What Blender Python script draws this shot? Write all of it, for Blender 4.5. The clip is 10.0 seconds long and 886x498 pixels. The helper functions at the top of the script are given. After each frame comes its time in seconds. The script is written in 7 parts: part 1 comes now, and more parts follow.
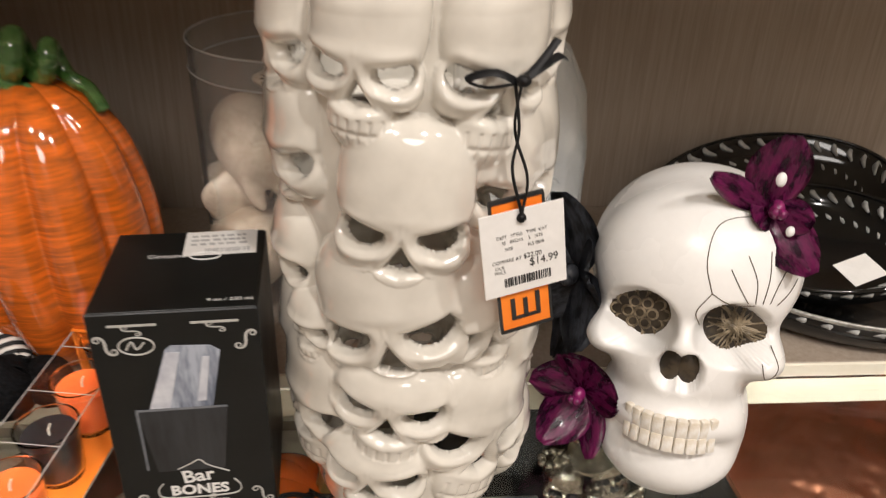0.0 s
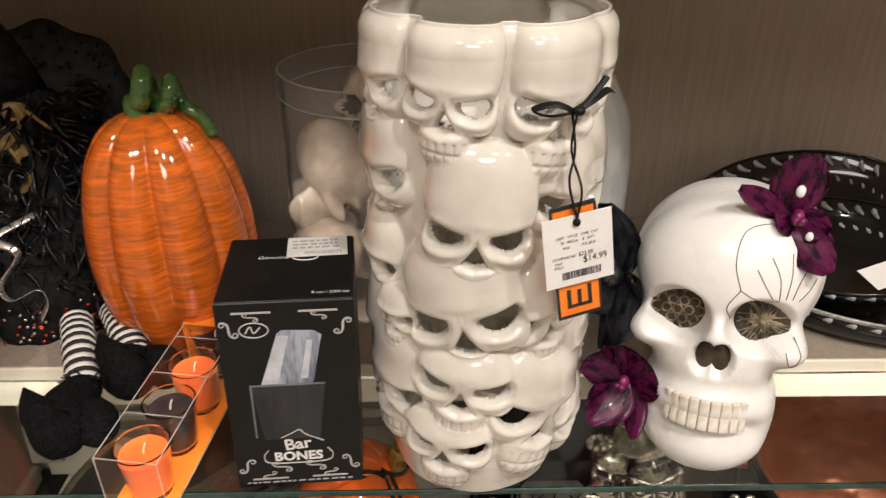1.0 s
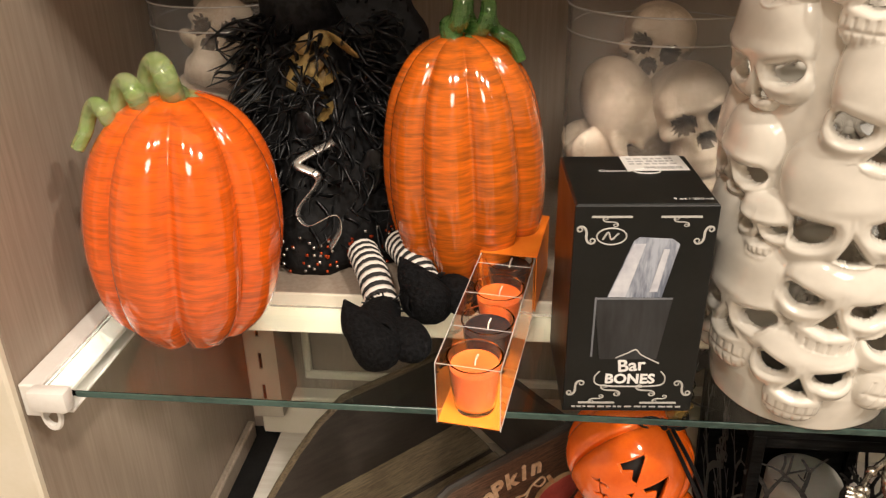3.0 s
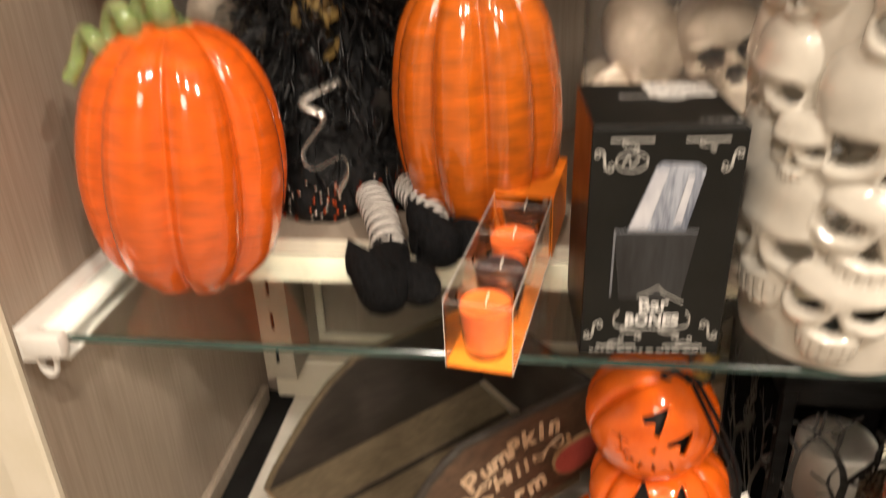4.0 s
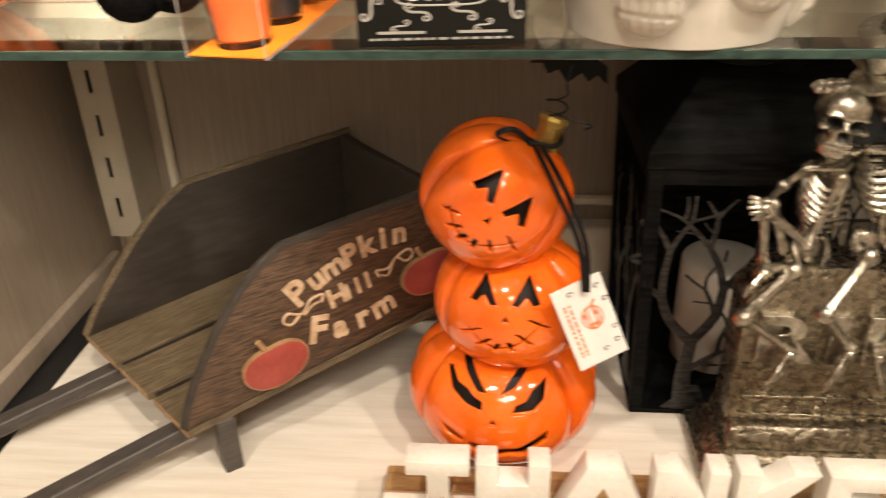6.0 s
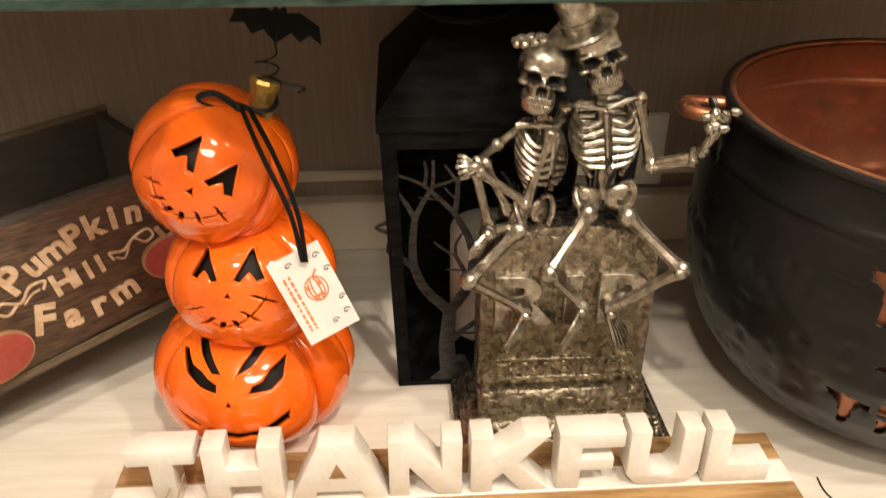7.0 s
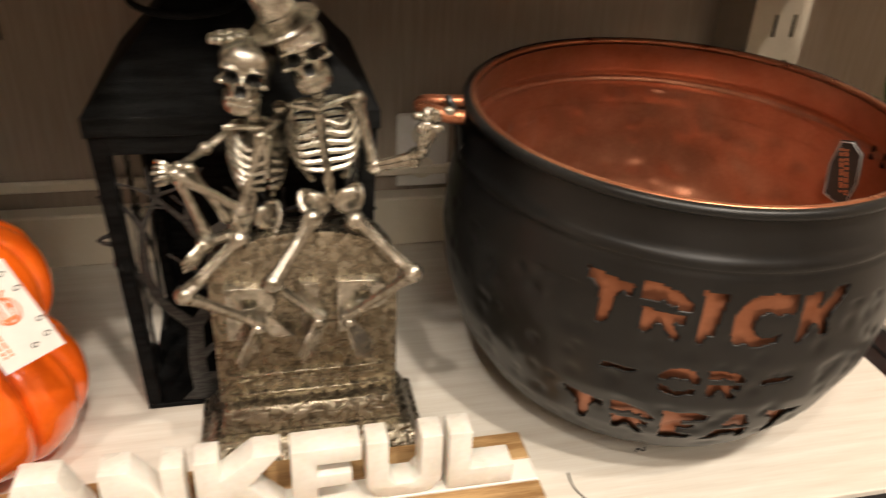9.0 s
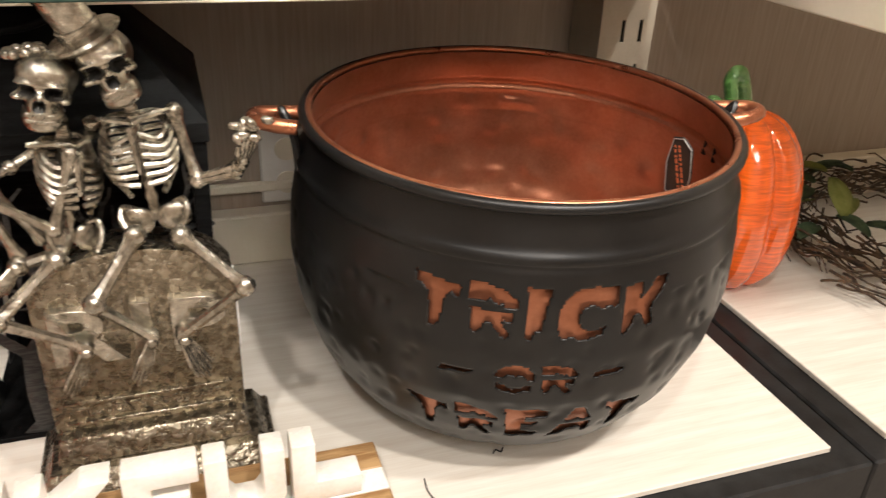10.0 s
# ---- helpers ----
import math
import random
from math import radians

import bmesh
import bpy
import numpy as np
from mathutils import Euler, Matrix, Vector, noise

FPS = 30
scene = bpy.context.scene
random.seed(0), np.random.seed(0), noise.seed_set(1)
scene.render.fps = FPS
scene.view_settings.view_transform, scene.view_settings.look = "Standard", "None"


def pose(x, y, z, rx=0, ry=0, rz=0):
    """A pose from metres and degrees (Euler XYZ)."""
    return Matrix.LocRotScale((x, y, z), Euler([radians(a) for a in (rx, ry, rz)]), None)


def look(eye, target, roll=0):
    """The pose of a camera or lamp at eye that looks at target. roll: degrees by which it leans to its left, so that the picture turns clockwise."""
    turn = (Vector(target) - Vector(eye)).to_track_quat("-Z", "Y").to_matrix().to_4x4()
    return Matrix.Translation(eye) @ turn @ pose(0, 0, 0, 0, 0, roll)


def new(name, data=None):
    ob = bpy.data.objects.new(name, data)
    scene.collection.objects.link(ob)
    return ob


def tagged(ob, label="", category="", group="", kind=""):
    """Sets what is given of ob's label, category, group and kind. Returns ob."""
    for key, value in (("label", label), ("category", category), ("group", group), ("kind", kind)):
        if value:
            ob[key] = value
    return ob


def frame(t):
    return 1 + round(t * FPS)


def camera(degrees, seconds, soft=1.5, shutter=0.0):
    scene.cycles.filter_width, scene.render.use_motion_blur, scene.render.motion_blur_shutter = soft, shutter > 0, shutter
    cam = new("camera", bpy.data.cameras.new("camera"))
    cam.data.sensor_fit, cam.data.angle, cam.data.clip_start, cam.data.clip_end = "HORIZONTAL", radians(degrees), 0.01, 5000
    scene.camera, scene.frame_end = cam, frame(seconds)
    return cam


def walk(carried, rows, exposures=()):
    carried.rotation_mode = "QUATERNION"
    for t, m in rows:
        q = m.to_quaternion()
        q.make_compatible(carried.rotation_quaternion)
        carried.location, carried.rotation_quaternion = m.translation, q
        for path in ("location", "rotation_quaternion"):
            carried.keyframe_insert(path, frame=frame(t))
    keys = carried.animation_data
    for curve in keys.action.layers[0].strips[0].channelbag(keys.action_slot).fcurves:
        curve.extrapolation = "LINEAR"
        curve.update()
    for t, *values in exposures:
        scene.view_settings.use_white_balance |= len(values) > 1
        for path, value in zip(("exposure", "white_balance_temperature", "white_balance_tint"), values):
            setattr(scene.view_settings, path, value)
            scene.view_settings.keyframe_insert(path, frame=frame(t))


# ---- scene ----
cam = camera(58.9, 10.0, soft=1.2, shutter=0.5)
PATH = [
    (0, (0.082, 0.157, 0.698), (0.238, 1.897, -0.276), 2.0),
    (0.5, (0.07, 0.11, 0.722), (0.173, 1.877, -0.208), 1.4),
    (1, (0.061, 0.089, 0.725), (0.117, 1.856, -0.211), 0.5),
    (1.5, (0.042, 0.077, 0.72), (0.043, 1.829, -0.245), 0.1),
    (2, (-0.012, 0.068, 0.681), (-0.058, 1.828, -0.267), 0.1),
    (2.5, (-0.077, 0.07, 0.661), (-0.225, 1.84, -0.259), -0.9),
    (3.8, (-0.098, 0.058, 0.642), (-0.31, 1.861, -0.198), -1.1),
    (4, (-0.086, 0.08, 0.617), (-0.329, 1.841, -0.3), -1.9),
    (4.5, (-0.088, 0.09, 0.508), (-0.345, 1.762, -0.559), -1.8),
    (5, (-0.048, 0.097, 0.447), (-0.302, 1.799, -0.572), -1.9),
    (5.2, (-0.037, 0.098, 0.438), (-0.282, 1.822, -0.545), -1.9),
    (6.3, (0.056, 0.1, 0.436), (-0.029, 1.857, -0.515), -0.8),
    (6.5, (0.094, 0.1, 0.43), (0.067, 1.864, -0.513), -0.3),
    (7, (0.126, 0.113, 0.413), (0.225, 1.852, -0.569), -0.1),
    (7.5, (0.124, 0.114, 0.401), (0.238, 1.812, -0.65), 1.1),
    (8, (0.122, 0.114, 0.398), (0.243, 1.832, -0.62), 2.0),
    (8.5, (0.167, 0.123, 0.404), (0.372, 1.843, -0.595), 2.2),
    (9, (0.221, 0.123, 0.406), (0.635, 1.821, -0.566), 2.8),
    (9.5, (0.253, 0.115, 0.406), (0.781, 1.791, -0.548), 2.7),
    (10, (0.277, 0.106, 0.402), (0.874, 1.775, -0.523), 2.7),
]
EXPOSURES = [(0, -0.25, 5650, 10), (1.5, -0.18, 5750, 10), (2, -0.10, 5850, 10), (2.5, 0.18, 6050, 10), (4, 0.20, 6300, 10), (5, 0.33, 6500, 10), (7.5, 0.33, 6500, 10), (8.5, 0.26, 6450, 10), (9, 0.36, 6200, 10), (10, 0.57, 5750, 10)]
walk(cam, [(t, look(eye, target, roll)) for t, eye, target, roll in PATH], EXPOSURES)

# ---- light ----
world = bpy.data.worlds.new("store_air")
scene.world = world
world.use_nodes = True
world.node_tree.nodes["Background"].inputs["Color"].default_value = (1.0, 0.86, 0.7, 1)
world.node_tree.nodes["Background"].inputs["Strength"].default_value = 0.05
scene.view_settings.exposure = 0.0


def ceiling_lamp(name, eye, target, power, size, colour=(1.0, 0.86, 0.70)):
    d = bpy.data.lights.new(name, "AREA")
    d.shape, d.size, d.energy, d.color = "DISK", size, power, colour
    ob = new(name, d)
    ob.matrix_basis = look(eye, target)
    return ob


ceiling_lamp("ceiling_lamp", (0.70, -0.80, 2.40), (0.2, 0.6, 0.2), 31, 0.14)
ceiling_lamp("ceiling_lamp", (-0.45, -0.90, 2.40), (0.0, 0.6, 0.2), 20, 0.14)
ceiling_lamp("ceiling_lamp", (1.5, -0.60, 2.40), (0.6, 0.6, 0.1), 24, 0.14)
# Unseen broad lamp added as fill for the lower bay.
ceiling_lamp("ceiling_panel", (0.3, -2.1, 2.52), (0.3, -0.9, 0), 46, 1.2)

# ---- building helpers ----
def material(name, c1, c2=None, rough=0.5, metal=0.0, scale=40.0, stretch=(1, 1, 1), bump=0.0, fine=300.0, contrast=0.5, coat=0.0, rough_var=0.1, random_tint=0.0, sss=0.0, spec=0.5, clear=0.0):
    """Principled surface: two colours mixed by noise at two scales, uneven gloss and a fine relief."""
    m = bpy.data.materials.new(name)
    m.use_nodes = True
    nt = m.node_tree
    b = nt.nodes["Principled BSDF"]
    c2 = c2 or c1
    tc = nt.nodes.new("ShaderNodeTexCoord")
    mp = nt.nodes.new("ShaderNodeMapping")
    mp.inputs["Scale"].default_value = stretch
    nt.links.new(tc.outputs["Object"], mp.inputs["Vector"])
    n1 = nt.nodes.new("ShaderNodeTexNoise")
    n1.inputs["Scale"].default_value = scale
    n1.inputs["Detail"].default_value = 4
    n2 = nt.nodes.new("ShaderNodeTexNoise")
    n2.inputs["Scale"].default_value = fine
    n2.inputs["Detail"].default_value = 3
    nt.links.new(mp.outputs[0], n1.inputs["Vector"])
    nt.links.new(mp.outputs[0], n2.inputs["Vector"])
    add = nt.nodes.new("ShaderNodeMath")
    add.operation = "MULTIPLY_ADD"
    add.inputs[1].default_value = 0.35
    nt.links.new(n2.outputs["Fac"], add.inputs[0])
    nt.links.new(n1.outputs["Fac"], add.inputs[2])
    rng = nt.nodes.new("ShaderNodeMapRange")
    rng.inputs["From Min"].default_value = 0.675 - 0.3 * (1.05 - contrast)
    rng.inputs["From Max"].default_value = 0.675 + 0.3 * (1.05 - contrast)
    nt.links.new(add.outputs[0], rng.inputs["Value"])
    mix = nt.nodes.new("ShaderNodeMix")
    mix.data_type = "RGBA"
    mix.inputs[6].default_value = (*c1, 1)
    mix.inputs[7].default_value = (*c2, 1)
    nt.links.new(rng.outputs[0], mix.inputs[0])
    out = mix.outputs[2]
    if random_tint:
        oi = nt.nodes.new("ShaderNodeObjectInfo")
        hv = nt.nodes.new("ShaderNodeHueSaturation")
        mr = nt.nodes.new("ShaderNodeMapRange")
        mr.inputs["To Min"].default_value = 1 - random_tint
        mr.inputs["To Max"].default_value = 1 + random_tint
        nt.links.new(oi.outputs["Random"], mr.inputs["Value"])
        nt.links.new(mr.outputs[0], hv.inputs["Value"])
        nt.links.new(out, hv.inputs["Color"])
        out = hv.outputs[0]
    nt.links.new(out, b.inputs["Base Color"])
    rr = nt.nodes.new("ShaderNodeMapRange")
    rr.inputs["To Min"].default_value = max(0.02, rough - rough_var)
    rr.inputs["To Max"].default_value = min(1, rough + rough_var)
    nt.links.new(n1.outputs["Fac"], rr.inputs["Value"])
    nt.links.new(rr.outputs[0], b.inputs["Roughness"])
    b.inputs["Metallic"].default_value = metal
    b.inputs["Specular IOR Level"].default_value = spec
    b.inputs["Coat Weight"].default_value = coat
    b.inputs["Transmission Weight"].default_value = clear
    b.inputs["Coat Roughness"].default_value = 0.06
    if sss:
        b.inputs["Subsurface Weight"].default_value = sss
        b.inputs["Subsurface Radius"].default_value = (0.01, 0.006, 0.004)
        b.inputs["Subsurface Scale"].default_value = 0.3
    if bump:
        bp = nt.nodes.new("ShaderNodeBump")
        bp.inputs["Strength"].default_value = bump
        bp.inputs["Distance"].default_value = 0.002
        nt.links.new(add.outputs[0], bp.inputs["Height"])
        nt.links.new(bp.outputs[0], b.inputs["Normal"])
    return m


def glass(name, tint=(0.93, 0.97, 0.95), rough=0.0, ior=1.45, haze=0.0):
    m = bpy.data.materials.new(name)
    m.use_nodes = True
    b = m.node_tree.nodes["Principled BSDF"]
    b.inputs["Base Color"].default_value = (*tint, 1)
    # Some transmission becomes diffuse white: the pale haze of lit glass, painted in.
    b.inputs["Transmission Weight"].default_value = 1 - haze
    b.inputs["Roughness"].default_value = rough
    b.inputs["IOR"].default_value = ior
    return m


def mesh_from(name, bm, mats, smooth=True):
    me = bpy.data.meshes.new(name)
    bm.to_mesh(me)
    bm.free()
    for mm in mats if isinstance(mats, (list, tuple)) else [mats]:
        me.materials.append(mm)
    if smooth:
        me.shade_smooth()
    return me


def part(name, bm, mats, parent=None, label="", smooth=False, auto=True, at=None):
    """Links a bmesh as one mesh object under a thing or a part."""
    me = mesh_from(name, bm, mats, smooth or auto)
    if auto and not smooth:
        me.set_sharp_from_angle(angle=radians(35))
    ob = new(name, me)
    if at is not None:
        ob.matrix_basis = at
    if parent is not None:
        ob.parent = parent
    if label:
        tagged(ob, label)
    return ob


def thing(name, at, label, category, group="", kind=""):
    """An empty at the base of a thing, to parent its parts."""
    ob = new(name)
    ob.empty_display_size = 0.02
    ob.matrix_basis = at
    return tagged(ob, label, category, group, kind)


def joined(*bms):
    out = bmesh.new()
    for b in bms:
        me = bpy.data.meshes.new("tmp")
        b.to_mesh(me)
        b.free()
        out.from_mesh(me)
        bpy.data.meshes.remove(me)
    return out


def moved(bm, m):
    bmesh.ops.transform(bm, matrix=m, verts=bm.verts)
    return bm


def pieces(name, bms, mats, parent, label="", at=None, smooth=False):
    """Each bmesh as a part of its own."""
    return [part(name, q, mats, parent, label, smooth=smooth, at=at) for q in bms]


def mat_index(bm, i):
    for f in bm.faces:
        f.material_index = i
    return bm


def block(x0, x1, y0, y1, z0, z1, bevel=0.0, seg=1):
    bm = bmesh.new()
    bmesh.ops.create_cube(bm, size=1)
    moved(bm, Matrix.Translation(((x0 + x1) / 2, (y0 + y1) / 2, (z0 + z1) / 2)) @ Matrix.Diagonal((x1 - x0, y1 - y0, z1 - z0, 1)))
    if bevel:
        bmesh.ops.bevel(bm, geom=bm.edges[:], offset=bevel, segments=seg, affect="EDGES", profile=0.5)
    return bm


def lathe(profile, seg=48, wave=None, cap=True):
    """Turns (radius, height) pairs about z; wave(angle, radius, height) may change the radius."""
    bm = bmesh.new()
    rings = []
    for r, z in profile:
        ring = []
        for i in range(seg):
            a = 2 * math.pi * i / seg
            rr = wave(a, r, z) if wave else r
            ring.append(bm.verts.new((rr * math.cos(a), rr * math.sin(a), z)))
        rings.append(ring)
    for a, b in zip(rings, rings[1:]):
        for i in range(seg):
            bm.faces.new((a[i], a[(i + 1) % seg], b[(i + 1) % seg], b[i]))
    if cap:
        bm.faces.new(rings[0][::-1])
        bm.faces.new(rings[-1])
    return bm


def tube(points, radius, seg=8, closed=False, flat=1.0):
    """A tube along points; radius is a number or a list; flat squeezes it in one direction."""
    pts = [Vector(p) for p in points]
    n = len(pts)
    rad = radius if isinstance(radius, (list, tuple)) else [radius] * n
    bm = bmesh.new()
    rings = []
    up = None
    for i, p in enumerate(pts):
        a = pts[(i - 1) % n] if closed or i > 0 else p
        b = pts[(i + 1) % n] if closed or i < n - 1 else p
        d = (b - a).normalized() if (b - a).length > 1e-9 else Vector((0, 0, 1))
        if up is None:
            up = d.orthogonal().normalized()
        else:
            up = up - d * up.dot(d)
            up = up.normalized() if up.length > 1e-6 else d.orthogonal().normalized()
        side = d.cross(up)
        rings.append([bm.verts.new(p + rad[i] * (math.cos(2 * math.pi * k / seg) * up + flat * math.sin(2 * math.pi * k / seg) * side)) for k in range(seg)])
    pairs = list(zip(rings, rings[1:])) + ([(rings[-1], rings[0])] if closed else [])
    for a, b in pairs:
        for k in range(seg):
            bm.faces.new((a[k], a[(k + 1) % seg], b[(k + 1) % seg], b[k]))
    if not closed:
        bm.faces.new(rings[0][::-1])
        bm.faces.new(rings[-1])
    return bm


def curve(points, steps=8):
    """A smooth line through the points (Catmull-Rom)."""
    p = [Vector(q) for q in points]
    p = [2 * p[0] - p[1]] + p + [2 * p[-1] - p[-2]]
    out = []
    for i in range(1, len(p) - 2):
        for s in range(steps):
            t = s / steps
            out.append(0.5 * (2 * p[i] + (p[i + 1] - p[i - 1]) * t + (2 * p[i - 1] - 5 * p[i] + 4 * p[i + 1] - p[i + 2]) * t * t + (3 * p[i] - p[i - 1] - 3 * p[i + 1] + p[i + 2]) * t ** 3))
    return out + [p[-2]]


def blob(c, r, rot=(0, 0, 0), u=12, v=8):
    bm = bmesh.new()
    bmesh.ops.create_uvsphere(bm, u_segments=u, v_segments=v, radius=1)
    return moved(bm, Matrix.LocRotScale(c, Euler([radians(a) for a in rot]), r if isinstance(r, (tuple, list)) else (r, r, r)))


def plate(outline, depth, bevel=0.0):
    """A flat outline in x, z pushed back along y by depth."""
    bm = bmesh.new()
    f = bm.faces.new([bm.verts.new((x, 0, z)) for x, z in outline])
    r = bmesh.ops.extrude_face_region(bm, geom=[f])
    bmesh.ops.translate(bm, verts=[g for g in r["geom"] if isinstance(g, bmesh.types.BMVert)], vec=(0, depth, 0))
    bmesh.ops.recalc_face_normals(bm, faces=bm.faces)
    if bevel:
        bmesh.ops.bevel(bm, geom=bm.edges[:], offset=bevel, segments=2, affect="EDGES", profile=0.5)
    return bm


def lettering(body, size, depth=0.0, bevel=0.0, align="CENTER", spacing=1.0, bold=0.0):
    """Text as a bmesh in the x, z plane that faces -y."""
    cu = bpy.data.curves.new("text", "FONT")
    cu.body, cu.size, cu.extrude, cu.bevel_depth, cu.align_x, cu.space_character, cu.offset = body, size, depth / 2, bevel, align, spacing, bold
    cu.resolution_u = 4
    ob = bpy.data.objects.new("text", cu)
    scene.collection.objects.link(ob)
    bpy.context.view_layer.update()
    me = bpy.data.meshes.new_from_object(ob.evaluated_get(bpy.context.evaluated_depsgraph_get()))
    bm = bmesh.new()
    bm.from_mesh(me)
    bpy.data.objects.remove(ob)
    bpy.data.curves.remove(cu)
    bpy.data.meshes.remove(me)
    return moved(bm, Matrix.Rotation(radians(90), 4, "X"))


# ---- solid shapes from distance fields ----
def ell(p, c, r):
    q = (p - np.array(c)) / np.array(r)
    return (np.sqrt((q * q).sum(-1)) - 1) * min(r)


def smin(a, b, k):
    h = np.clip(0.5 + 0.5 * (b - a) / k, 0, 1)
    return b + (a - b) * h - k * h * (1 - h)


def smax(a, b, k):
    return -smin(-a, -b, k)


def mirror_x(p):
    return np.stack([np.abs(p[..., 0]), p[..., 1], p[..., 2]], -1)


def skull_body(p, jaw=True):
    """A skull one unit wide that faces -y."""
    q = mirror_x(p)
    d = ell(p, (0, 0.12, 0.17), (0.50, 0.60, 0.45))
    d = smin(d, ell(p, (0, -0.27, 0.28), (0.36, 0.19, 0.24)), 0.12)
    d = smin(d, ell(q, (0.21, -0.385, 0.115), (0.21, 0.11, 0.055)), 0.07)
    d = smin(d, ell(q, (0.36, -0.26, -0.13), (0.14, 0.22, 0.085)), 0.09)
    d = smin(d, ell(p, (0, -0.28, -0.25), (0.25, 0.24, 0.30)), 0.08)
    d = smin(d, ell(p, (0, -0.44, -0.12), (0.07, 0.13, 0.10)), 0.06)
    if jaw:
        d = smin(d, ell(p, (0, -0.30, -0.47), (0.26, 0.22, 0.13)), 0.06)
        d = smin(d, ell(p, (0, -0.27, -0.62), (0.25, 0.22, 0.12)), 0.06)
        d = smin(d, ell(q, (0.27, -0.10, -0.48), (0.075, 0.20, 0.20)), 0.07)
    return smax(d, -ell(q, (0.55, -0.22, 0.0), (0.10, 0.16, 0.15)), 0.1)


def skull_holes(p, eye=0.135):
    q = mirror_x(p)
    d = ell(q, (0.205, -0.50, -0.02), (eye, 0.30, eye * 0.85))
    return np.minimum(d, ell(q, (0.035, -0.56, -0.25), (0.062, 0.22, 0.10)))


def star(sdf, nu=96, nv=64, far=1.3, steps=40, scale=1.0, centre=(0, 0, 0)):
    """The outer surface of sdf along rays from the centre, as a bmesh."""
    u = np.linspace(0, 2 * np.pi, nu, endpoint=False)
    v = np.linspace(0.02, np.pi - 0.02, nv)
    U, V = np.meshgrid(u, v)
    way = np.stack([np.sin(V) * np.cos(U), np.sin(V) * np.sin(U), np.cos(V)], -1)
    r = np.full(U.shape, far)
    c = np.array(centre)
    for _ in range(steps):
        r = r - np.clip(sdf(c + way * r[..., None]), -0.05, 0.2) * 0.8
    r = np.clip(r, 0.02, far)
    pts = (c + way * r[..., None]) * scale
    bm = bmesh.new()
    vs = [[bm.verts.new(pts[j, i]) for i in range(nu)] for j in range(nv)]
    for j in range(nv - 1):
        for i in range(nu):
            k = (i + 1) % nu
            bm.faces.new((vs[j][i], vs[j + 1][i], vs[j + 1][k], vs[j][k]))
    bm.faces.new(vs[0])
    bm.faces.new(vs[-1][::-1])
    return bm


def small_skull(scale, nu=40, nv=30, jaw=True):
    return star(lambda p: smax(skull_body(p, jaw), -skull_holes(p), 0.02), nu, nv, 1.2, 26, scale)


def ribbed(r, h, lobes, depth, seg=200, phase=0.0):
    """A tall ribbed pumpkin on z = 0: narrow shoulders, full belly, scalloped foot, sunk top."""
    hs = (0.0, 0.03, 0.07, 0.15, 0.27, 0.42, 0.56, 0.70, 0.80, 0.89, 0.95, 0.985, 1.0)
    rs = (0.34, 0.57, 0.69, 0.85, 0.95, 1.0, 0.985, 0.92, 0.83, 0.68, 0.52, 0.34, 0.18)
    line = curve([(a, 0, b) for a, b in zip(rs, hs)], 5)
    prof = [(0.02 * r, 0.045 * h), (0.18 * r, 0.025 * h)] + [(q.x * r, q.z * h) for q in line] + [(0.08 * r, 0.965 * h), (0.02 * r, 0.95 * h)]

    def wave(a, rr, z):
        k = abs(math.cos(lobes * (a + phase) / 2))
        return rr * (1 - depth * (1 - k) ** 1.6 * (1 + 0.8 * max(0.0, 1 - z / (0.28 * h))))
    return lathe(prof, seg, wave)


# ---- materials ----
LAMINATE = material("grey_beige_wood_laminate", (0.295, 0.238, 0.184), (0.378, 0.312, 0.248), 0.55, scale=30, stretch=(9, 9, 0.35), bump=0.06, fine=110, contrast=0.35)
DECK = material("white_grain_laminate", (0.68, 0.62, 0.53), (0.80, 0.76, 0.68), 0.42, scale=18, stretch=(0.5, 7, 1), bump=0.03, fine=90, contrast=0.3)
CREAM = material("cream_painted_board", (0.72, 0.66, 0.52), (0.78, 0.72, 0.60), 0.45, scale=25, bump=0.03, contrast=0.3)
PLASTIC_WHITE = material("white_plastic", (0.8, 0.78, 0.74), (0.74, 0.71, 0.66), 0.35, scale=30)
BLACK_METAL = material("black_powder_coat", (0.008, 0.008, 0.008), (0.018, 0.018, 0.018), 0.5, scale=60, bump=0.08, spec=0.3)
SHELF_GLASS = glass("shelf_glass", (0.90, 0.95, 0.92))
STORE = material("store_paint", (0.62, 0.55, 0.47), (0.7, 0.63, 0.55), 0.7, scale=3)
STORE_FLOOR = material("store_floor_tile", (0.45, 0.40, 0.34), (0.55, 0.5, 0.44), 0.35, scale=4)

# ---- the setting ----
def fixed(name, bm, mat, label="", category=""):
    return tagged(part(name, bm, mat), label, category, kind="structure")


LEFT, BACK, GLASS_Z, BOARD_Z = -0.429, 0.87, 0.340, 0.350
fixed("wall_back", block(-1.70, 2.0, BACK, BACK + 0.03, -0.6, 1.2), LAMINATE, "grey beige wood-grain back panel of the display bay", "wall")
fixed("wall_left", block(LEFT - 0.032, LEFT, 0.475, BACK - 0.001, -0.6, 1.2, 0.001), LAMINATE, "grey beige wood-grain side panel of the display bay", "wall")
fixed("trim_left_edge", block(LEFT - 0.034, LEFT + 0.001, 0.466, 0.4745, -0.6, 1.2, 0.002), CREAM, "cream edge strip on the side panel", "trim")
fixed("deck_frame", block(LEFT - 0.03, 0.7505, 0.428, BACK - 0.002, -0.10, -0.006, 0.002), BLACK_METAL, "black metal frame under the white deck", "frame")
fixed("deck_frame_right", block(0.7525, 2.0, 0.428, BACK - 0.002, -0.10, -0.006, 0.002), BLACK_METAL, "black metal frame of the neighbouring bay", "frame")
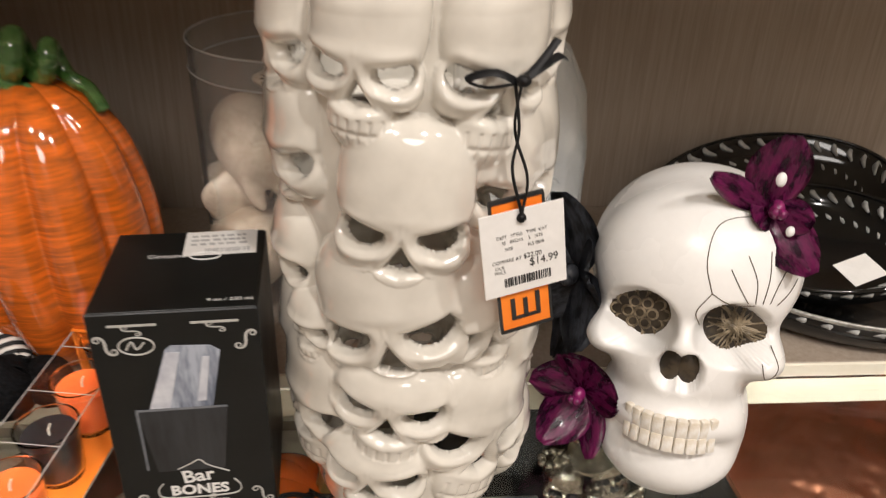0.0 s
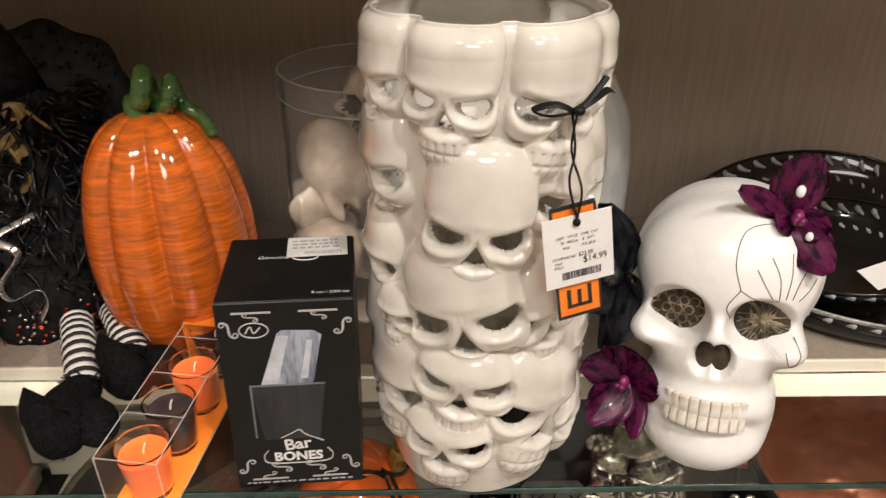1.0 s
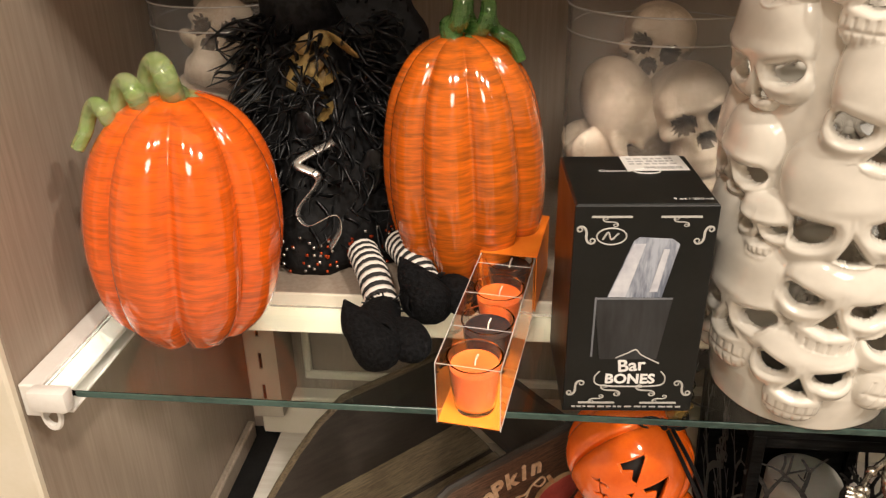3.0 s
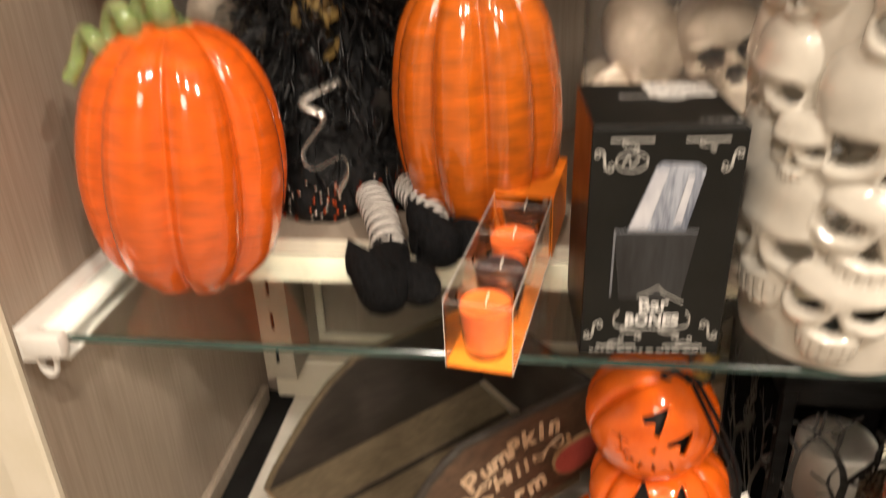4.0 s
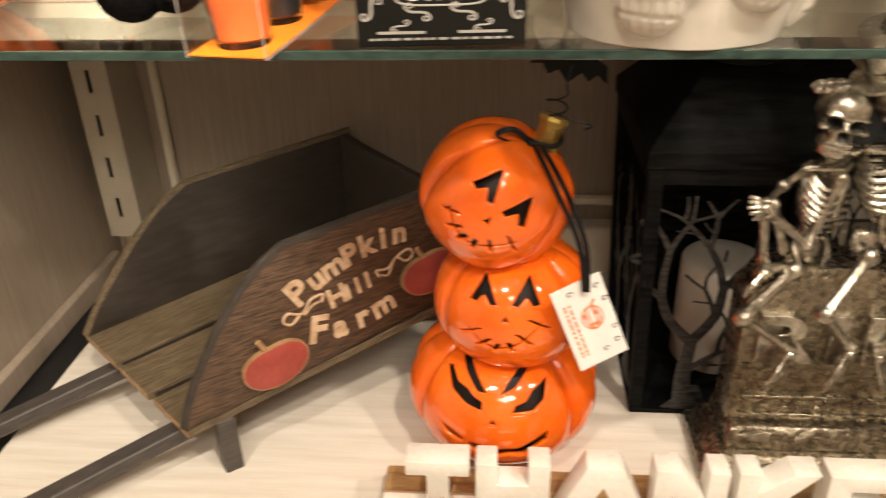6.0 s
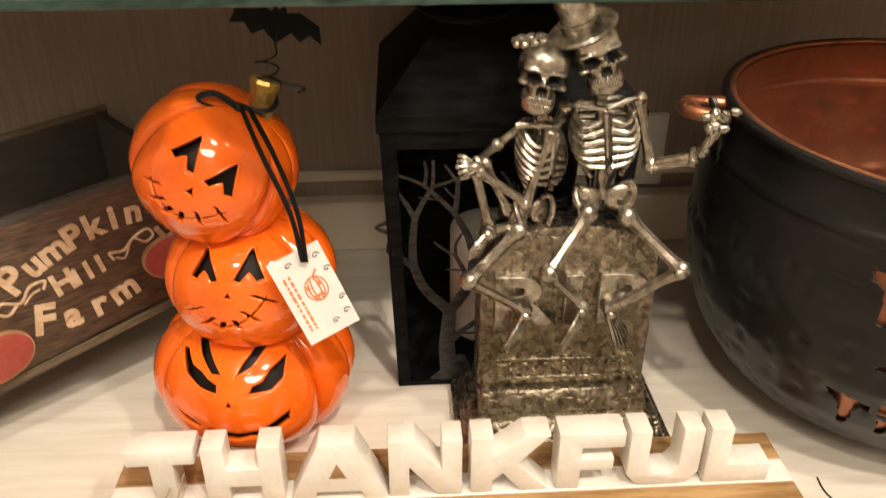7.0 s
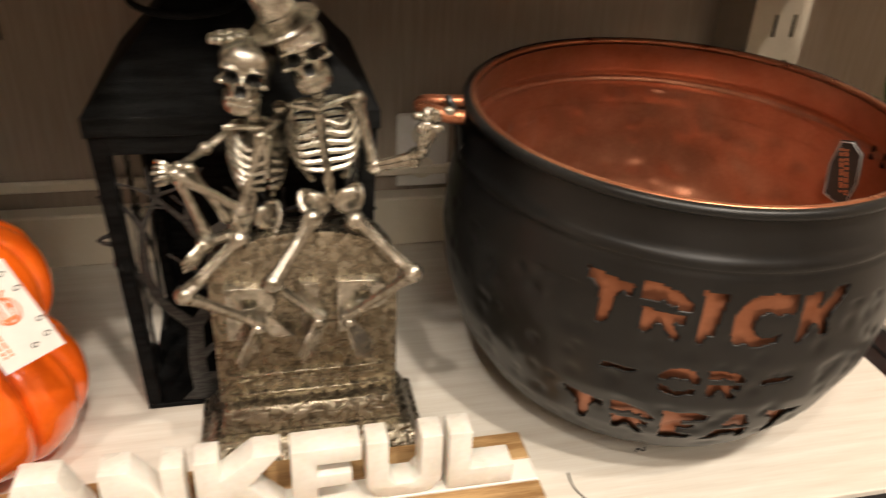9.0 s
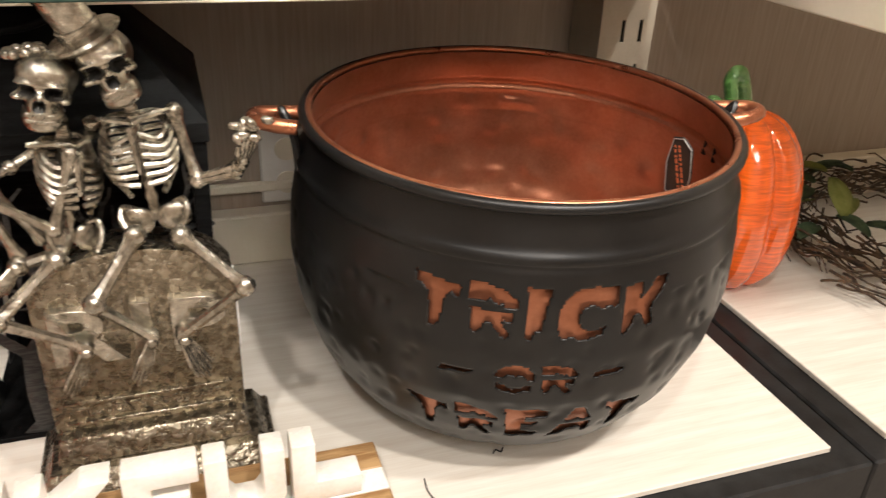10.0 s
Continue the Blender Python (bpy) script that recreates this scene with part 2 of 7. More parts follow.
fixed("floor_deck", block(-0.388, 0.724, 0.447, BACK - 0.004, -0.0058, 0.0, 0.0008), DECK, "white wood-grain base deck board", "deck")
fixed("deck_frame_left", block(-1.70, LEFT - 0.0365, 0.428, BACK - 0.002, -0.10, -0.006, 0.002), BLACK_METAL, "black metal frame of the neighbouring bay", "frame")
fixed("panel_left_bay", block(-0.90, LEFT - 0.0365, 0.480, 0.500, 0.030, 0.60, 0.001), CREAM, "cream panel of the neighbouring bay", "panel")
fixed("floor_deck_left", block(-1.70, LEFT - 0.040, 0.447, BACK - 0.004, -0.0058, 0.0, 0.0008), DECK, "white wood-grain base deck of the next bay", "deck")
fixed("floor_deck_right", block(0.779, 2.0, 0.447, BACK - 0.004, -0.0058, 0.0, 0.0008), DECK, "white wood-grain base deck of the next bay", "deck")
fixed("shelf_board", block(LEFT + 0.004, 0.735, 0.602, BACK - 0.003, 0.312, BOARD_Z, 0.001), LAMINATE, "grey beige shelf board along the back panel", "shelf")
fixed("trim_shelf_edge", block(LEFT + 0.004, 0.735, 0.599, 0.6018, 0.311, BOARD_Z + 0.0005, 0.0008), CREAM, "cream edge band of the shelf board", "trim")
# Out-of-view board added to keep lamp light off the upper back panel.
fixed("shelf_above", block(LEFT + 0.004, 0.735, 0.497, BACK - 0.003, 0.722, 0.760, 0.0015), CREAM, "unseen cream board added above to shade the back panel", "shelf")
fixed("floor", block(-2.5, 3.2, -2.8, 1.0, -0.70, -0.65), STORE_FLOOR, "pale store floor", "floor")
fixed("ceiling", block(-2.5, 3.2, -2.8, 1.0, 2.60, 2.65), STORE, "plain store ceiling", "ceiling")
fixed("wall_store_front", block(-2.5, 3.2, -2.85, -2.8, -0.7, 2.65), STORE, "plain store wall", "wall")
fixed("wall_store_left", block(-2.55, -2.5, -2.85, 1.0, -0.7, 2.65), STORE, "plain store wall", "wall")
fixed("wall_store_right", block(3.2, 3.25, -2.85, 1.0, -0.7, 2.65), STORE, "plain store wall", "wall")
fixed("wall_store_back", block(-2.5, 3.2, 1.0, 1.05, -0.7, 2.65), STORE, "plain store wall", "wall")
fixed("deck_front", block(LEFT - 0.03, 2.0, 0.432, 0.45, -0.65, -0.1005), BLACK_METAL, "black base panel under the deck", "panel")
fixed("baseboard_back", block(LEFT + 0.02, 2.0, 0.846, BACK - 0.001, 0.0005, 0.056, 0.002), CREAM, "cream rail along the foot of the back panel", "baseboard")
fixed("baseboard_left", block(LEFT + 0.0005, -0.419, 0.478, 0.845, -0.0055, 0.020, 0.002), LAMINATE, "grey beige rail along the foot of the side panel", "baseboard")
fixed("trim_panel_upright", block(-0.352, -0.343, 0.861, BACK - 0.001, 0.085, 0.311, 0.002), CREAM, "cream panel moulding", "trim")
fixed("trim_panel_foot", block(-0.352, 0.66, 0.861, BACK - 0.001, 0.074, 0.0845, 0.002), CREAM, "cream panel moulding", "trim")
fixed("shelf_right", block(0.772, 2.0, 0.470, BACK - 0.003, 0.289, 0.316, 0.0015), CREAM, "white shelf board of the neighbouring bay", "shelf")
# Cream taken darker to put the shade on the posts into their colour.
POST = material("cream_steel_toned_for_shade", (0.42, 0.37, 0.29), (0.48, 0.43, 0.34), 0.45, scale=25)
SLOT_SHADE = material("slot_shade_black", (0.01, 0.009, 0.008), (0.015, 0.014, 0.012), 0.8)


def upright(name, x0, x1, columns, z_first):
    """A slotted steel post; the slots go through its front."""
    y0, y1, pitch, h, w = 0.807, BACK - 0.002, 0.0445, 0.022, 0.0042
    post = fixed(name, joined(block(x0, x0 + 0.002, y0 + 0.002, y1, 0.058, 1.1), block(x1 - 0.002, x1, y0 + 0.002, y1, 0.058, 1.1)), POST, "slotted steel upright post, its cream toned down for shade", "post")
    edges = [x0] + [e for c in columns for e in (c - w / 2, c + w / 2)] + [x1]
    strips = [block(a, b, y0, y0 + 0.002, 0.058, 1.1) for a, b in zip(edges[0::2], edges[1::2])]
    for c in columns:
        z = 0.058
        zc = z_first
        while zc < 1.1:
            strips.append(block(c - w / 2, c + w / 2, y0, y0 + 0.002, z, zc - h / 2))
            z = zc + h / 2
            zc += pitch
    part("slotted_face", joined(*strips), POST, post)
    # Near-black sheet behind the slots paints the shade inside the post.
    part("hollow", block(x0 + 0.003, x1 - 0.003, y0 + 0.012, y0 + 0.014, 0.06, 1.1), SLOT_SHADE, post)
    return post


upright("post_left", -0.402, -0.366, (-0.386,), 0.0915)
upright("post_right", 0.683, 0.744, (0.709, 0.729), 0.1045)

# ---- things on the glass: skull pillar, white skull, black box, candles ----
CERAMIC_DIRTY = material("ivory_glazed_ceramic_with_grey_wash", (0.58, 0.545, 0.48), (0.77, 0.73, 0.65), 0.10, scale=22, fine=60, coat=0.7, contrast=0.4, rough_var=0.05)
WHITE_RESIN = material("white_painted_resin", (0.80, 0.78, 0.75), (0.86, 0.845, 0.82), 0.28, scale=12, contrast=0.3, bump=0.02)
CARD_BLACK = material("black_printed_card", (0.006, 0.0065, 0.006), (0.009, 0.0095, 0.009), 0.36, scale=30, bump=0.02, spec=0.28)
INK_GREY = material("silver_grey_ink", (0.42, 0.41, 0.38), (0.5, 0.49, 0.46), 0.45)
INK_WHITE = material("white_ink", (0.75, 0.74, 0.72), (0.8, 0.79, 0.77), 0.5)
PAPER = material("white_paper_tag", (0.74, 0.72, 0.69), (0.80, 0.78, 0.75), 0.6, scale=60, bump=0.02)
INK_BLACK = material("black_ink", (0.015, 0.015, 0.015), (0.03, 0.03, 0.03), 0.5)
ORANGE_CARD = material("orange_printed_card", (0.85, 0.20, 0.01), (0.9, 0.25, 0.015), 0.45)
RIBBON = material("black_satin_ribbon", (0.004, 0.004, 0.0045), (0.009, 0.009, 0.010), 0.5, scale=200, spec=0.22)
PLUM = material("plum_painted_petal", (0.030, 0.002, 0.020), (0.21, 0.012, 0.105), 0.28, scale=55, stretch=(3, 1, 1), bump=0.3, contrast=0.7, coat=0.3)
SLATE = material("dark_slate_painted_petal", (0.012, 0.013, 0.017), (0.07, 0.075, 0.09), 0.42, scale=55, stretch=(3, 1, 1), bump=0.3, contrast=0.7)
BRONZE_WASH = material("brown_black_wash", (0.022, 0.015, 0.008), (0.055, 0.040, 0.022), 0.45, scale=90, bump=0.4, contrast=0.8)
BRONZE_EDGE = material("rubbed_bronze_relief", (0.10, 0.075, 0.04), (0.32, 0.26, 0.17), 0.4, scale=120, contrast=0.7)
TOOTH = material("aged_ivory_teeth", (0.66, 0.58, 0.45), (0.84, 0.81, 0.75), 0.3, scale=70, contrast=0.5)
LINE_BROWN = material("brown_drawn_line", (0.05, 0.035, 0.02), (0.09, 0.06, 0.03), 0.5)


def skull_pillar(cx, cy, z0, z1):
    """Open-topped ceramic sleeve made of skulls pressed together, pierced at eyes and noses."""
    skulls = [  # bearing, height of the eyes, width, lean, lift, teeth, brow height
        (-21, 0.6085, 0.0560, -5, 0.0026, 1, 0.86), (31, 0.603, 0.0630, -8, 0.0014, 1, 0.95), (-68, 0.608, 0.058, 4, 0.0004, 0, 0.9), (-6, 0.5360, 0.0680, -4, 0.0034, 0, 0.76),
        (-69, 0.557, 0.064, 6, 0.0002, 0, 0.7), (-12, 0.481, 0.0840, 9, 0.0010, 0, 0.62), (-76, 0.500, 0.056, -6, 0, 0, 0.6), (-52, 0.472, 0.0370, 2, 0.0014, 1, 0.5),
        (33, 0.478, 0.0560, 8, 0.0004, 1, 0.7), (-11, 0.4365, 0.0690, -7, 0.0020, 1, 0.34), (-20, 0.3890, 0.0660, -4, 0.0010, 1, 0.34), (35, 0.4085, 0.0800, -13, 0.0016, 1, 0.58),
        (68, 0.440, 0.062, 10, 0, 0, 0.7), (-62, 0.416, 0.072, -4, 0.0002, 1, 0.75), (46, 0.548, 0.062, -6, -0.0004, 0, 0.7), (76, 0.545, 0.066, 0, 0, 1, 0.8), (74, 0.612, 0.064, 5, 0, 0, 0.9), (76, 0.380, 0.060, 5, 0, 1, 0.5)]
    for row, ze in enumerate((0.614, 0.558, 0.500, 0.445, 0.392)):
        skulls += [(112 + 46 * i + 18 * (row % 2), ze, 0.060, 8 - 16 * (i % 2), 0, (i + row) % 2, 0.7) for i in range(4)]
    nu, nv, r0, rin = 600, 460, 0.0588, 0.0545
    th = np.linspace(-np.pi, np.pi, nu, endpoint=False)
    T, Z = np.meshgrid(th, np.linspace(z0, z1, nv))

    def dome(u, v, x, y, rx, ry, h, p=2.5):
        q = np.abs((u - x) / rx) ** p + np.abs((v - y) / ry) ** p
        return h * np.sqrt(np.clip(1 - q, 0, 1)) - 0.004 * (q > 1)

    def oval(u, v, x, y, rx, ry, turn):
        c, s_ = math.cos(turn), math.sin(turn)
        a, b = (u - x) * c + (v - y) * s_, -(u - x) * s_ + (v - y) * c
        return (np.sqrt((a / rx) ** 2 + (b / ry) ** 2) - 1) * min(rx, ry)
    tops, cuts, marks = [], [], []
    for deg, ze, w, lean, lift, teeth, brow_h in skulls:
        da = (T - radians(deg) + np.pi) % (2 * np.pi) - np.pi
        u, v = 0.068 * da / w, (Z - ze) / w
        c, s_ = math.cos(radians(lean)), math.sin(radians(lean))
        u, v = u * c + v * s_, -u * s_ + v * c
        a = np.abs(u)
        h = dome(u, v, 0, brow_h / 2 - 0.06, 0.50, brow_h / 2 + 0.08, 0.0134, 2.6) - 0.0040 * np.clip(v - 0.20, 0, 1)
        h = -smin(-h, -dome(u, v, 0, -0.05, 0.49, 0.21, 0.0114, 2.8), 0.004)
        h = -smin(-h, -dome(a, v, 0.27, -0.12, 0.22, 0.19, 0.0110, 2.2), 0.003)
        h = -smin(-h, -dome(u, v, 0, -0.17, 0.20, 0.22, 0.0118, 2.2), 0.003)
        if teeth:
            h = -smin(-h, -dome(u, v, 0, -0.38, 0.29, 0.28, 0.0110, 2.4), 0.003)
        brow = np.exp(-((v - 0.13) / 0.06) ** 2) * np.clip(1 - (a / 0.46) ** 4, 0, 1)
        h = h + 0.0010 * brow * (h > 0)
        eye = np.maximum(oval(a, v, 0.262, -0.016, 0.172, 0.126, 0.06), 0.9 * (v - 0.062 - 0.22 * (a - 0.26)))
        nose = np.maximum(0.86 * (a - 0.030) + 0.5 * (v + 0.105), -(v + 0.270) - 0.25 * (0.1 - a))
        d = np.minimum(eye, nose)
        far = np.abs(da) > 1.3
        h[far], d[far] = -1, 1
        g = np.maximum(np.exp(-(((a / 0.085) % 1 - 0.5) / 0.12) ** 2), np.exp(-((v + 0.48) / 0.022) ** 2)) * ((a < 0.24) & (v < -0.36) & (v > -0.60)) * teeth
        tops.append(h + lift)
        cuts.append(d * w)
        marks.append(g)
    tops = np.array(tops)
    best = tops.argmax(0)
    top = tops.max(0)
    body = np.zeros_like(top)
    for k in range(len(skulls)):
        body = -smin(-body, -tops[k], 0.0026)
    cut = np.full(top.shape, 1.0)
    for k in np.argsort([q[4] for q in skulls], kind="stable"):
        bare = tops[k] - skulls[k][4]
        cut = np.where((bare > 0.0005) & (tops[k] > top - 0.0045), cuts[k], cut)
    mark = np.take_along_axis(np.array(marks), best[None], 0)[0]
    rim = np.clip((Z - (z1 - 0.016)) / 0.014, 0, 1)
    foot = np.clip((z0 + 0.012 - Z) / 0.012, 0, 1)
    body = body * (1 - 0.22 * rim * rim) * (1 - 0.25 * foot) + 0.002 * rim - 0.004 * rim ** 4
    R = r0 - 0.005 * np.clip((z0 + 0.026 - Z) / 0.026, 0, 1) + np.clip(body, -0.001, 0.0180) - 0.0011 * mark
    R = R + 0.0006 * np.exp(-((cut - 0.0034) / 0.0022) ** 2) - 0.0016 * np.exp(-(np.clip(cut, 0, 1) / 0.0014) ** 2)
    R = R + 0.0005 * np.sin(5 * T + 90 * Z) * np.sin(3 * T - 140 * Z + 1)
    R = np.where(cut < 0, R - np.clip(-cut / 0.0014, 0, 1) * np.clip(R - rin, 0, 0.006), R)
    open_ = cut < -0.0012
    verts = np.stack([R * np.sin(T), -R * np.cos(T), Z - z0], -1).reshape(-1, 3)
    faces = []
    for j in range(nv - 1):
        for i in range(nu):
            k = (i + 1) % nu
            if open_[j, i] and open_[j, k] and open_[j + 1, i] and open_[j + 1, k]:
                continue
            faces.append((j * nu + i, j * nu + k, (j + 1) * nu + k, (j + 1) * nu + i))
    me = bpy.data.meshes.new("skull_pillar")
    me.from_pydata(verts.tolist(), [], faces)
    me.materials.append(CERAMIC_DIRTY)
    me.shade_smooth()
    ob = new("skull_pillar", me)
    sol = ob.modifiers.new("wall", "SOLIDIFY")
    sol.thickness, sol.offset = 0.0028, -1
    ob.matrix_basis = pose(cx, cy, z0)
    return tagged(ob, "tall ivory glazed ceramic candle sleeve made of stacked skulls", "candle holder")


pillar = skull_pillar(0.098, 0.527, GLASS_Z, 0.646)


def bars(rows, x0, x1, z0, z1, seedling, y=-0.0002, thick=0.0004):
    """Unreadable print: short bars in rows."""
    rng = random.Random(seedling)
    out = []
    for r in range(rows):
        z = z1 - (r + 0.5) * (z1 - z0) / rows
        x = x0
        while x < x1 - 0.001:
            w = min(rng.uniform(0.0015, 0.005), x1 - x)
            out.append(block(x, x + w, y, y + thick, z - 0.22 * (z1 - z0) / rows, z + 0.22 * (z1 - z0) / rows))
            x += w + rng.uniform(0.0008, 0.002)
    return joined(*out)


def barcode(x0, x1, z0, z1, seedling):
    rng = random.Random(seedling)
    out, x = [], x0
    while x < x1:
        w = rng.choice((0.0003, 0.0006, 0.0009))
        out.append(block(x, x + w, -0.0003, 0.0002, z0, z1))
        x += w + rng.choice((0.0003, 0.0006))
    return joined(*out)


def price_tag(at):
    t = thing("price_tag", at, "white price tag over an orange card on black ribbon", "tag")
    card = part("orange_card", block(-0.012, 0.012, 0.002, 0.0026, -0.060, 0.003), ORANGE_CARD, t, "orange card with black border", at=pose(0, 0, 0, 0, -8, 0))
    part("card_border", joined(block(-0.0125, 0.0125, 0.0016, 0.0030, -0.0612, -0.0595), block(-0.0125, 0.0125, 0.0016, 0.0030, 0.003, 0.005), block(-0.0128, -0.0116, 0.0016, 0.0030, -0.061, 0.004), block(0.0116, 0.0128, 0.0016, 0.0030, -0.061, 0.004)), INK_BLACK, card)
    part("card_print", joined(block(-0.007, -0.005, 0.0014, 0.0022, -0.055, -0.044), block(-0.001, 0.001, 0.0014, 0.0022, -0.055, -0.045), block(0.005, 0.007, 0.0014, 0.0022, -0.055, -0.043), block(-0.006, 0.006, 0.0014, 0.0022, -0.055, -0.0535)), INK_BLACK, card)
    body = part("paper_tag", block(-0.0185, 0.0205, -0.0006, 0.0, -0.040, 0.0, 0.0002), PAPER, t, at=pose(0, 0, 0, 0, -7, 0))
    ink = [moved(lettering("$14.99", 0.0058), Matrix.Translation((0.010, -0.0009, -0.030))), moved(lettering("$22.00", 0.0036), Matrix.Translation((0.004, -0.0009, -0.0255))),
           moved(lettering("COMPARE AT", 0.0026), Matrix.Translation((-0.010, -0.0009, -0.0255))), moved(lettering("OUR\nPRICE", 0.0024), Matrix.Translation((-0.014, -0.0009, -0.0285))),
           moved(lettering("DEPT   STYLE   TYPE  CAT", 0.0024), Matrix.Translation((-0.001, -0.0009, -0.013))), moved(lettering("35   095216    2   1673", 0.0024), Matrix.Translation((-0.001, -0.0009, -0.016))),
           moved(lettering("SIZE            PLS 0818", 0.0024), Matrix.Translation((0.0, -0.0009, -0.0195))), moved(barcode(-0.012, 0.013, -0.0385, -0.034, 3), Matrix.Translation((0, -0.0006, 0)))]
    part("print", moved(joined(*ink), Matrix.Translation((0.0012, 0, 0)) @ Matrix.Diagonal((0.86, 1, 0.93, 1))), INK_BLACK, body)
    bow = joined(tube(curve([(0.001, -0.0015, -0.003), (-0.002, 0.004, 0.02), (0.001, 0.006, 0.04), (-0.001, 0.008, 0.066)]), 0.0016, 6, flat=0.3),
                          tube(curve([(0.001, -0.0015, -0.003), (0.005, 0.004, 0.015), (0.0, 0.008, 0.04), (0.003, 0.009, 0.066)]), 0.0016, 6, flat=0.3),
                          tube(curve([(0.001, 0.007, 0.064), (-0.010, 0.007, 0.070), (-0.020, 0.012, 0.066), (-0.012, 0.010, 0.062), (0.001, 0.007, 0.064)]), 0.0023, 6, flat=0.3),
                          tube(curve([(0.001, 0.007, 0.065), (0.010, 0.009, 0.070), (0.022, 0.016, 0.074), (0.027, 0.02, 0.071)]), 0.0022, 6, flat=0.3),
                          tube(curve([(0.001, 0.006, 0.064), (0.011, 0.010, 0.073), (0.020, 0.014, 0.083)]), 0.0018, 6, flat=0.3),
                          blob((0.001, 0.004, 0.066), 0.0032), blob((0.001, -0.001, -0.004), 0.0022))
    for v in bow.verts:
        v.co.z *= 0.80 if v.co.z > 0 else 1
    part("ribbon", bow, RIBBON, t)
    return t


price_tag(pose(0.1395, 0.4495, 0.5535, -4, 0, 14))


def petal(length, width, mat, parent, m, curl=0.25, name="petal"):
    """A cupped petal along +z with a rolled rim."""
    bm = bmesh.new()
    nu, nv = 9, 11
    rows = []
    for j in range(nv):
        t = j / (nv - 1)
        w = width * (math.sin(math.pi * (0.08 + 0.87 * t)) ** 0.75)
        row = []
        for i in range(nu):
            s = -1 + 2 * i / (nu - 1)
            y = -curl * length * (t ** 2) + 0.28 * w * s * s + 0.04 * length * math.sin(9 * s + 5 * t) * t
            row.append(bm.verts.new((w * s, y, length * t)))
        rows.append(row)
    for a, b in zip(rows, rows[1:]):
        for i in range(nu - 1):
            bm.faces.new((a[i], a[i + 1], b[i + 1], b[i]))
    ret = bmesh.ops.solidify(bm, geom=bm.faces[:], thickness=0.0016)
    return part(name, bm, mat, parent, smooth=True, at=m)


def flower(parent, m, mat, size, angles, label):
    heart = part("flower", joined(blob((0, -0.006, 0), (0.10 * size, 0.12 * size, 0.13 * size)), blob((0.04 * size, -0.012, -0.05 * size), 0.07 * size), blob((-0.05 * size, -0.012, -0.04 * size), 0.06 * size)), mat, parent, label, smooth=True, at=m)
    for a, l, w, tip in angles:
        petal(l * size, w * size, mat, heart, Matrix.Rotation(radians(a), 4, "Y") @ Matrix.Rotation(radians(tip), 4, "X"))
    return heart


def white_form(p):
    """A smooth-browed skull with a long chin."""
    q = mirror_x(p)
    d = ell(p, (0, 0.12, 0.17), (0.50, 0.60, 0.46))
    d = smin(d, ell(p, (0, -0.26, 0.20), (0.38, 0.19, 0.30)), 0.14)
    d = smin(d, ell(q, (0.335, -0.25, -0.15), (0.11, 0.20, 0.09)), 0.10)
    d = smin(d, ell(p, (0, -0.26, -0.22), (0.30, 0.22, 0.28)), 0.08)
    d = smin(d, ell(p, (0, -0.43, -0.11), (0.08, 0.10, 0.10)), 0.06)
    d = smin(d, ell(p, (0, -0.29, -0.48), (0.27, 0.22, 0.14)), 0.06)
    d = smin(d, ell(p, (0, -0.26, -0.72), (0.27, 0.23, 0.17)), 0.06)
    d = smin(d, ell(q, (0.27, -0.10, -0.55), (0.08, 0.20, 0.22)), 0.08)
    return smax(d, -ell(q, (0.57, -0.24, 0.0), (0.10, 0.14, 0.14)), 0.1)


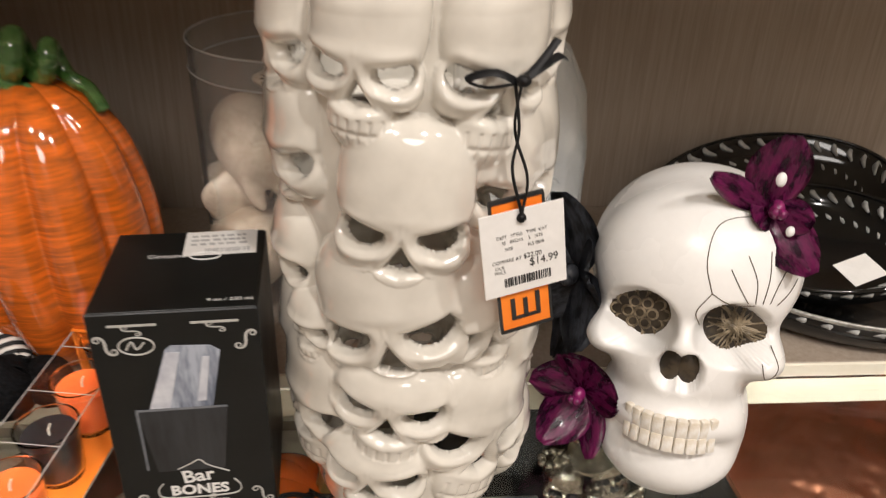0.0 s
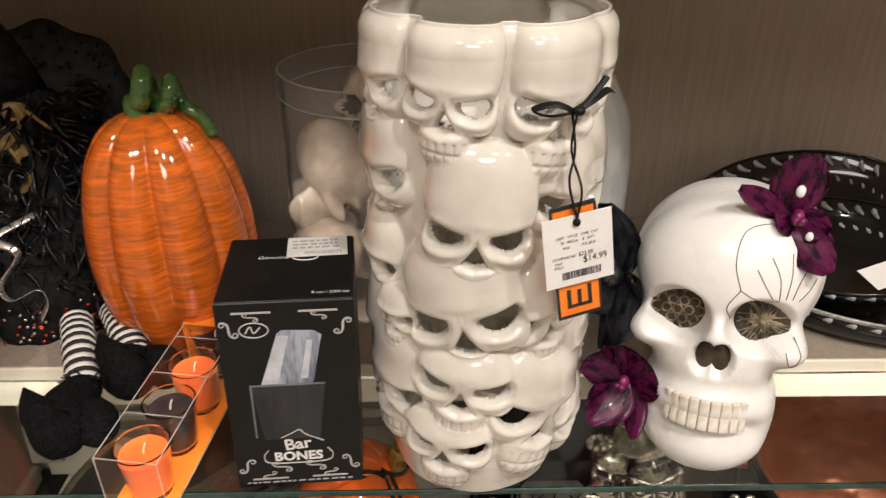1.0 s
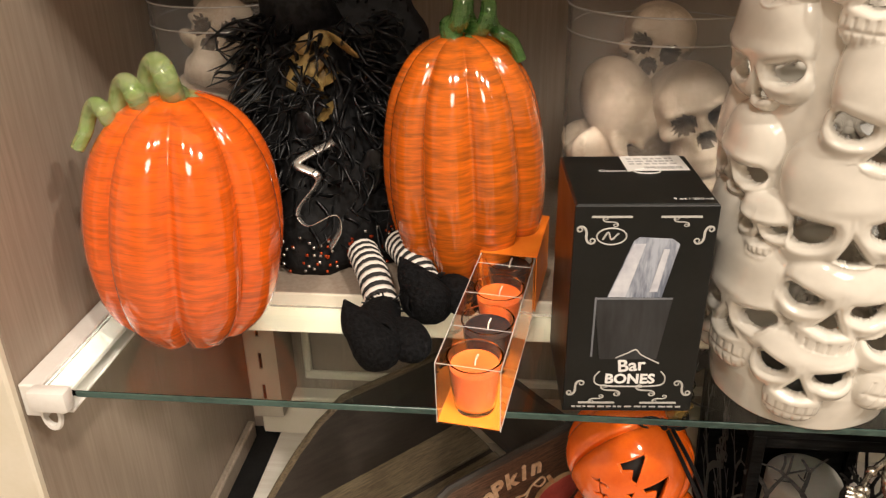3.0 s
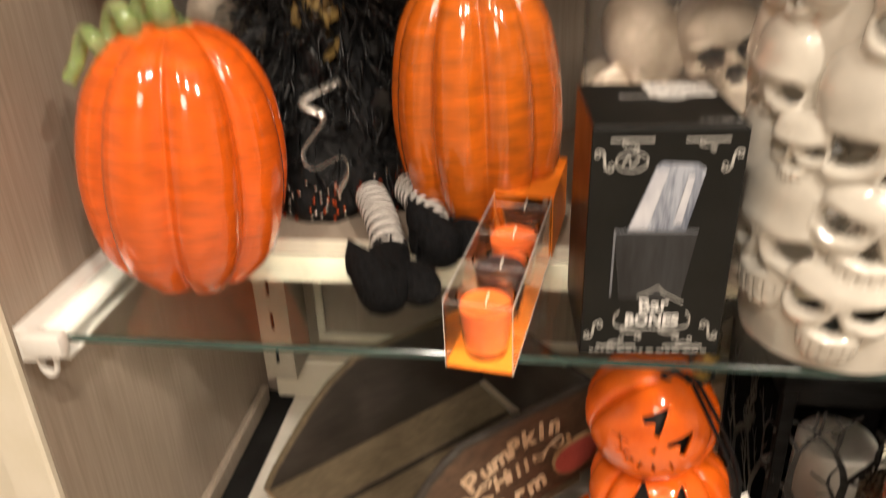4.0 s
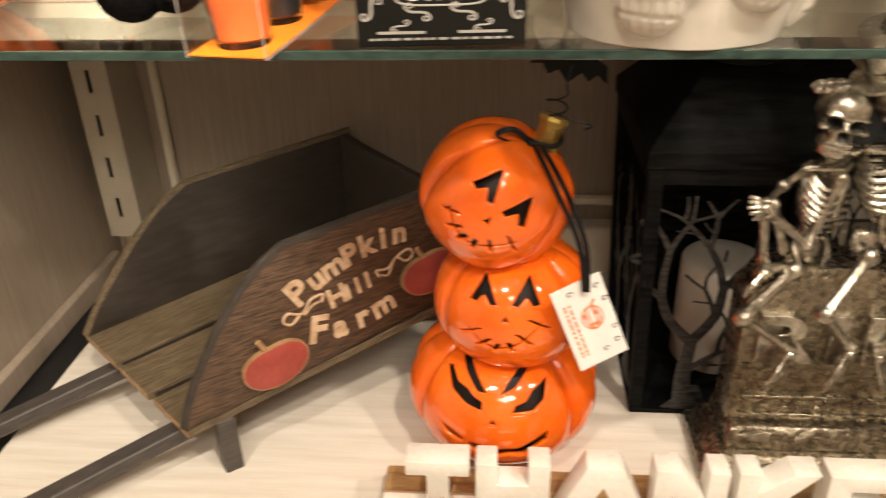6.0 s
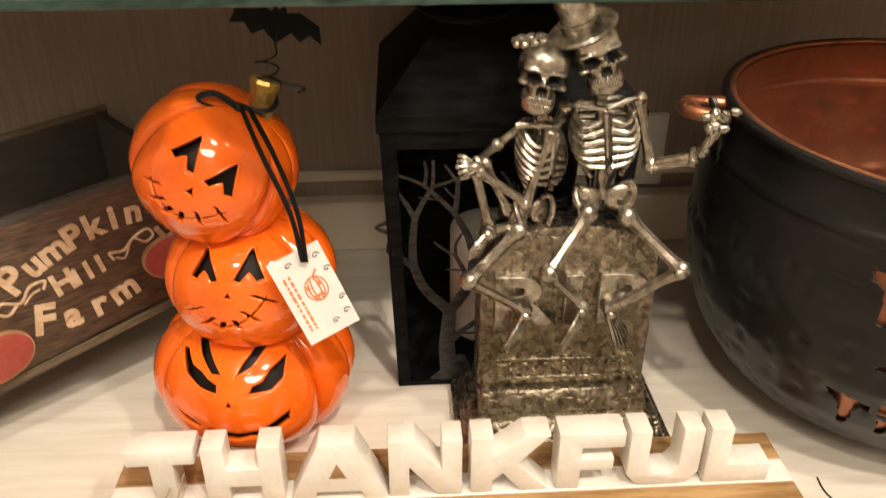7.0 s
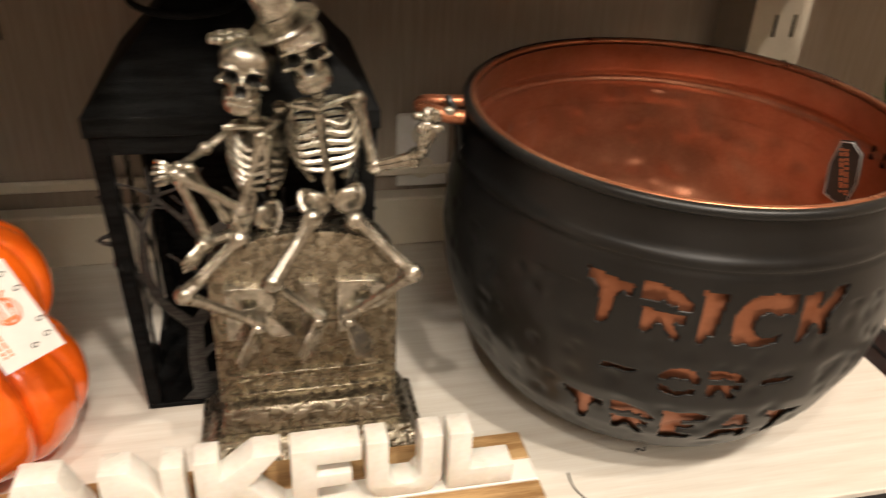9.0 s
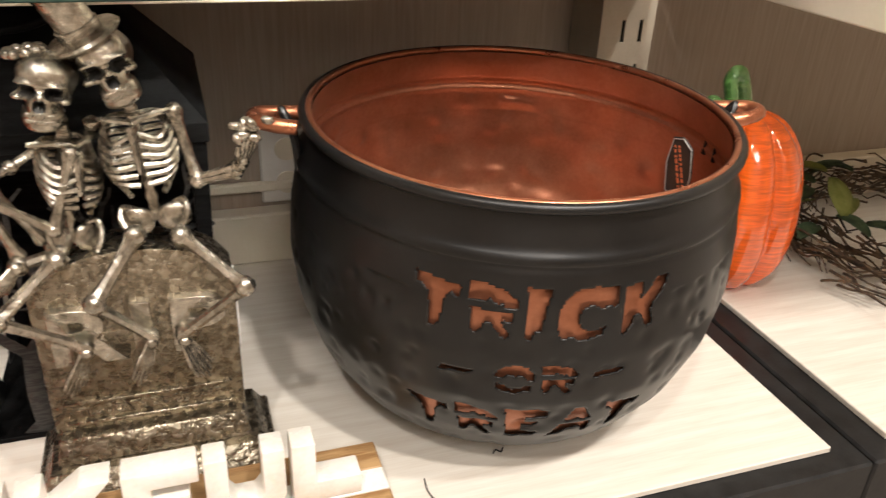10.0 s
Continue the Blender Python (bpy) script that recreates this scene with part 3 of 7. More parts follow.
def white_skull(at):
    sk = thing("skull_ornament", at, "glossy white resin skull ornament with plum and slate orchids", "skull ornament")
    w = 0.131

    def sdf(p):
        q = mirror_x(p)
        holes = np.minimum(ell(q, (0.205, -0.50, -0.02), (0.172, 0.30, 0.150)), ell(q, (0.038, -0.56, -0.215), (0.070, 0.22, 0.105)))
        return smax(white_form(p), -holes, 0.02)
    part("skull", star(sdf, 220, 170, 1.2, 34, w), WHITE_RESIN, sk, smooth=True)
    # honeycomb in one socket, hair-like strands in the other, dark wash in the nose
    comb = []
    for i in range(-3, 4):
        for j in range(-3, 4):
            x, z = 0.0072 * (i + 0.5 * (j % 2)), 0.0062 * j
            if x * x + z * z < 0.0195 ** 2:
                comb.append(tube([(x + 0.0031 * math.cos(a), -0.0058 + 10 * (x * x + z * z), z + 0.0031 * math.sin(a)) for a in np.linspace(0, 2 * math.pi, 12, endpoint=False)], 0.0008, 5, True))
    honey = part("honeycomb_eye", blob((0, 0, 0), (0.0215, 0.006, 0.0185), u=20, v=12), BRONZE_WASH, sk, "dark bronze honeycomb filling the eye socket", smooth=True, at=pose(-0.205 * w, -0.285 * w, -0.02 * w))
    pieces("cell", comb, BRONZE_EDGE, honey, smooth=True)
    rng = random.Random(5)
    hair = []
    for _ in range(64):
        a, r = rng.uniform(0, 6.28), rng.uniform(0.005, 0.0185)
        p0, p1 = Vector((0.001, -0.0068, 0.002)), Vector((r * math.cos(a), -0.0062 + 10 * r * r, r * math.sin(a)))
        mid = (p0 + p1) / 2 + Vector((rng.uniform(-0.003, 0.003), -0.0012, rng.uniform(-0.003, 0.003)))
        hair.append(tube(curve([p0, mid, p1], 4), 0.00060, 4))
    socket = part("strand_eye", blob((0, 0, 0), (0.0215, 0.006, 0.0185), u=20, v=12), BRONZE_WASH, sk, "dark bronze strands filling the eye socket", smooth=True, at=pose(0.205 * w, -0.285 * w, -0.02 * w))
    pieces("strand", hair, BRONZE_EDGE, socket, smooth=True)
    part("nose_cavity", joined(blob((-0.0044, 0, 0), (0.0074, 0.004, 0.0125), (0, 12, 0)), blob((0.0044, 0, 0), (0.0074, 0.004, 0.0125), (0, -12, 0))), BRONZE_WASH, sk, smooth=True, at=pose(0, -0.395 * w, -0.210 * w))
    for row, zt, h in ((0, -0.430, 0.088), (1, -0.514, 0.078)):
        for i in range(-4, 5):
            a = i * 0.215
            tw = 0.0064 if abs(i) < 3 else 0.0056
            bm = block(-tw / 2, tw / 2, -0.002, 0.003, -h * w / 2, h * w / 2, 0.0012, 2)
            x, y = 0.238 * math.sin(a) * w, (-0.285 - 0.225 * math.cos(a)) * w
            part("tooth", bm, TOOTH, sk, at=pose(x, y, (zt - h / 2 + 0.012) * w, 6 if row == 0 else -4, 0, math.degrees(a) * 0.9))
    part("tooth_gap", tube([(0.225 * math.sin(a) * w, (-0.290 - 0.20 * math.cos(a)) * w, -0.515 * w) for a in np.linspace(-1.15, 1.15, 14)], 0.0022, 8), LINE_BROWN, sk, smooth=True)
    # thin drawn outline of a petal over the brow
    def on_face(x, z):
        p = np.array([[x, -1.0, z]])
        for _ in range(60):
            p[0, 1] += float(white_form(p)[0]) * 0.7
        return Vector((p[0, 0] * w, p[0, 1] * w - 0.0002, p[0, 2] * w))
    lines = [[(0.08, 0.17), (0.04, 0.30), (0.06, 0.44), (0.16, 0.485), (0.30, 0.47), (0.38, 0.40)], [(0.08, 0.17), (0.16, 0.13), (0.26, 0.13)], [(0.26, 0.14), (0.25, 0.24), (0.20, 0.34)], [(0.29, 0.14), (0.30, 0.25), (0.29, 0.36)],
             [(0.32, 0.14), (0.34, 0.22), (0.37, 0.30)], [(0.35, 0.13), (0.39, 0.18), (0.42, 0.24)], [(0.23, 0.14), (0.19, 0.20), (0.14, 0.28)], [(0.08, 0.17), (0.03, 0.08), (0.05, 0.02)], [(0.36, -0.06), (0.40, -0.14), (0.36, -0.2), (0.33, -0.12)]]
    pieces("drawn_line", [tube([on_face(x, z) for x, z in [tuple(q)[:2] for q in curve([(a, b, 0) for a, b in ln], 6)]], 0.00030, 5) for ln in lines], LINE_BROWN, sk, "fine brown drawn petal outline")
    top = flower(sk, pose(0.035, -0.040, 0.069, -8, 8, 14), PLUM, 0.043, [(-8, 1.0, 0.42, 12), (142, 0.95, 0.36, 14), (-76, 1.0, 0.19, 4), (105, 0.55, 0.26, 30), (182, 0.95, 0.17, -6), (-140, 0.36, 0.22, 20)], "plum purple orchid with white specks")
    pieces("white_speck", [blob((-0.004, -0.012, 0.016), (0.003, 0.002, 0.004)), blob((0.009, -0.010, -0.010), (0.0025, 0.002, 0.003)), blob((0.022, -0.010, -0.028), 0.0022)], INK_WHITE, top)
    flower(sk, pose(-0.070, -0.018, 0.008, 0, 0, -30), SLATE, 0.052, [(-10, 1.05, 0.36, 5), (70, 0.9, 0.4, 30), (150, 1.0, 0.40, 15), (185, 1.1, 0.3, -8), (-80, 0.8, 0.4, 20), (-130, 0.8, 0.4, 20)], "dark slate grey orchid")
    flower(sk, pose(-0.054, -0.040, -0.062, 0, 0, -18), PLUM, 0.040, [(20, 0.8, 0.4, 15), (80, 0.75, 0.35, 10), (160, 1.0, 0.28, 0), (205, 1.0, 0.42, 22), (-75, 0.85, 0.4, 20), (-20, 0.8, 0.4, 15)], "plum purple orchid")
    return sk


white_skull(pose(0.2770, 0.566, 0.4335, -14, -2, -23))


def scroll(x, z, sx, sz, turn=0):
    """A printed flourish: an S-curve with curled ends."""
    pts, px, pz = [], 0.0, 0.0
    for i in range(61):
        s = -1 + 2 * i / 60
        px, pz = px + 0.00125 * math.sin(7.5 * s * s), pz + 0.00125 * math.cos(7.5 * s * s)
        pts.append((px, pz))
    mx, mz = pts[30]
    return tube([(x + sx * (a - mx) * 0.42, 0, z + sz * (b - mz) * 0.40) for a, b in pts], [0.0003 + 0.0005 * math.sin(math.pi * i / 60) for i in range(61)], 5, flat=1)


def gift_box(at):
    b = thing("glass_gift_box", at, "black printed cardboard gift box with silver lettering and white sticker", "box")
    W, D, H = 0.0815, 0.0815, 0.143
    part("carton", block(-W / 2, W / 2, 0, D, 0, H, 0.0006), CARD_BLACK, b)
    part("top_flap", block(-W / 2 + 0.001, W / 2 - 0.001, 0.0004, D - 0.001, H + 0.0001, H + 0.0008, 0.0003), CARD_BLACK, b)
    squeeze = Matrix.Translation((0, -0.0002, 0)) @ Matrix.Diagonal((1, 0.25, 1, 1))
    orn = []
    for sx in (-1, 1):
        for z, s in ((H - 0.018, 1), (0.018, -1)):
            orn.append(moved(scroll(sx * 0.0335, z, sx, s), squeeze))
            orn.append(block(sx * 0.0195 - 0.0115, sx * 0.0195 + 0.0115, -0.0003, 0.0001, z + s * 0.0105, z + s * 0.0118))
            orn.append(moved(scroll(0, 0, 1, s), squeeze @ Matrix.Translation((sx * 0.020, 0, z + s * 0.008)) @ Matrix.Rotation(radians(90), 4, "Y") @ Matrix.Diagonal((0.55, 1, 0.8, 1))))
    pieces("scroll_print", orn, INK_GREY, b, "silver scroll ornament")
    oval = [tube([(-0.019 + 0.0085 * math.cos(a), -0.0002, H - 0.019 + 0.0052 * math.sin(a)) for a in np.linspace(0, 2 * math.pi, 28, endpoint=False)], 0.0005, 5, True),
            tube(curve([(-0.024, -0.0002, H - 0.021), (-0.021, -0.0002, H - 0.0165), (-0.019, -0.0002, H - 0.021), (-0.015, -0.0002, H - 0.017)], 5), 0.0006, 5)]
    part("oval_mark", joined(*oval), INK_GREY, b)
    name = [moved(lettering("Bar", 0.0125, bold=0.0003), Matrix.Translation((0.0005, -0.0004, 0.0315)) @ Matrix.Rotation(radians(-6), 4, "Y")), moved(lettering("BONES", 0.0098, bold=0.0004, spacing=1.03), Matrix.Translation((0, -0.0004, 0.0222)))]
    part("title_print", joined(*name), INK_WHITE, b, "white lettered title")
    fr = [moved(scroll(0, 0, 1, 1), squeeze @ Matrix.Translation((s * 0.011, 0, 0.0165)) @ Matrix.Rotation(radians(90), 4, "Y") @ Matrix.Diagonal((0.8, 1, 1.1, 1))) for s in (-1, 1)]
    fr += [tube(curve([(-0.019, -0.0002, 0.031), (-0.022, -0.0002, 0.026), (-0.019, -0.0002, 0.0205), (0, -0.0002, 0.0195), (0.019, -0.0002, 0.0205), (0.022, -0.0002, 0.026), (0.019, -0.0002, 0.031)], 5), 0.0005, 5),
           tube(curve([(-0.010, -0.0002, 0.041), (-0.003, -0.0002, 0.0445), (0.002, -0.0002, 0.047), (0.006, -0.0002, 0.043), (0.017, -0.0002, 0.037)], 6), 0.0005, 5)]
    pieces("title_flourish", fr, INK_GREY, b)
    # printed picture of a measuring glass lifted from a dark cup
    cup = part("cup_picture", plate([(-0.0255, 0.083), (0.0205, 0.083), (0.015, 0.040), (-0.020, 0.040)], 0.0003), material("dark_cup_print", (0.012, 0.013, 0.015), (0.035, 0.038, 0.042), 0.4, scale=60, stretch=(1, 1, 0.2)), b, "printed dark glass cup", at=pose(0, -0.0003, 0))
    part("cup_edge", joined(block(-0.0257, -0.0245, -0.0002, 0, 0.042, 0.084), block(-0.0255, 0.0205, -0.0002, 0, 0.0825, 0.0838)), material("cup_edge_print", (0.12, 0.13, 0.15), (0.2, 0.21, 0.23), 0.4), cup)
    lift = part("glass_picture", plate([(-0.0185, 0.084), (-0.006, 0.121), (-0.003, 0.1235), (0.016, 0.1225), (0.0205, 0.119), (0.0135, 0.084)], 0.0003), material("blue_grey_glass_print", (0.13, 0.15, 0.20), (0.40, 0.43, 0.50), 0.35, scale=50, stretch=(2, 1, 0.4), contrast=0.7), b, "printed blue grey glass", at=pose(0, -0.0005, 0))
    part("glass_shine", joined(plate([(-0.0180, 0.0845), (-0.0060, 0.1195), (0.0010, 0.1195), (-0.0080, 0.0845)], 0.0002), plate([(0.006, 0.088), (0.0115, 0.116), (0.0150, 0.116), (0.0105, 0.088)], 0.0002)), material("pale_glass_print", (0.45, 0.46, 0.52), (0.62, 0.63, 0.67), 0.35, scale=80), lift, at=pose(0, -0.0004, 0))
    st = part("sticker", block(-0.0195, 0.0195, -0.0135, 0.0135, 0, 0.0003, 0.0001), PAPER, b, "white price sticker", at=pose(0.017, 0.0665, H + 0.0009, 0, 0, 2))
    part("sticker_print", joined(*[moved(bars(3, -0.016, 0.015, -0.004, 0.010, 11), Matrix.Rotation(radians(-90), 4, "X")), moved(barcode(-0.008, 0.015, -0.011, -0.007, 9), Matrix.Rotation(radians(-90), 4, "X"))]), material("faint_grey_ink", (0.35, 0.34, 0.33), (0.5, 0.49, 0.48), 0.6), st, at=pose(0, 0, 0.0003))
    lid = [moved(lettering("9 oz / 250 ml", 0.0042), Matrix.Translation((0.027, 0.006, H + 0.0011)) @ Matrix.Rotation(radians(-90), 4, "X")), moved(tube([(0.010 + 0.008 * math.cos(a), 0, 0.004 * math.sin(a)) for a in np.linspace(0, 2 * math.pi, 24, endpoint=False)], 0.0005, 5, True), Matrix.Translation((0, 0.052, H + 0.0011)) @ Matrix.Rotation(radians(-90), 4, "X")),
           moved(lettering("Genuine", 0.0058), Matrix.Translation((-0.010, 0.051, H + 0.0011)) @ Matrix.Rotation(radians(-90), 4, "X"))]
    part("lid_print", joined(*lid), INK_WHITE, b)
    part("foot_print", moved(bars(1, -0.035, 0.036, 0.0025, 0.0050, 4), Matrix.Identity(4)), INK_GREY, b)
    return b


gift_box(pose(-0.0195, 0.4810, GLASS_Z + 0.0003, 0, 0, 4))

CLEAR = glass("clear_plastic", (0.97, 0.97, 0.96), ior=1.2)
CANDLE_GLASS = glass("clear_candle_glass", (0.97, 0.97, 0.97), ior=1.3)
WAX_ORANGE = material("orange_wax", (0.85, 0.14, 0.02), (0.9, 0.2, 0.04), 0.4, sss=0.3)
WAX_BLACK = material("black_wax", (0.012, 0.012, 0.014), (0.025, 0.025, 0.027), 0.4)
WICK = material("white_cotton_wick", (0.7, 0.65, 0.55), (0.8, 0.75, 0.65), 0.8)


def candle_pack(at, cells=5, s=0.0405, h=0.047):
    c = thing("candle_pack", at, "clear plastic pack of orange and black votive candles", "candle pack")
    L = cells * s
    t = 0.0004
    shell = [block(-s / 2, s / 2, 0, L, h - t, h), block(-s / 2, -s / 2 + t, 0, L, 0, h - t), block(s / 2 - t, s / 2, 0, L, 0, h - t), block(-s / 2 + t, s / 2 - t, 0, t, 0, h - t)]
    for sh in pieces("clear_panel", shell, CLEAR, c, "clear folded plastic panel"):
        sh.visible_shadow = False
    part("case_edges", joined(*[tube([(x, y0, z), (x, y1, z)], 0.00035, 5) for x, z, y0, y1 in ((-s / 2, h, 0, L), (s / 2, h, 0, L), (-s / 2, 0, 0, L), (s / 2, 0, 0, L))], *[tube([(-s / 2, y, h), (s / 2, y, h)], 0.0003, 5) for y in [s * k for k in range(cells)]], *[tube([(x, 0, 0), (x, 0, h)], 0.00035, 5) for x in (-s / 2, s / 2)]), material("plastic_fold", (0.5, 0.48, 0.46), (0.65, 0.63, 0.6), 0.25), c)
    part("base_card", block(-s / 2 + t, s / 2 - t, t, L, 0.0006, 0.0012), ORANGE_CARD, c, "orange base card")
    part("orange_sleeve", joined(block(-s / 2 - 0.0008, s / 2 + 0.0008, 3.35 * s, L + 0.001, h + 0.0002, h + 0.0009), block(-s / 2 - 0.0012, -s / 2 - 0.0004, 3.35 * s, L + 0.001, 0, h + 0.0009), block(s / 2 + 0.0004, s / 2 + 0.0012, 3.35 * s, L + 0.001, 0, h + 0.0009)), ORANGE_CARD, c, "orange card sleeve")
    for k in range(4):
        y = (k + 0.5) * s
        r = s / 2 - 0.0022
        cup = part("votive_glass", lathe([(r * 0.72, 0.0016), (r * 0.76, 0.004), (r * 0.96, 0.038), (r, 0.0405), (r * 0.93, 0.0405), (r * 0.90, 0.037), (r * 0.70, 0.005)], 28), CANDLE_GLASS, c, at=pose(0, y, 0))
        cup.visible_shadow = False
        wax = WAX_ORANGE if k % 2 == 0 else WAX_BLACK
        part("wax", lathe([(r * 0.66, 0.0056), (r * 0.86, 0.034), (r * 0.80, 0.0335), (0.001, 0.0330)], 28), wax, cup)
        part("wick", tube(curve([(0, 0, 0.033), (0.0005, 0, 0.037), (0.002, 0.001, 0.041)], 4), 0.0006, 5), WICK, cup)
    return c


candle_pack(pose(-0.119, 0.4565, GLASS_Z + 0.0008, 3.5, 0, -9))

# ---- glass shelf, pumpkins, jars, witch, dishes ----
shelf = thing("glass_shelf", pose(0, 0, 0), "clear glass shelf with a green polished front edge", "shelf")
pane = part("pane", block(-0.4115, 0.735, 0.4755, 0.5985, 0.3352, GLASS_Z), SHELF_GLASS, shelf, "clear glass pane")
pane.visible_shadow = False
edge = part("front_edge", block(-0.387, 0.735, 0.474, 0.4754, 0.3352, GLASS_Z, 0.0005), material("green_glass_edge_face", (0.015, 0.035, 0.03), (0.055, 0.10, 0.085), 0.12, scale=30, stretch=(0.4, 1, 1), contrast=0.6), shelf, "green ground glass edge")
br = thing("shelf_bracket", pose(0, 0, 0), "white plastic shelf bracket arm under the glass", "bracket")
part("arm", joined(block(-0.4285, -0.412, 0.475, 0.5985, 0.316, 0.3425, 0.001), block(-0.4115, -0.394, 0.48, 0.5985, 0.3300, 0.3348, 0.0008), block(-0.4115, -0.396, 0.48, 0.5985, 0.3165, 0.319, 0.0008)), PLASTIC_WHITE, br)
part("end_cap", joined(block(-0.4160, -0.388, 0.4625, 0.4745, 0.3285, 0.3455, 0.003, 2), moved(lathe([(0.013, -0.002), (0.0145, 0), (0.013, 0.002), (0.0095, 0.002), (0.0095, -0.002), (0.013, -0.002)], 28, cap=False), Matrix.Translation((-0.4065, 0.472, 0.322)) @ Matrix.Rotation(radians(90), 4, "X") @ Matrix.Diagonal((0.55, 1, 1, 1)))), PLASTIC_WHITE, br)

PUMPKIN_GLASS = material("orange_swirled_blown_glass", (0.50, 0.085, 0.010), (0.92, 0.14, 0.006), 0.08, scale=26, stretch=(1.6, 1.6, 15), fine=80, contrast=0.36, coat=0.8, rough_var=0.04)
PUMPKIN_AMBER = material("amber_swirled_blown_glass", (0.33, 0.085, 0.012), (0.80, 0.16, 0.008), 0.08, scale=26, stretch=(1.6, 1.6, 15), fine=80, contrast=0.36, coat=0.8, rough_var=0.04)
STEM_GREEN = material("pale_green_glass", (0.40, 0.60, 0.18), (0.74, 0.86, 0.46), 0.06, scale=60, stretch=(1, 1, 4), coat=0.8, clear=0.7)
STEM_DARK = material("dark_green_glass", (0.06, 0.20, 0.04), (0.22, 0.44, 0.12), 0.06, scale=60, stretch=(1, 1, 4), coat=0.8, clear=0.55)


def glass_pumpkin(at, r, h, skin, green, label, curl, lobes=8, phase=0.0, group="glass pumpkins"):
    p = thing("glass_pumpkin", at, label, "pumpkin ornament", group)
    part("body", ribbed(r, h, lobes, 0.15, 240, phase), skin, p, smooth=True)
    pts = curve(curl, 10)
    n = len(pts)
    part("stem", tube(pts, [0.0085 * (1 - 0.45 * i / (n - 1)) for i in range(n)], 12), green, p, "curled green glass stem", smooth=True)
    pieces("sepal", [blob((0.011 * math.cos(a), 0.011 * math.sin(a), h * 0.985 - 0.003), (0.0065, 0.004, 0.007), (0, 0, math.degrees(a))) for a in np.linspace(0, 6.28, 7, endpoint=False)], green, p, smooth=True)
    return p


def coil(start, end, turns, r0, r1, sag=0.0):
    """A loosening coil between two points, for a curled stem."""
    a, b = Vector(start), Vector(end)
    out = []
    for i in range(turns * 8 + 1):
        t = i / (turns * 8)
        q, ang, rr = a.lerp(b, t), 2 * math.pi * t * turns, r0 + (r1 - r0) * t
        out.append((q.x + 0.35 * rr * math.sin(ang), q.y - 0.55 * rr * math.sin(ang), q.z - sag * t * t + rr * (1 - math.cos(ang)) * 0.9))
    return out


H1 = 0.184
glass_pumpkin(pose(-0.337, 0.562, GLASS_Z - 0.0015, 0, 5, 0), 0.0700, H1, PUMPKIN_GLASS, STEM_GREEN, "bright orange blown glass pumpkin with curled pale green stem",
              [(0.002, 0, H1 - 0.012), (0.001, 0, H1 - 0.002)] + coil((0, -0.004, H1), (-0.056, -0.024, H1 - 0.018), 3, 0.0150, 0.0075, 0.010) + [(-0.060, -0.026, H1 - 0.036)], 8, 0.17)
H2 = 0.198
glass_pumpkin(pose(-0.131, 0.648, BOARD_Z - 0.0015, 1, -2, 0), 0.0645, H2, PUMPKIN_AMBER, STEM_DARK, "deep orange blown glass pumpkin with dark green curled stem",
              [(-0.004, -0.004, H2 - 0.014), (-0.006, -0.004, H2 + 0.004)] + coil((-0.006, -0.002, H2 + 0.006), (0.030, 0.004, H2 - 0.002), 2, 0.0135, 0.0105) + [(0.038, 0.004, H2 - 0.008), (0.044, 0.004, H2 - 0.022)], 9, 0.35)
H3 = 0.185
glass_pumpkin(pose(0.809, 0.705, -0.0015, 0, -3, -10), 0.066, H3, PUMPKIN_GLASS, STEM_DARK, "tall orange blown glass pumpkin beside the cauldron",
              [(-0.006, 0, H3 - 0.012), (-0.008, 0, H3 + 0.012), (-0.016, 0, H3 + 0.036), (-0.026, -0.004, H3 + 0.030), (-0.024, -0.008, H3 + 0.008), (-0.032, -0.010, H3 + 0.002), (-0.044, -0.010, H3 + 0.014), (-0.052, -0.010, H3 + 0.004), (-0.046, -0.012, H3 - 0.006)], 8, 0.2)

BONE = material("bone_plastic", (0.45, 0.36, 0.26), (0.68, 0.58, 0.46), 0.5, scale=35, bump=0.12, contrast=0.6)
SOCKET = material("dark_brown_socket", (0.05, 0.033, 0.02), (0.12, 0.085, 0.055), 0.7, scale=60)
JAR = glass("thin_jar_plastic", (0.96, 0.96, 0.95), ior=1.25, haze=0.05)


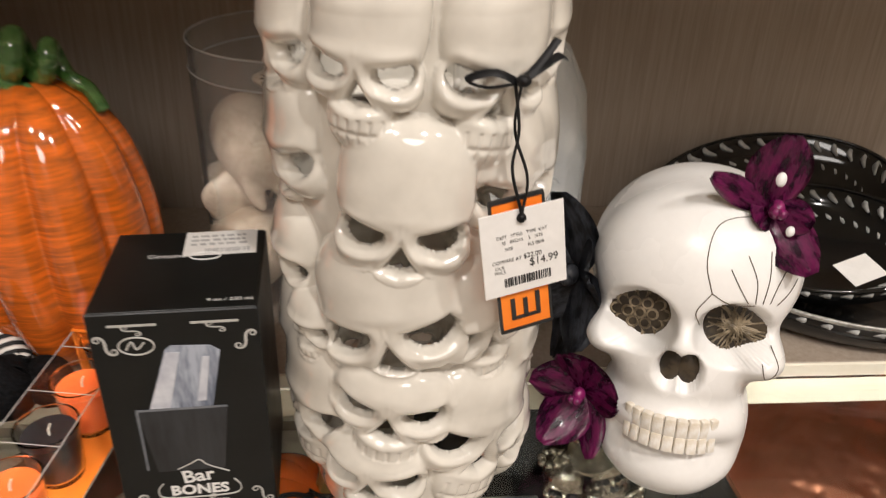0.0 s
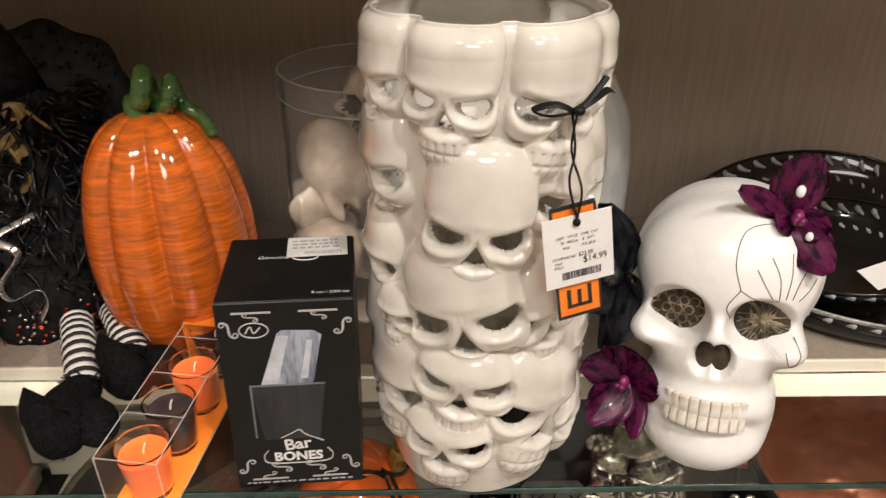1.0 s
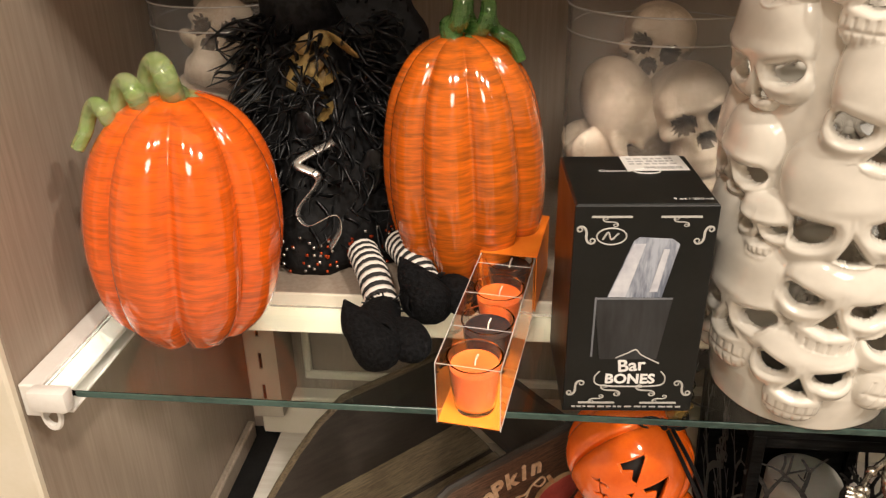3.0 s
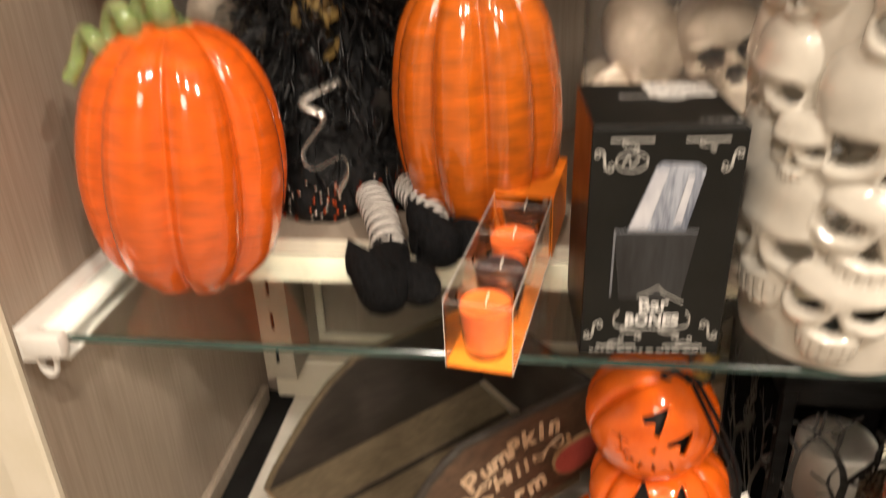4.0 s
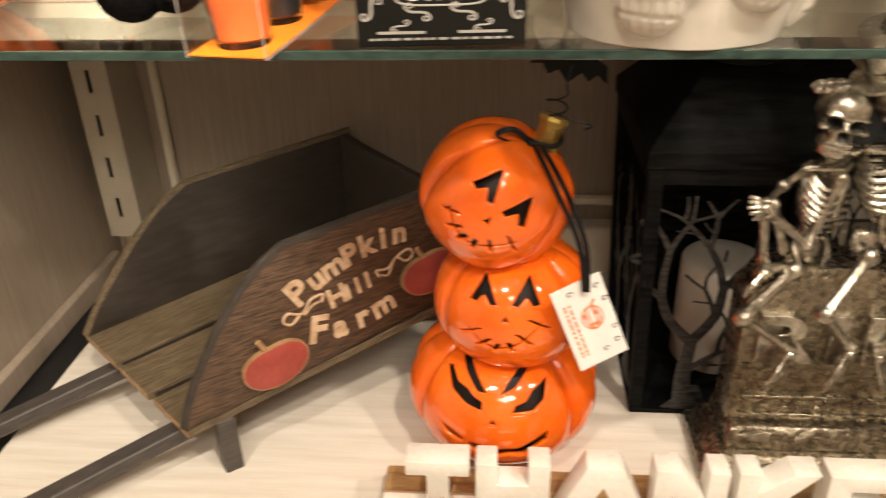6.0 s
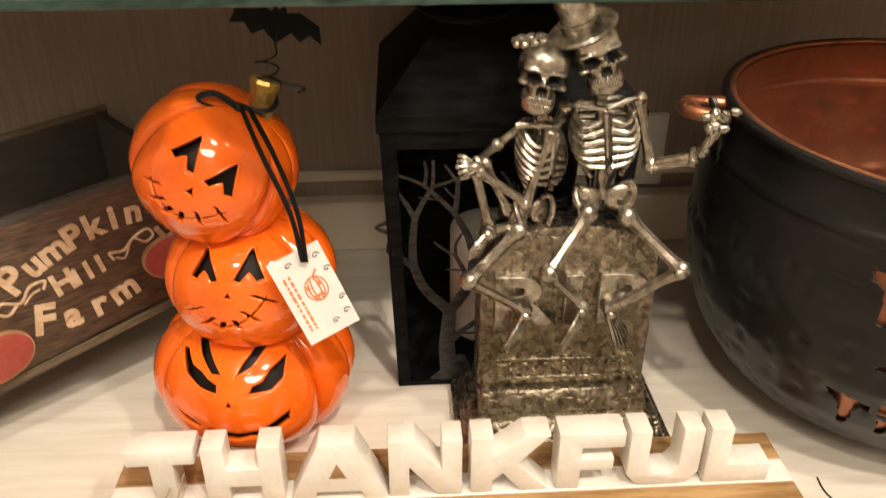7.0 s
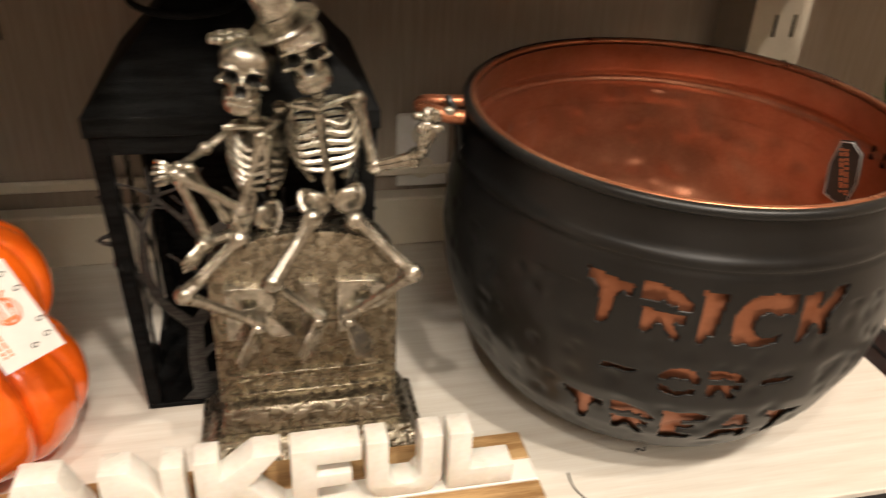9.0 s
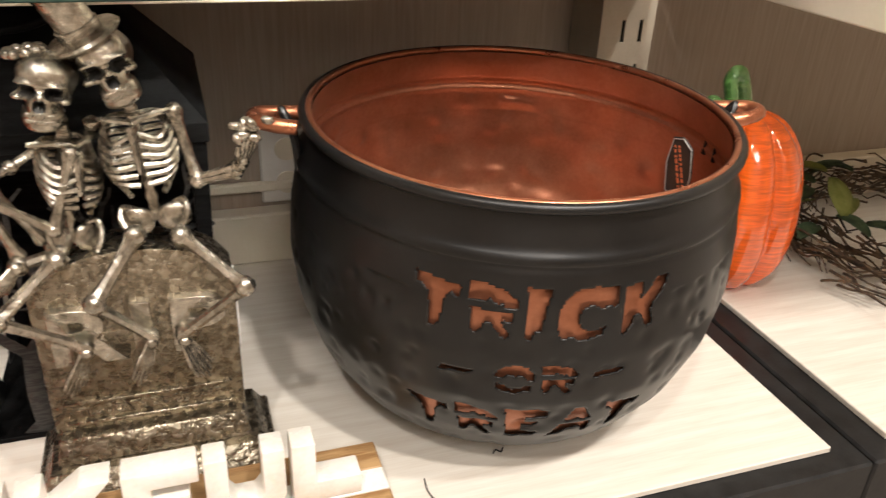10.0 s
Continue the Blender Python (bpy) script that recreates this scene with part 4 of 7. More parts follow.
def skull_jar(at, r, h, places, seedling):
    j = thing("skull_jar", at, "clear lidded jar filled with bone-coloured plastic skulls", "jar")
    wall_ = part("jar_wall", lathe([(r - 0.004, 0.0), (r, 0.004), (r * 1.02, h - 0.018), (r * 1.02, h), (r * 1.02 - 0.0016, h), (r - 0.0016, h - 0.018), (r - 0.0016, 0.004), (r - 0.005, 0.002)], 48, cap=False), JAR, j, "thin clear wall")
    wall_.visible_shadow = False
    part("rim", joined(*[tube([(r * 1.02 * math.cos(a), r * 1.02 * math.sin(a), z) for a in np.linspace(0, 2 * math.pi, 48, endpoint=False)], 0.0007, 6, True) for z in (h - 0.020, h)]), material("jar_rim_plastic", (0.42, 0.40, 0.37), (0.55, 0.53, 0.50), 0.15), j, "clear rim bands")
    m0 = at
    proto = None
    for k, (x, y, z, w, a, b, c) in enumerate(places):
        m = m0 @ pose(x, y, z, a, b, c) @ Matrix.Diagonal((w / 0.07, w / 0.07, w / 0.07, 1))
        if proto is None:
            bm = small_skull(0.07, 84, 64, True)
            for f in bm.faces:
                c_ = np.array(f.calc_center_median() / 0.07)
                # Faces inside the eye and nose holes get the darker brown.
                f.material_index = 1 if float(skull_holes(c_)) < 0.01 and c_[1] < -0.1 else 0
            proto = part("plastic_skull", bm, [BONE, SOCKET], None, smooth=True, at=m)
            tagged(proto, "small bone-coloured plastic skull inside a jar", "skull", "skulls in jars")
        else:
            o = new("plastic_skull", proto.data)
            o.matrix_basis = m
            tagged(o, "small bone-coloured plastic skull inside a jar", "skull", "skulls in jars")


skull_jar(pose(0.0235, 0.735, BOARD_Z), 0.078, 0.205, [(-0.036, -0.028, 0.046, 0.066, 10, 70, -150), (0.026, -0.034, 0.050, 0.066, -20, 10, 30), (-0.040, -0.020, 0.115, 0.066, 60, 0, 100), (0.022, -0.030, 0.122, 0.066, -8, -14, 8), (0.0, 0.03, 0.08, 0.066, 0, 0, 160), (-0.004, 0.018, 0.165, 0.062, -10, 20, -10)], 1)
skull_jar(pose(-0.352, 0.775, BOARD_Z), 0.072, 0.205, [(0.0, -0.028, 0.045, 0.066, 20, 60, 120), (-0.026, -0.026, 0.105, 0.064, -30, 0, 0), (0.028, -0.026, 0.110, 0.064, 60, 20, 60), (-0.006, -0.02, 0.165, 0.066, -40, 10, 0)], 2)

LACE = material("black_metal_filigree", (0.008, 0.008, 0.009), (0.05, 0.05, 0.052), 0.35, metal=0.3, scale=120, contrast=0.7)
cl = thing("glass_cloche", pose(0.172, 0.715, BOARD_Z), "clear glass dome over a black ornate frame", "cloche")
dome_ = part("dome", moved(lathe([(0.071, 0.0), (0.072, 0.004), (0.072, 0.13), (0.066, 0.175), (0.050, 0.205), (0.026, 0.222), (0.001, 0.226), (0.001, 0.2245), (0.025, 0.2205), (0.049, 0.2035), (0.0645, 0.174), (0.0705, 0.13), (0.0705, 0.003)], 56, cap=False), Matrix.Diagonal((0.93, 0.93, 1, 1))), glass("dome_glass", (0.96, 0.97, 0.96), ior=1.45, haze=0.22), cl, "thin clear glass dome", smooth=True)
dome_.visible_shadow = False
fil = []
for i in range(30):
    a = 2 * math.pi * i / 30
    rx, rz = 0.044, 0.066
    cx_, cz_ = rx * math.cos(a), 0.095 + rz * math.sin(a)
    fil.append(tube([(cx_ + 0.006 * math.cos(t + a) * (1 - t / 9), -0.002 * math.sin(t), cz_ + 0.006 * math.sin(t + a) * (1 - t / 9)) for t in np.linspace(0, 7, 14)], 0.0012, 5))
fil.append(tube([(0.040 * math.cos(a), 0, 0.095 + 0.062 * math.sin(a)) for a in np.linspace(0, 2 * math.pi, 40, endpoint=False)], 0.0022, 6, True))
part("ornate_frame", joined(*fil, block(-0.03, 0.03, -0.012, 0.012, 0.0, 0.004), tube([(0, 0.004, 0.003), (0, 0.002, 0.035)], 0.004)), LACE, cl, "black scrolled oval frame", smooth=True)
part("frame_panel", moved(lathe([(0.0395, 0), (0.0395, 0.002)], 40), Matrix.Translation((0, 0.003, 0.095)) @ Matrix.Rotation(radians(90), 4, "X") @ Matrix.Diagonal((1, 1.55, 1, 1))), material("pale_grey_print", (0.38, 0.36, 0.31), (0.5, 0.48, 0.42), 0.5, scale=50), cl)

# -- witch doll, one plain shape
FABRIC = material("black_tulle_and_satin", (0.003, 0.003, 0.003), (0.012, 0.012, 0.013), 0.7, scale=120, bump=0.5, contrast=0.8, spec=0.25)
FEATHER = material("black_feather_hair", (0.003, 0.003, 0.003), (0.014, 0.014, 0.015), 0.34, scale=200, contrast=0.8, spec=0.4)
FUR = material("black_plush", (0.003, 0.003, 0.003), (0.010, 0.010, 0.011), 0.95, scale=400, bump=0.8, spec=0.1)
STRIPE_W = material("white_stocking", (0.70, 0.66, 0.60), (0.76, 0.72, 0.67), 0.8, scale=300, bump=0.2)
STRIPE_B = material("black_stocking", (0.010, 0.010, 0.010), (0.02, 0.02, 0.02), 0.8, scale=300, bump=0.2)
SILVER = material("silver_ribbon", (0.6, 0.57, 0.53), (0.75, 0.72, 0.68), 0.22, metal=0.8, scale=150)
GOLD = material("gold_leaf_fabric", (0.20, 0.13, 0.04), (0.42, 0.29, 0.10), 0.45, scale=80, bump=0.3, contrast=0.7)
SEQUIN = material("red_sequin", (0.5, 0.06, 0.02), (0.7, 0.12, 0.03), 0.15, metal=0.7)


def witch_doll():
    rng = random.Random(12)
    g = []
    at = Matrix.Translation((-0.262, 0.715, BOARD_Z))
    skirt = lathe([(0.080, 0.0), (0.084, 0.012), (0.078, 0.04), (0.064, 0.085), (0.050, 0.12), (0.040, 0.16), (0.030, 0.19), (0.004, 0.20)], 64, lambda a, r, z: r * (1 + 0.06 * math.sin(7 * a + 20 * z) + 0.03 * math.sin(17 * a)))
    g.append(mat_index(skirt, 0))
    for _ in range(420):
        a, z = rng.uniform(-math.pi, 0.0), rng.uniform(0.045, 0.20)
        r = 0.070 - 0.16 * max(0, z - 0.05)
        p = Vector((r * math.cos(a) * 1.05, r * math.sin(a), z))
        l = rng.uniform(0.018, 0.045)
        d = Vector((math.cos(a) + rng.uniform(-.6, .6), math.sin(a) + rng.uniform(-.6, .6), rng.uniform(-1.3, 0.3))).normalized()
        side = Vector((rng.uniform(-1, 1), rng.uniform(-1, 1), rng.uniform(-1, 1))) * 0.012
        g.append(mat_index(tube(curve([p, p + d * l * 0.5 + side, p + d * l], 3), [0.0022, 0.0020, 0.0017, 0.0014, 0.0011, 0.0008, 0.0004], 4, flat=0.3), 1))
    # hat: wide lace brim seen from the front, cone leaning, gold leaves, ribbon
    brim = lathe([(0.004, 0.0), (0.035, 0.001), (0.062, 0.003), (0.070, 0.0), (0.070, -0.0012), (0.034, -0.0005)], 60, lambda a, r, z: r * (1 + 0.04 * math.sin(9 * a)), cap=False)
    g.append(mat_index(moved(brim, Matrix.Translation((0.022, -0.005, 0.175)) @ Matrix.Rotation(radians(68), 4, "X") @ Matrix.Rotation(radians(12), 4, "Y")), 0))
    g.append(mat_index(moved(lathe([(0.034, 0), (0.028, 0.03), (0.018, 0.07), (0.008, 0.11), (0.001, 0.125)], 30), Matrix.Translation((-0.010, 0.0, 0.185)) @ Matrix.Rotation(radians(-16), 4, "Y")), 0))
    for k in range(150):
        a, r = rng.uniform(0, 6.28), rng.uniform(0.03, 0.068)
        p = Matrix.Translation((0.022, -0.008, 0.175)) @ Matrix.Rotation(radians(68), 4, "X") @ Matrix.Rotation(radians(12), 4, "Y") @ Vector((r * math.cos(a), r * math.sin(a), 0.003))
        g.append(mat_index(blob(p, (0.0016, 0.0008, 0.0022), (rng.uniform(0, 90), 0, rng.uniform(0, 90)), 6, 4), 4))
    for k in range(9):
        c = Vector((0.004 + rng.uniform(-0.022, 0.028), -0.046 + rng.uniform(-0.006, 0.006), 0.158 + rng.uniform(-0.034, 0.034)))
        g.append(mat_index(blob(c, (0.017, 0.0016, 0.009), (rng.uniform(-50, 50), rng.uniform(-70, 70), rng.uniform(-40, 40)), 10, 6), 6))
    for k in range(5):
        c = Vector((rng.uniform(-0.03, 0.05), -0.055, rng.uniform(0.06, 0.13)))
        g.append(mat_index(blob(c, (0.011, 0.002, 0.022), (rng.uniform(-20, 20), rng.uniform(-40, 40), 0), 10, 6), 1))
    g.append(mat_index(tube(curve([(0.024, -0.068, 0.112), (-0.002, -0.085, 0.100), (0.014, -0.090, 0.092), (0.012, -0.088, 0.082), (-0.003, -0.092, 0.062), (0.006, -0.098, 0.052), (0.028, -0.098, 0.062), (0.030, -0.094, 0.048), (0.020, -0.092, 0.030)], 8), 0.0034, 6, flat=0.16), 5))
    for k in range(150):
        a, z = rng.uniform(-2.9, -0.3), rng.uniform(0.004, 0.04)
        g.append(mat_index(moved(block(-0.0011, 0.0011, -0.0006, 0.0006, -0.0011, 0.0011), Matrix.Translation((0.087 * math.cos(a), 0.087 * math.sin(a), z)) @ Matrix.Rotation(a + math.pi / 2, 4, "Z")), 5 if rng.random() < 0.45 else 7))
    # striped legs and plush shoes that hang over the board's edge
    for hip, knee, toe in (((0.046, -0.088, 0.026), (0.074, -0.155, 0.010), (0.098, -0.224, 0.002)), ((0.074, -0.078, 0.030), (0.103, -0.126, 0.016), (0.128, -0.165, 0.006))):
        path = curve([hip, ((hip[0] + knee[0]) / 2, (hip[1] + knee[1]) / 2, (hip[2] + knee[2]) / 2 + 0.004), knee], 9)
        for k in range(len(path) - 1):
            a, b = path[k], path[k + 1]
            g.append(mat_index(tube([a, (a + b) / 2, b], [0.0122, 0.0128, 0.0122], 14), 3 if k % 2 else 2))
        kn = Vector(knee)
        for _ in range(40):
            v = Vector((rng.uniform(-1, 1), rng.uniform(-1, 0.6), rng.uniform(-0.6, 1))).normalized()
            g.append(mat_index(tube([kn + v * 0.010, kn + v * rng.uniform(0.016, 0.021) + Vector((0, -0.004, 0))], [0.0012, 0.0006], 4), 1))
        tip = Vector(toe)
        g.append(mat_index(tube(curve([kn + Vector((0, 0.004, 0.0)), kn * 0.6 + tip * 0.4 + Vector((-0.012, 0, 0.006)), tip + Vector((-0.020, 0.012, 0.014)), tip + Vector((-0.036, 0.022, 0.030)), tip + Vector((-0.044, 0.030, 0.040))], 6),
                                [0.012 + 0.0065 * math.sin(math.pi * min(1, i / 16)) - (0.0 if i < 18 else 0.0016 * (i - 17)) for i in range(25)], 16), 4))
        g.append(mat_index(blob(tip + Vector((-0.002, 0.030, 0.010)), (0.016, 0.024, 0.013), (0, 0, 30), 16, 10), 4))
    bm = joined(*g)
    moved(bm, at)
    me = mesh_from("witch_doll", bm, [FABRIC, FEATHER, STRIPE_W, STRIPE_B, FUR, SILVER, GOLD, SEQUIN])
    return tagged(new("witch_doll", me), "seated black witch doll with striped stockings and plush shoes", "doll")


witch_doll()

DISH = material("black_glazed_ceramic", (0.004, 0.004, 0.004), (0.007, 0.007, 0.007), 0.08, coat=0.5, spec=0.3)
DISH_SILVER = material("silver_painted_relief", (0.25, 0.25, 0.24), (0.5, 0.5, 0.48), 0.4, scale=90, bump=0.3)
STONEWARE = material("grey_cast_rim", (0.22, 0.21, 0.19), (0.42, 0.41, 0.38), 0.35, metal=0.5, scale=80, bump=0.4, contrast=0.7)


def leaf_tray(at, L, W, lip, label, seedling, motif):
    """An oval black dish with painted fronds and a cast rim."""
    t = thing("serving_dish", at, label, "dish", "black dishes")
    prof = [(0.02, 0.004), (0.72, 0.004), (0.90, 0.012), (1.0, lip), (1.03, lip), (0.94, 0.006), (0.75, 0.0), (0.02, 0.0)]
    part("bowl", moved(lathe([(r * L, z) for r, z in prof], 72, cap=True), Matrix.Diagonal((1, W / L, 1, 1))), DISH, t, smooth=True)
    part("rim", moved(tube([(L * 1.015 * math.cos(a), L * 1.015 * math.sin(a), lip + 0.0005) for a in np.linspace(0, 2 * math.pi, 72, endpoint=False)], 0.0022, 8, True), Matrix.Diagonal((1, W / L, 1, 1))), DISH if motif else STONEWARE, t, smooth=True)
    rng = random.Random(seedling)
    fr = []
    for k in range(38):
        a = 2 * math.pi * k / 38
        for s in (0.80, 0.94):
            base = Vector((L * s * math.cos(a), W * s * math.sin(a), 0.0055 if s < 0.9 else 0.5 * (0.012 + lip)))
            o = Vector((math.cos(a + 0.6), math.sin(a + 0.6), 0.28 if s > 0.9 else 0.06))
            n = Vector((-math.sin(a), math.cos(a), 0))
            fr.append(tube(curve([base - o * 0.006, base + n * 0.003, base + o * 0.007 + n * 0.002 + Vector((0, 0, 0.001)), base + o * 0.005 - n * 0.004], 4), [0.0011 + 0.0020 * math.sin(math.pi * i / 12) for i in range(13)], 5, flat=0.6))
    part("painted_fronds", joined(*fr), DISH_SILVER, t, "silver painted fronds", smooth=True)
    return t


leaf_tray(pose(0.440, 0.785, BOARD_Z + 0.036, 30, -6, 0), 0.115, 0.068, 0.022, "oval black dish with silver painted fronds leaning on the back panel", 4, 1)
leaf_tray(pose(0.438, 0.708, BOARD_Z + 0.030, 12, -4, -24), 0.092, 0.070, 0.024, "black glazed dish with silver fronds and price sticker", 5, 1)
leaf_tray(pose(0.452, 0.685, BOARD_Z + 0.0005, 0, 0, -26), 0.112, 0.078, 0.026, "black dish with a cast grey metal rim", 6, 0)
part("price_sticker", block(-0.018, 0.018, -0.012, 0.012, 0, 0.0004), PAPER, None, at=pose(0.452, 0.655, BOARD_Z + 0.0475, 16, -4, 22))
tagged(bpy.context.scene.objects["price_sticker"], "white paper price sticker on a black dish", "sticker")

# ---- things on the deck ----
JACK = material("orange_glazed_pumpkin_ceramic", (0.80, 0.115, 0.006), (0.92, 0.17, 0.010), 0.10, scale=20, coat=0.8, contrast=0.4, rough_var=0.04)
# Near-black standing in for shade inside the pumpkins and between the planks.
SHADE_BLACK = material("painted_shade_black", (0.010, 0.006, 0.004), (0.02, 0.012, 0.008), 0.7)
GOLD_STEM = material("gold_painted_stem", (0.30, 0.19, 0.04), (0.5, 0.34, 0.09), 0.28, metal=0.6, scale=60, bump=0.2)
BAT = material("black_sheet_metal", (0.003, 0.003, 0.003), (0.006, 0.006, 0.006), 0.6, scale=80, spec=0.1)
TAG_ORANGE = material("orange_tag_ink", (0.72, 0.20, 0.08), (0.8, 0.28, 0.12), 0.6)


def jack_pumpkin(parent, m, r, h, shapes, slits=(), lobes=10, up=0.0):
    """One ribbed pumpkin of the stack; the face is cut right through its wall to a liner painted as shade."""
    def surf(x, z, out=0.0):
        """The front surface at x, z."""
        t = max(-0.98, min(0.98, 2 * z / h - 1))
        s = (1 - t * t) ** 0.36
        rr = r * s
        x = max(-rr * 0.96, min(rr * 0.96, x))
        return Vector((x, -math.sqrt(rr * rr - x * x) * 0.985 - out, z))
    prof = []
    rows = 150
    for i in range(rows + 1):
        t = -math.cos(math.pi * i / rows)
        prof.append((max(0.0015, r * max(0, 1 - t * t) ** 0.36), h * (t + 1) / 2))
    nseg = 560
    
    def wave(a, rr, z):
        """Deep ribs round the sides and back, a smooth front for the face."""
        off = abs((a + math.pi / 2 + math.pi) % (2 * math.pi) - math.pi)
        side = min(1.0, max(0.0, (off - 0.62) / 0.30))
        k = abs(math.cos(lobes * (a + math.pi / 2) / 2))
        return rr * (1 - 0.17 * (1 - math.sqrt(1 - (1 - k) ** 2)) * side * side * (3 - 2 * side))

    bm = lathe(prof, nseg, wave)

    def inside(poly, x, z):
        c = False
        n = len(poly)
        for i in range(n):
            (x1, z1), (x2, z2) = poly[i], poly[(i + 1) % n]
            if (z1 > z) != (z2 > z) and x < (x2 - x1) * (z - z1) / (z2 - z1) + x1:
                c = not c
        return c
    polys = [[(x * r, h / 2 + (z + up) * h / 2) for x, z in q] for q in shapes]
    thin = [[(x * r, h / 2 + (z + up) * h / 2) for x, z in q] for q in slits]
    gone = []
    for f in bm.faces:
        c = f.calc_center_median()
        if c.y < -0.3 * r and any(inside(q, c.x, c.z) for q in polys + thin):
            gone.append(f)
    bmesh.ops.delete(bm, geom=gone, context="FACES")
    body = part("pumpkin", bm, JACK, parent, smooth=True, at=m)
    sol = body.modifiers.new("wall", "SOLIDIFY")
    sol.thickness, sol.offset = 0.004, -1
    for q in polys:
        pts = []
        for k in range(len(q)):
            (x1, z1), (x2, z2) = q[k], q[(k + 1) % len(q)]
            for s in range(6):
                pts.append(surf(x1 + (x2 - x1) * s / 6, z1 + (z2 - z1) * s / 6, -0.0004))
        part("cut_edge", tube(pts, 0.0012, 6, True), JACK, body, smooth=True)
    # Dark liner added so that the face holes look unlit.
    part("inner_wall", lathe([(max(0.001, a * 0.80), 0.004 + b * 0.90) for a, b in prof[::6]], 40), SHADE_BLACK, body, smooth=True)
    return body


def stitch_mouth(w, drop, z, n, tilt=0.0):
    """A curved slit with short cross slits."""
    out = []
    top, bot = [], []
    for i in range(25):
        t = -1 + 2 * i / 24
        x, zz = w * t, z - drop * (1 - t * t) + tilt * t
        top.append((x, zz + 0.023))
        bot.append((x, zz - 0.023))
    out.append(top + bot[::-1])
    for k in range(n):
        t = -0.92 + 1.84 * k / (n - 1)
        x, zz = w * t, z - drop * (1 - t * t) + tilt * t
        s, l = 0.034, 2 * drop * t / w
        out.append([(x - s + 0.085 * l, zz - 0.085), (x + s + 0.085 * l, zz - 0.085), (x + s - 0.085 * l, zz + 0.085), (x - s - 0.085 * l, zz + 0.085)])
    return out


def jack_stack(at):
    st = thing("pumpkin_stack", at, "stack of three glossy orange ceramic jack-o-lanterns with gold stem", "jack-o-lantern")
    eye = lambda x, z, s: [(x - 0.21 * s, z - 0.17 * s), (x - 0.03 * s, z + 0.22 * s), (x + 0.03 * s, z + 0.22 * s), (x + 0.21 * s, z - 0.17 * s), (x + 0.09 * s, z - 0.20 * s), (x, z - 0.07 * s), (x - 0.09 * s, z - 0.20 * s)]
    nose = lambda z, s: [(-0.06 * s, z - 0.05 * s), (0.06 * s, z - 0.05 * s), (0.0, z + 0.09 * s)]
    bottom = [[(-0.50, 0.78), (-0.43, 0.58), (-0.27, 0.46), (-0.10, 0.41), (-0.10, 0.54), (-0.19, 0.59), (-0.25, 0.65), (-0.35, 0.69), (-0.42, 0.80)], [(0.49, 0.77), (0.48, 0.53), (0.38, 0.42), (0.16, 0.41), (0.20, 0.52), (0.29, 0.56), (0.34, 0.66), (0.42, 0.72)],
              [(-0.37, 0.92), (-0.26, 0.92), (-0.05, 0.62), (-0.17, 0.62), (-0.30, 0.78)], [(0.21, 0.89), (0.32, 0.85), (0.20, 0.69), (0.04, 0.60), (0.10, 0.74)], [(-0.05, 0.25), (0.05, 0.25), (0.0, 0.36)],
              [(-0.55, 0.14), (-0.42, 0.08), (-0.26, -0.04), (-0.31, -0.12), (-0.46, -0.04)], [(-0.24, -0.06), (-0.10, -0.08), (0.05, -0.12), (0.25, -0.10), (0.37, 0.00), (0.54, 0.15), (0.52, -0.05), (0.38, -0.20), (0.30, -0.30), (0.16, -0.25), (0.05, -0.31), (-0.12, -0.27), (-0.22, -0.19)]]
    jack_pumpkin(st, pose(0.0, 0.0, 0.0, 0, 0, -5.5), 0.0735, 0.102, bottom)
    middle = [eye(-0.27, 0.63, 0.88), eye(0.22, 0.65, 0.88), nose(0.31, 1.0)]
    jack_pumpkin(st, pose(0.005, -0.002, 0.084, 0, 2, -6.5), 0.0585, 0.092, middle, stitch_mouth(0.43, 0.36, 0.20, 6, 0.11))
    top = [eye(-0.26, 0.52, 0.95), eye(0.22, 0.52, 0.95), nose(0.16, 1.2)]
    jack_pumpkin(st, pose(-0.0065, -0.004, 0.2125, -4, 40, -19) @ Matrix.Rotation(radians(7.5), 4, "Z") @ Matrix.Translation((0, 0, -0.047)), 0.0525, 0.094, top, stitch_mouth(0.45, 0.32, 0.03, 6, 0.12))
    part("stem", moved(lathe([(0.0095, 0), (0.0088, 0.01), (0.0085, 0.020), (0.0105, 0.025), (0.0095, 0.0275)], 8), pose(0.023, -0.002, 0.240, 0, 18, 20)), GOLD_STEM, st, "gold painted faceted stem")
    bow = [tube(curve([(0.016, -0.018, 0.254), (0.004, -0.026, 0.266), (-0.006, -0.026, 0.262), (0.012, -0.020, 0.252)], 6), 0.0021, 5, flat=0.35), tube(curve([(0.014, -0.018, 0.252), (0.000, -0.024, 0.256), (-0.008, -0.020, 0.248), (-0.010, -0.022, 0.243)], 6), 0.0018, 5, flat=0.4),
           tube([(0.0235 + 0.0125 * math.cos(t), -0.003 + 0.0125 * math.sin(t), 0.252 + 0.002 * math.sin(2 * t)) for t in np.linspace(0, 6.283, 20, endpoint=False)], 0.0018, 5, True), blob((0.015, -0.017, 0.254), 0.0036),
           tube(curve([(0.018, -0.020, 0.253), (0.030, -0.043, 0.235), (0.046, -0.060, 0.203), (0.051, -0.063, 0.171)], 8), 0.0019, 5, flat=0.4), tube(curve([(0.022, -0.018, 0.253), (0.037, -0.040, 0.232), (0.050, -0.058, 0.203), (0.053, -0.063, 0.171)], 8), 0.0019, 5, flat=0.4)]
    part("ribbon", joined(*bow), RIBBON, st)
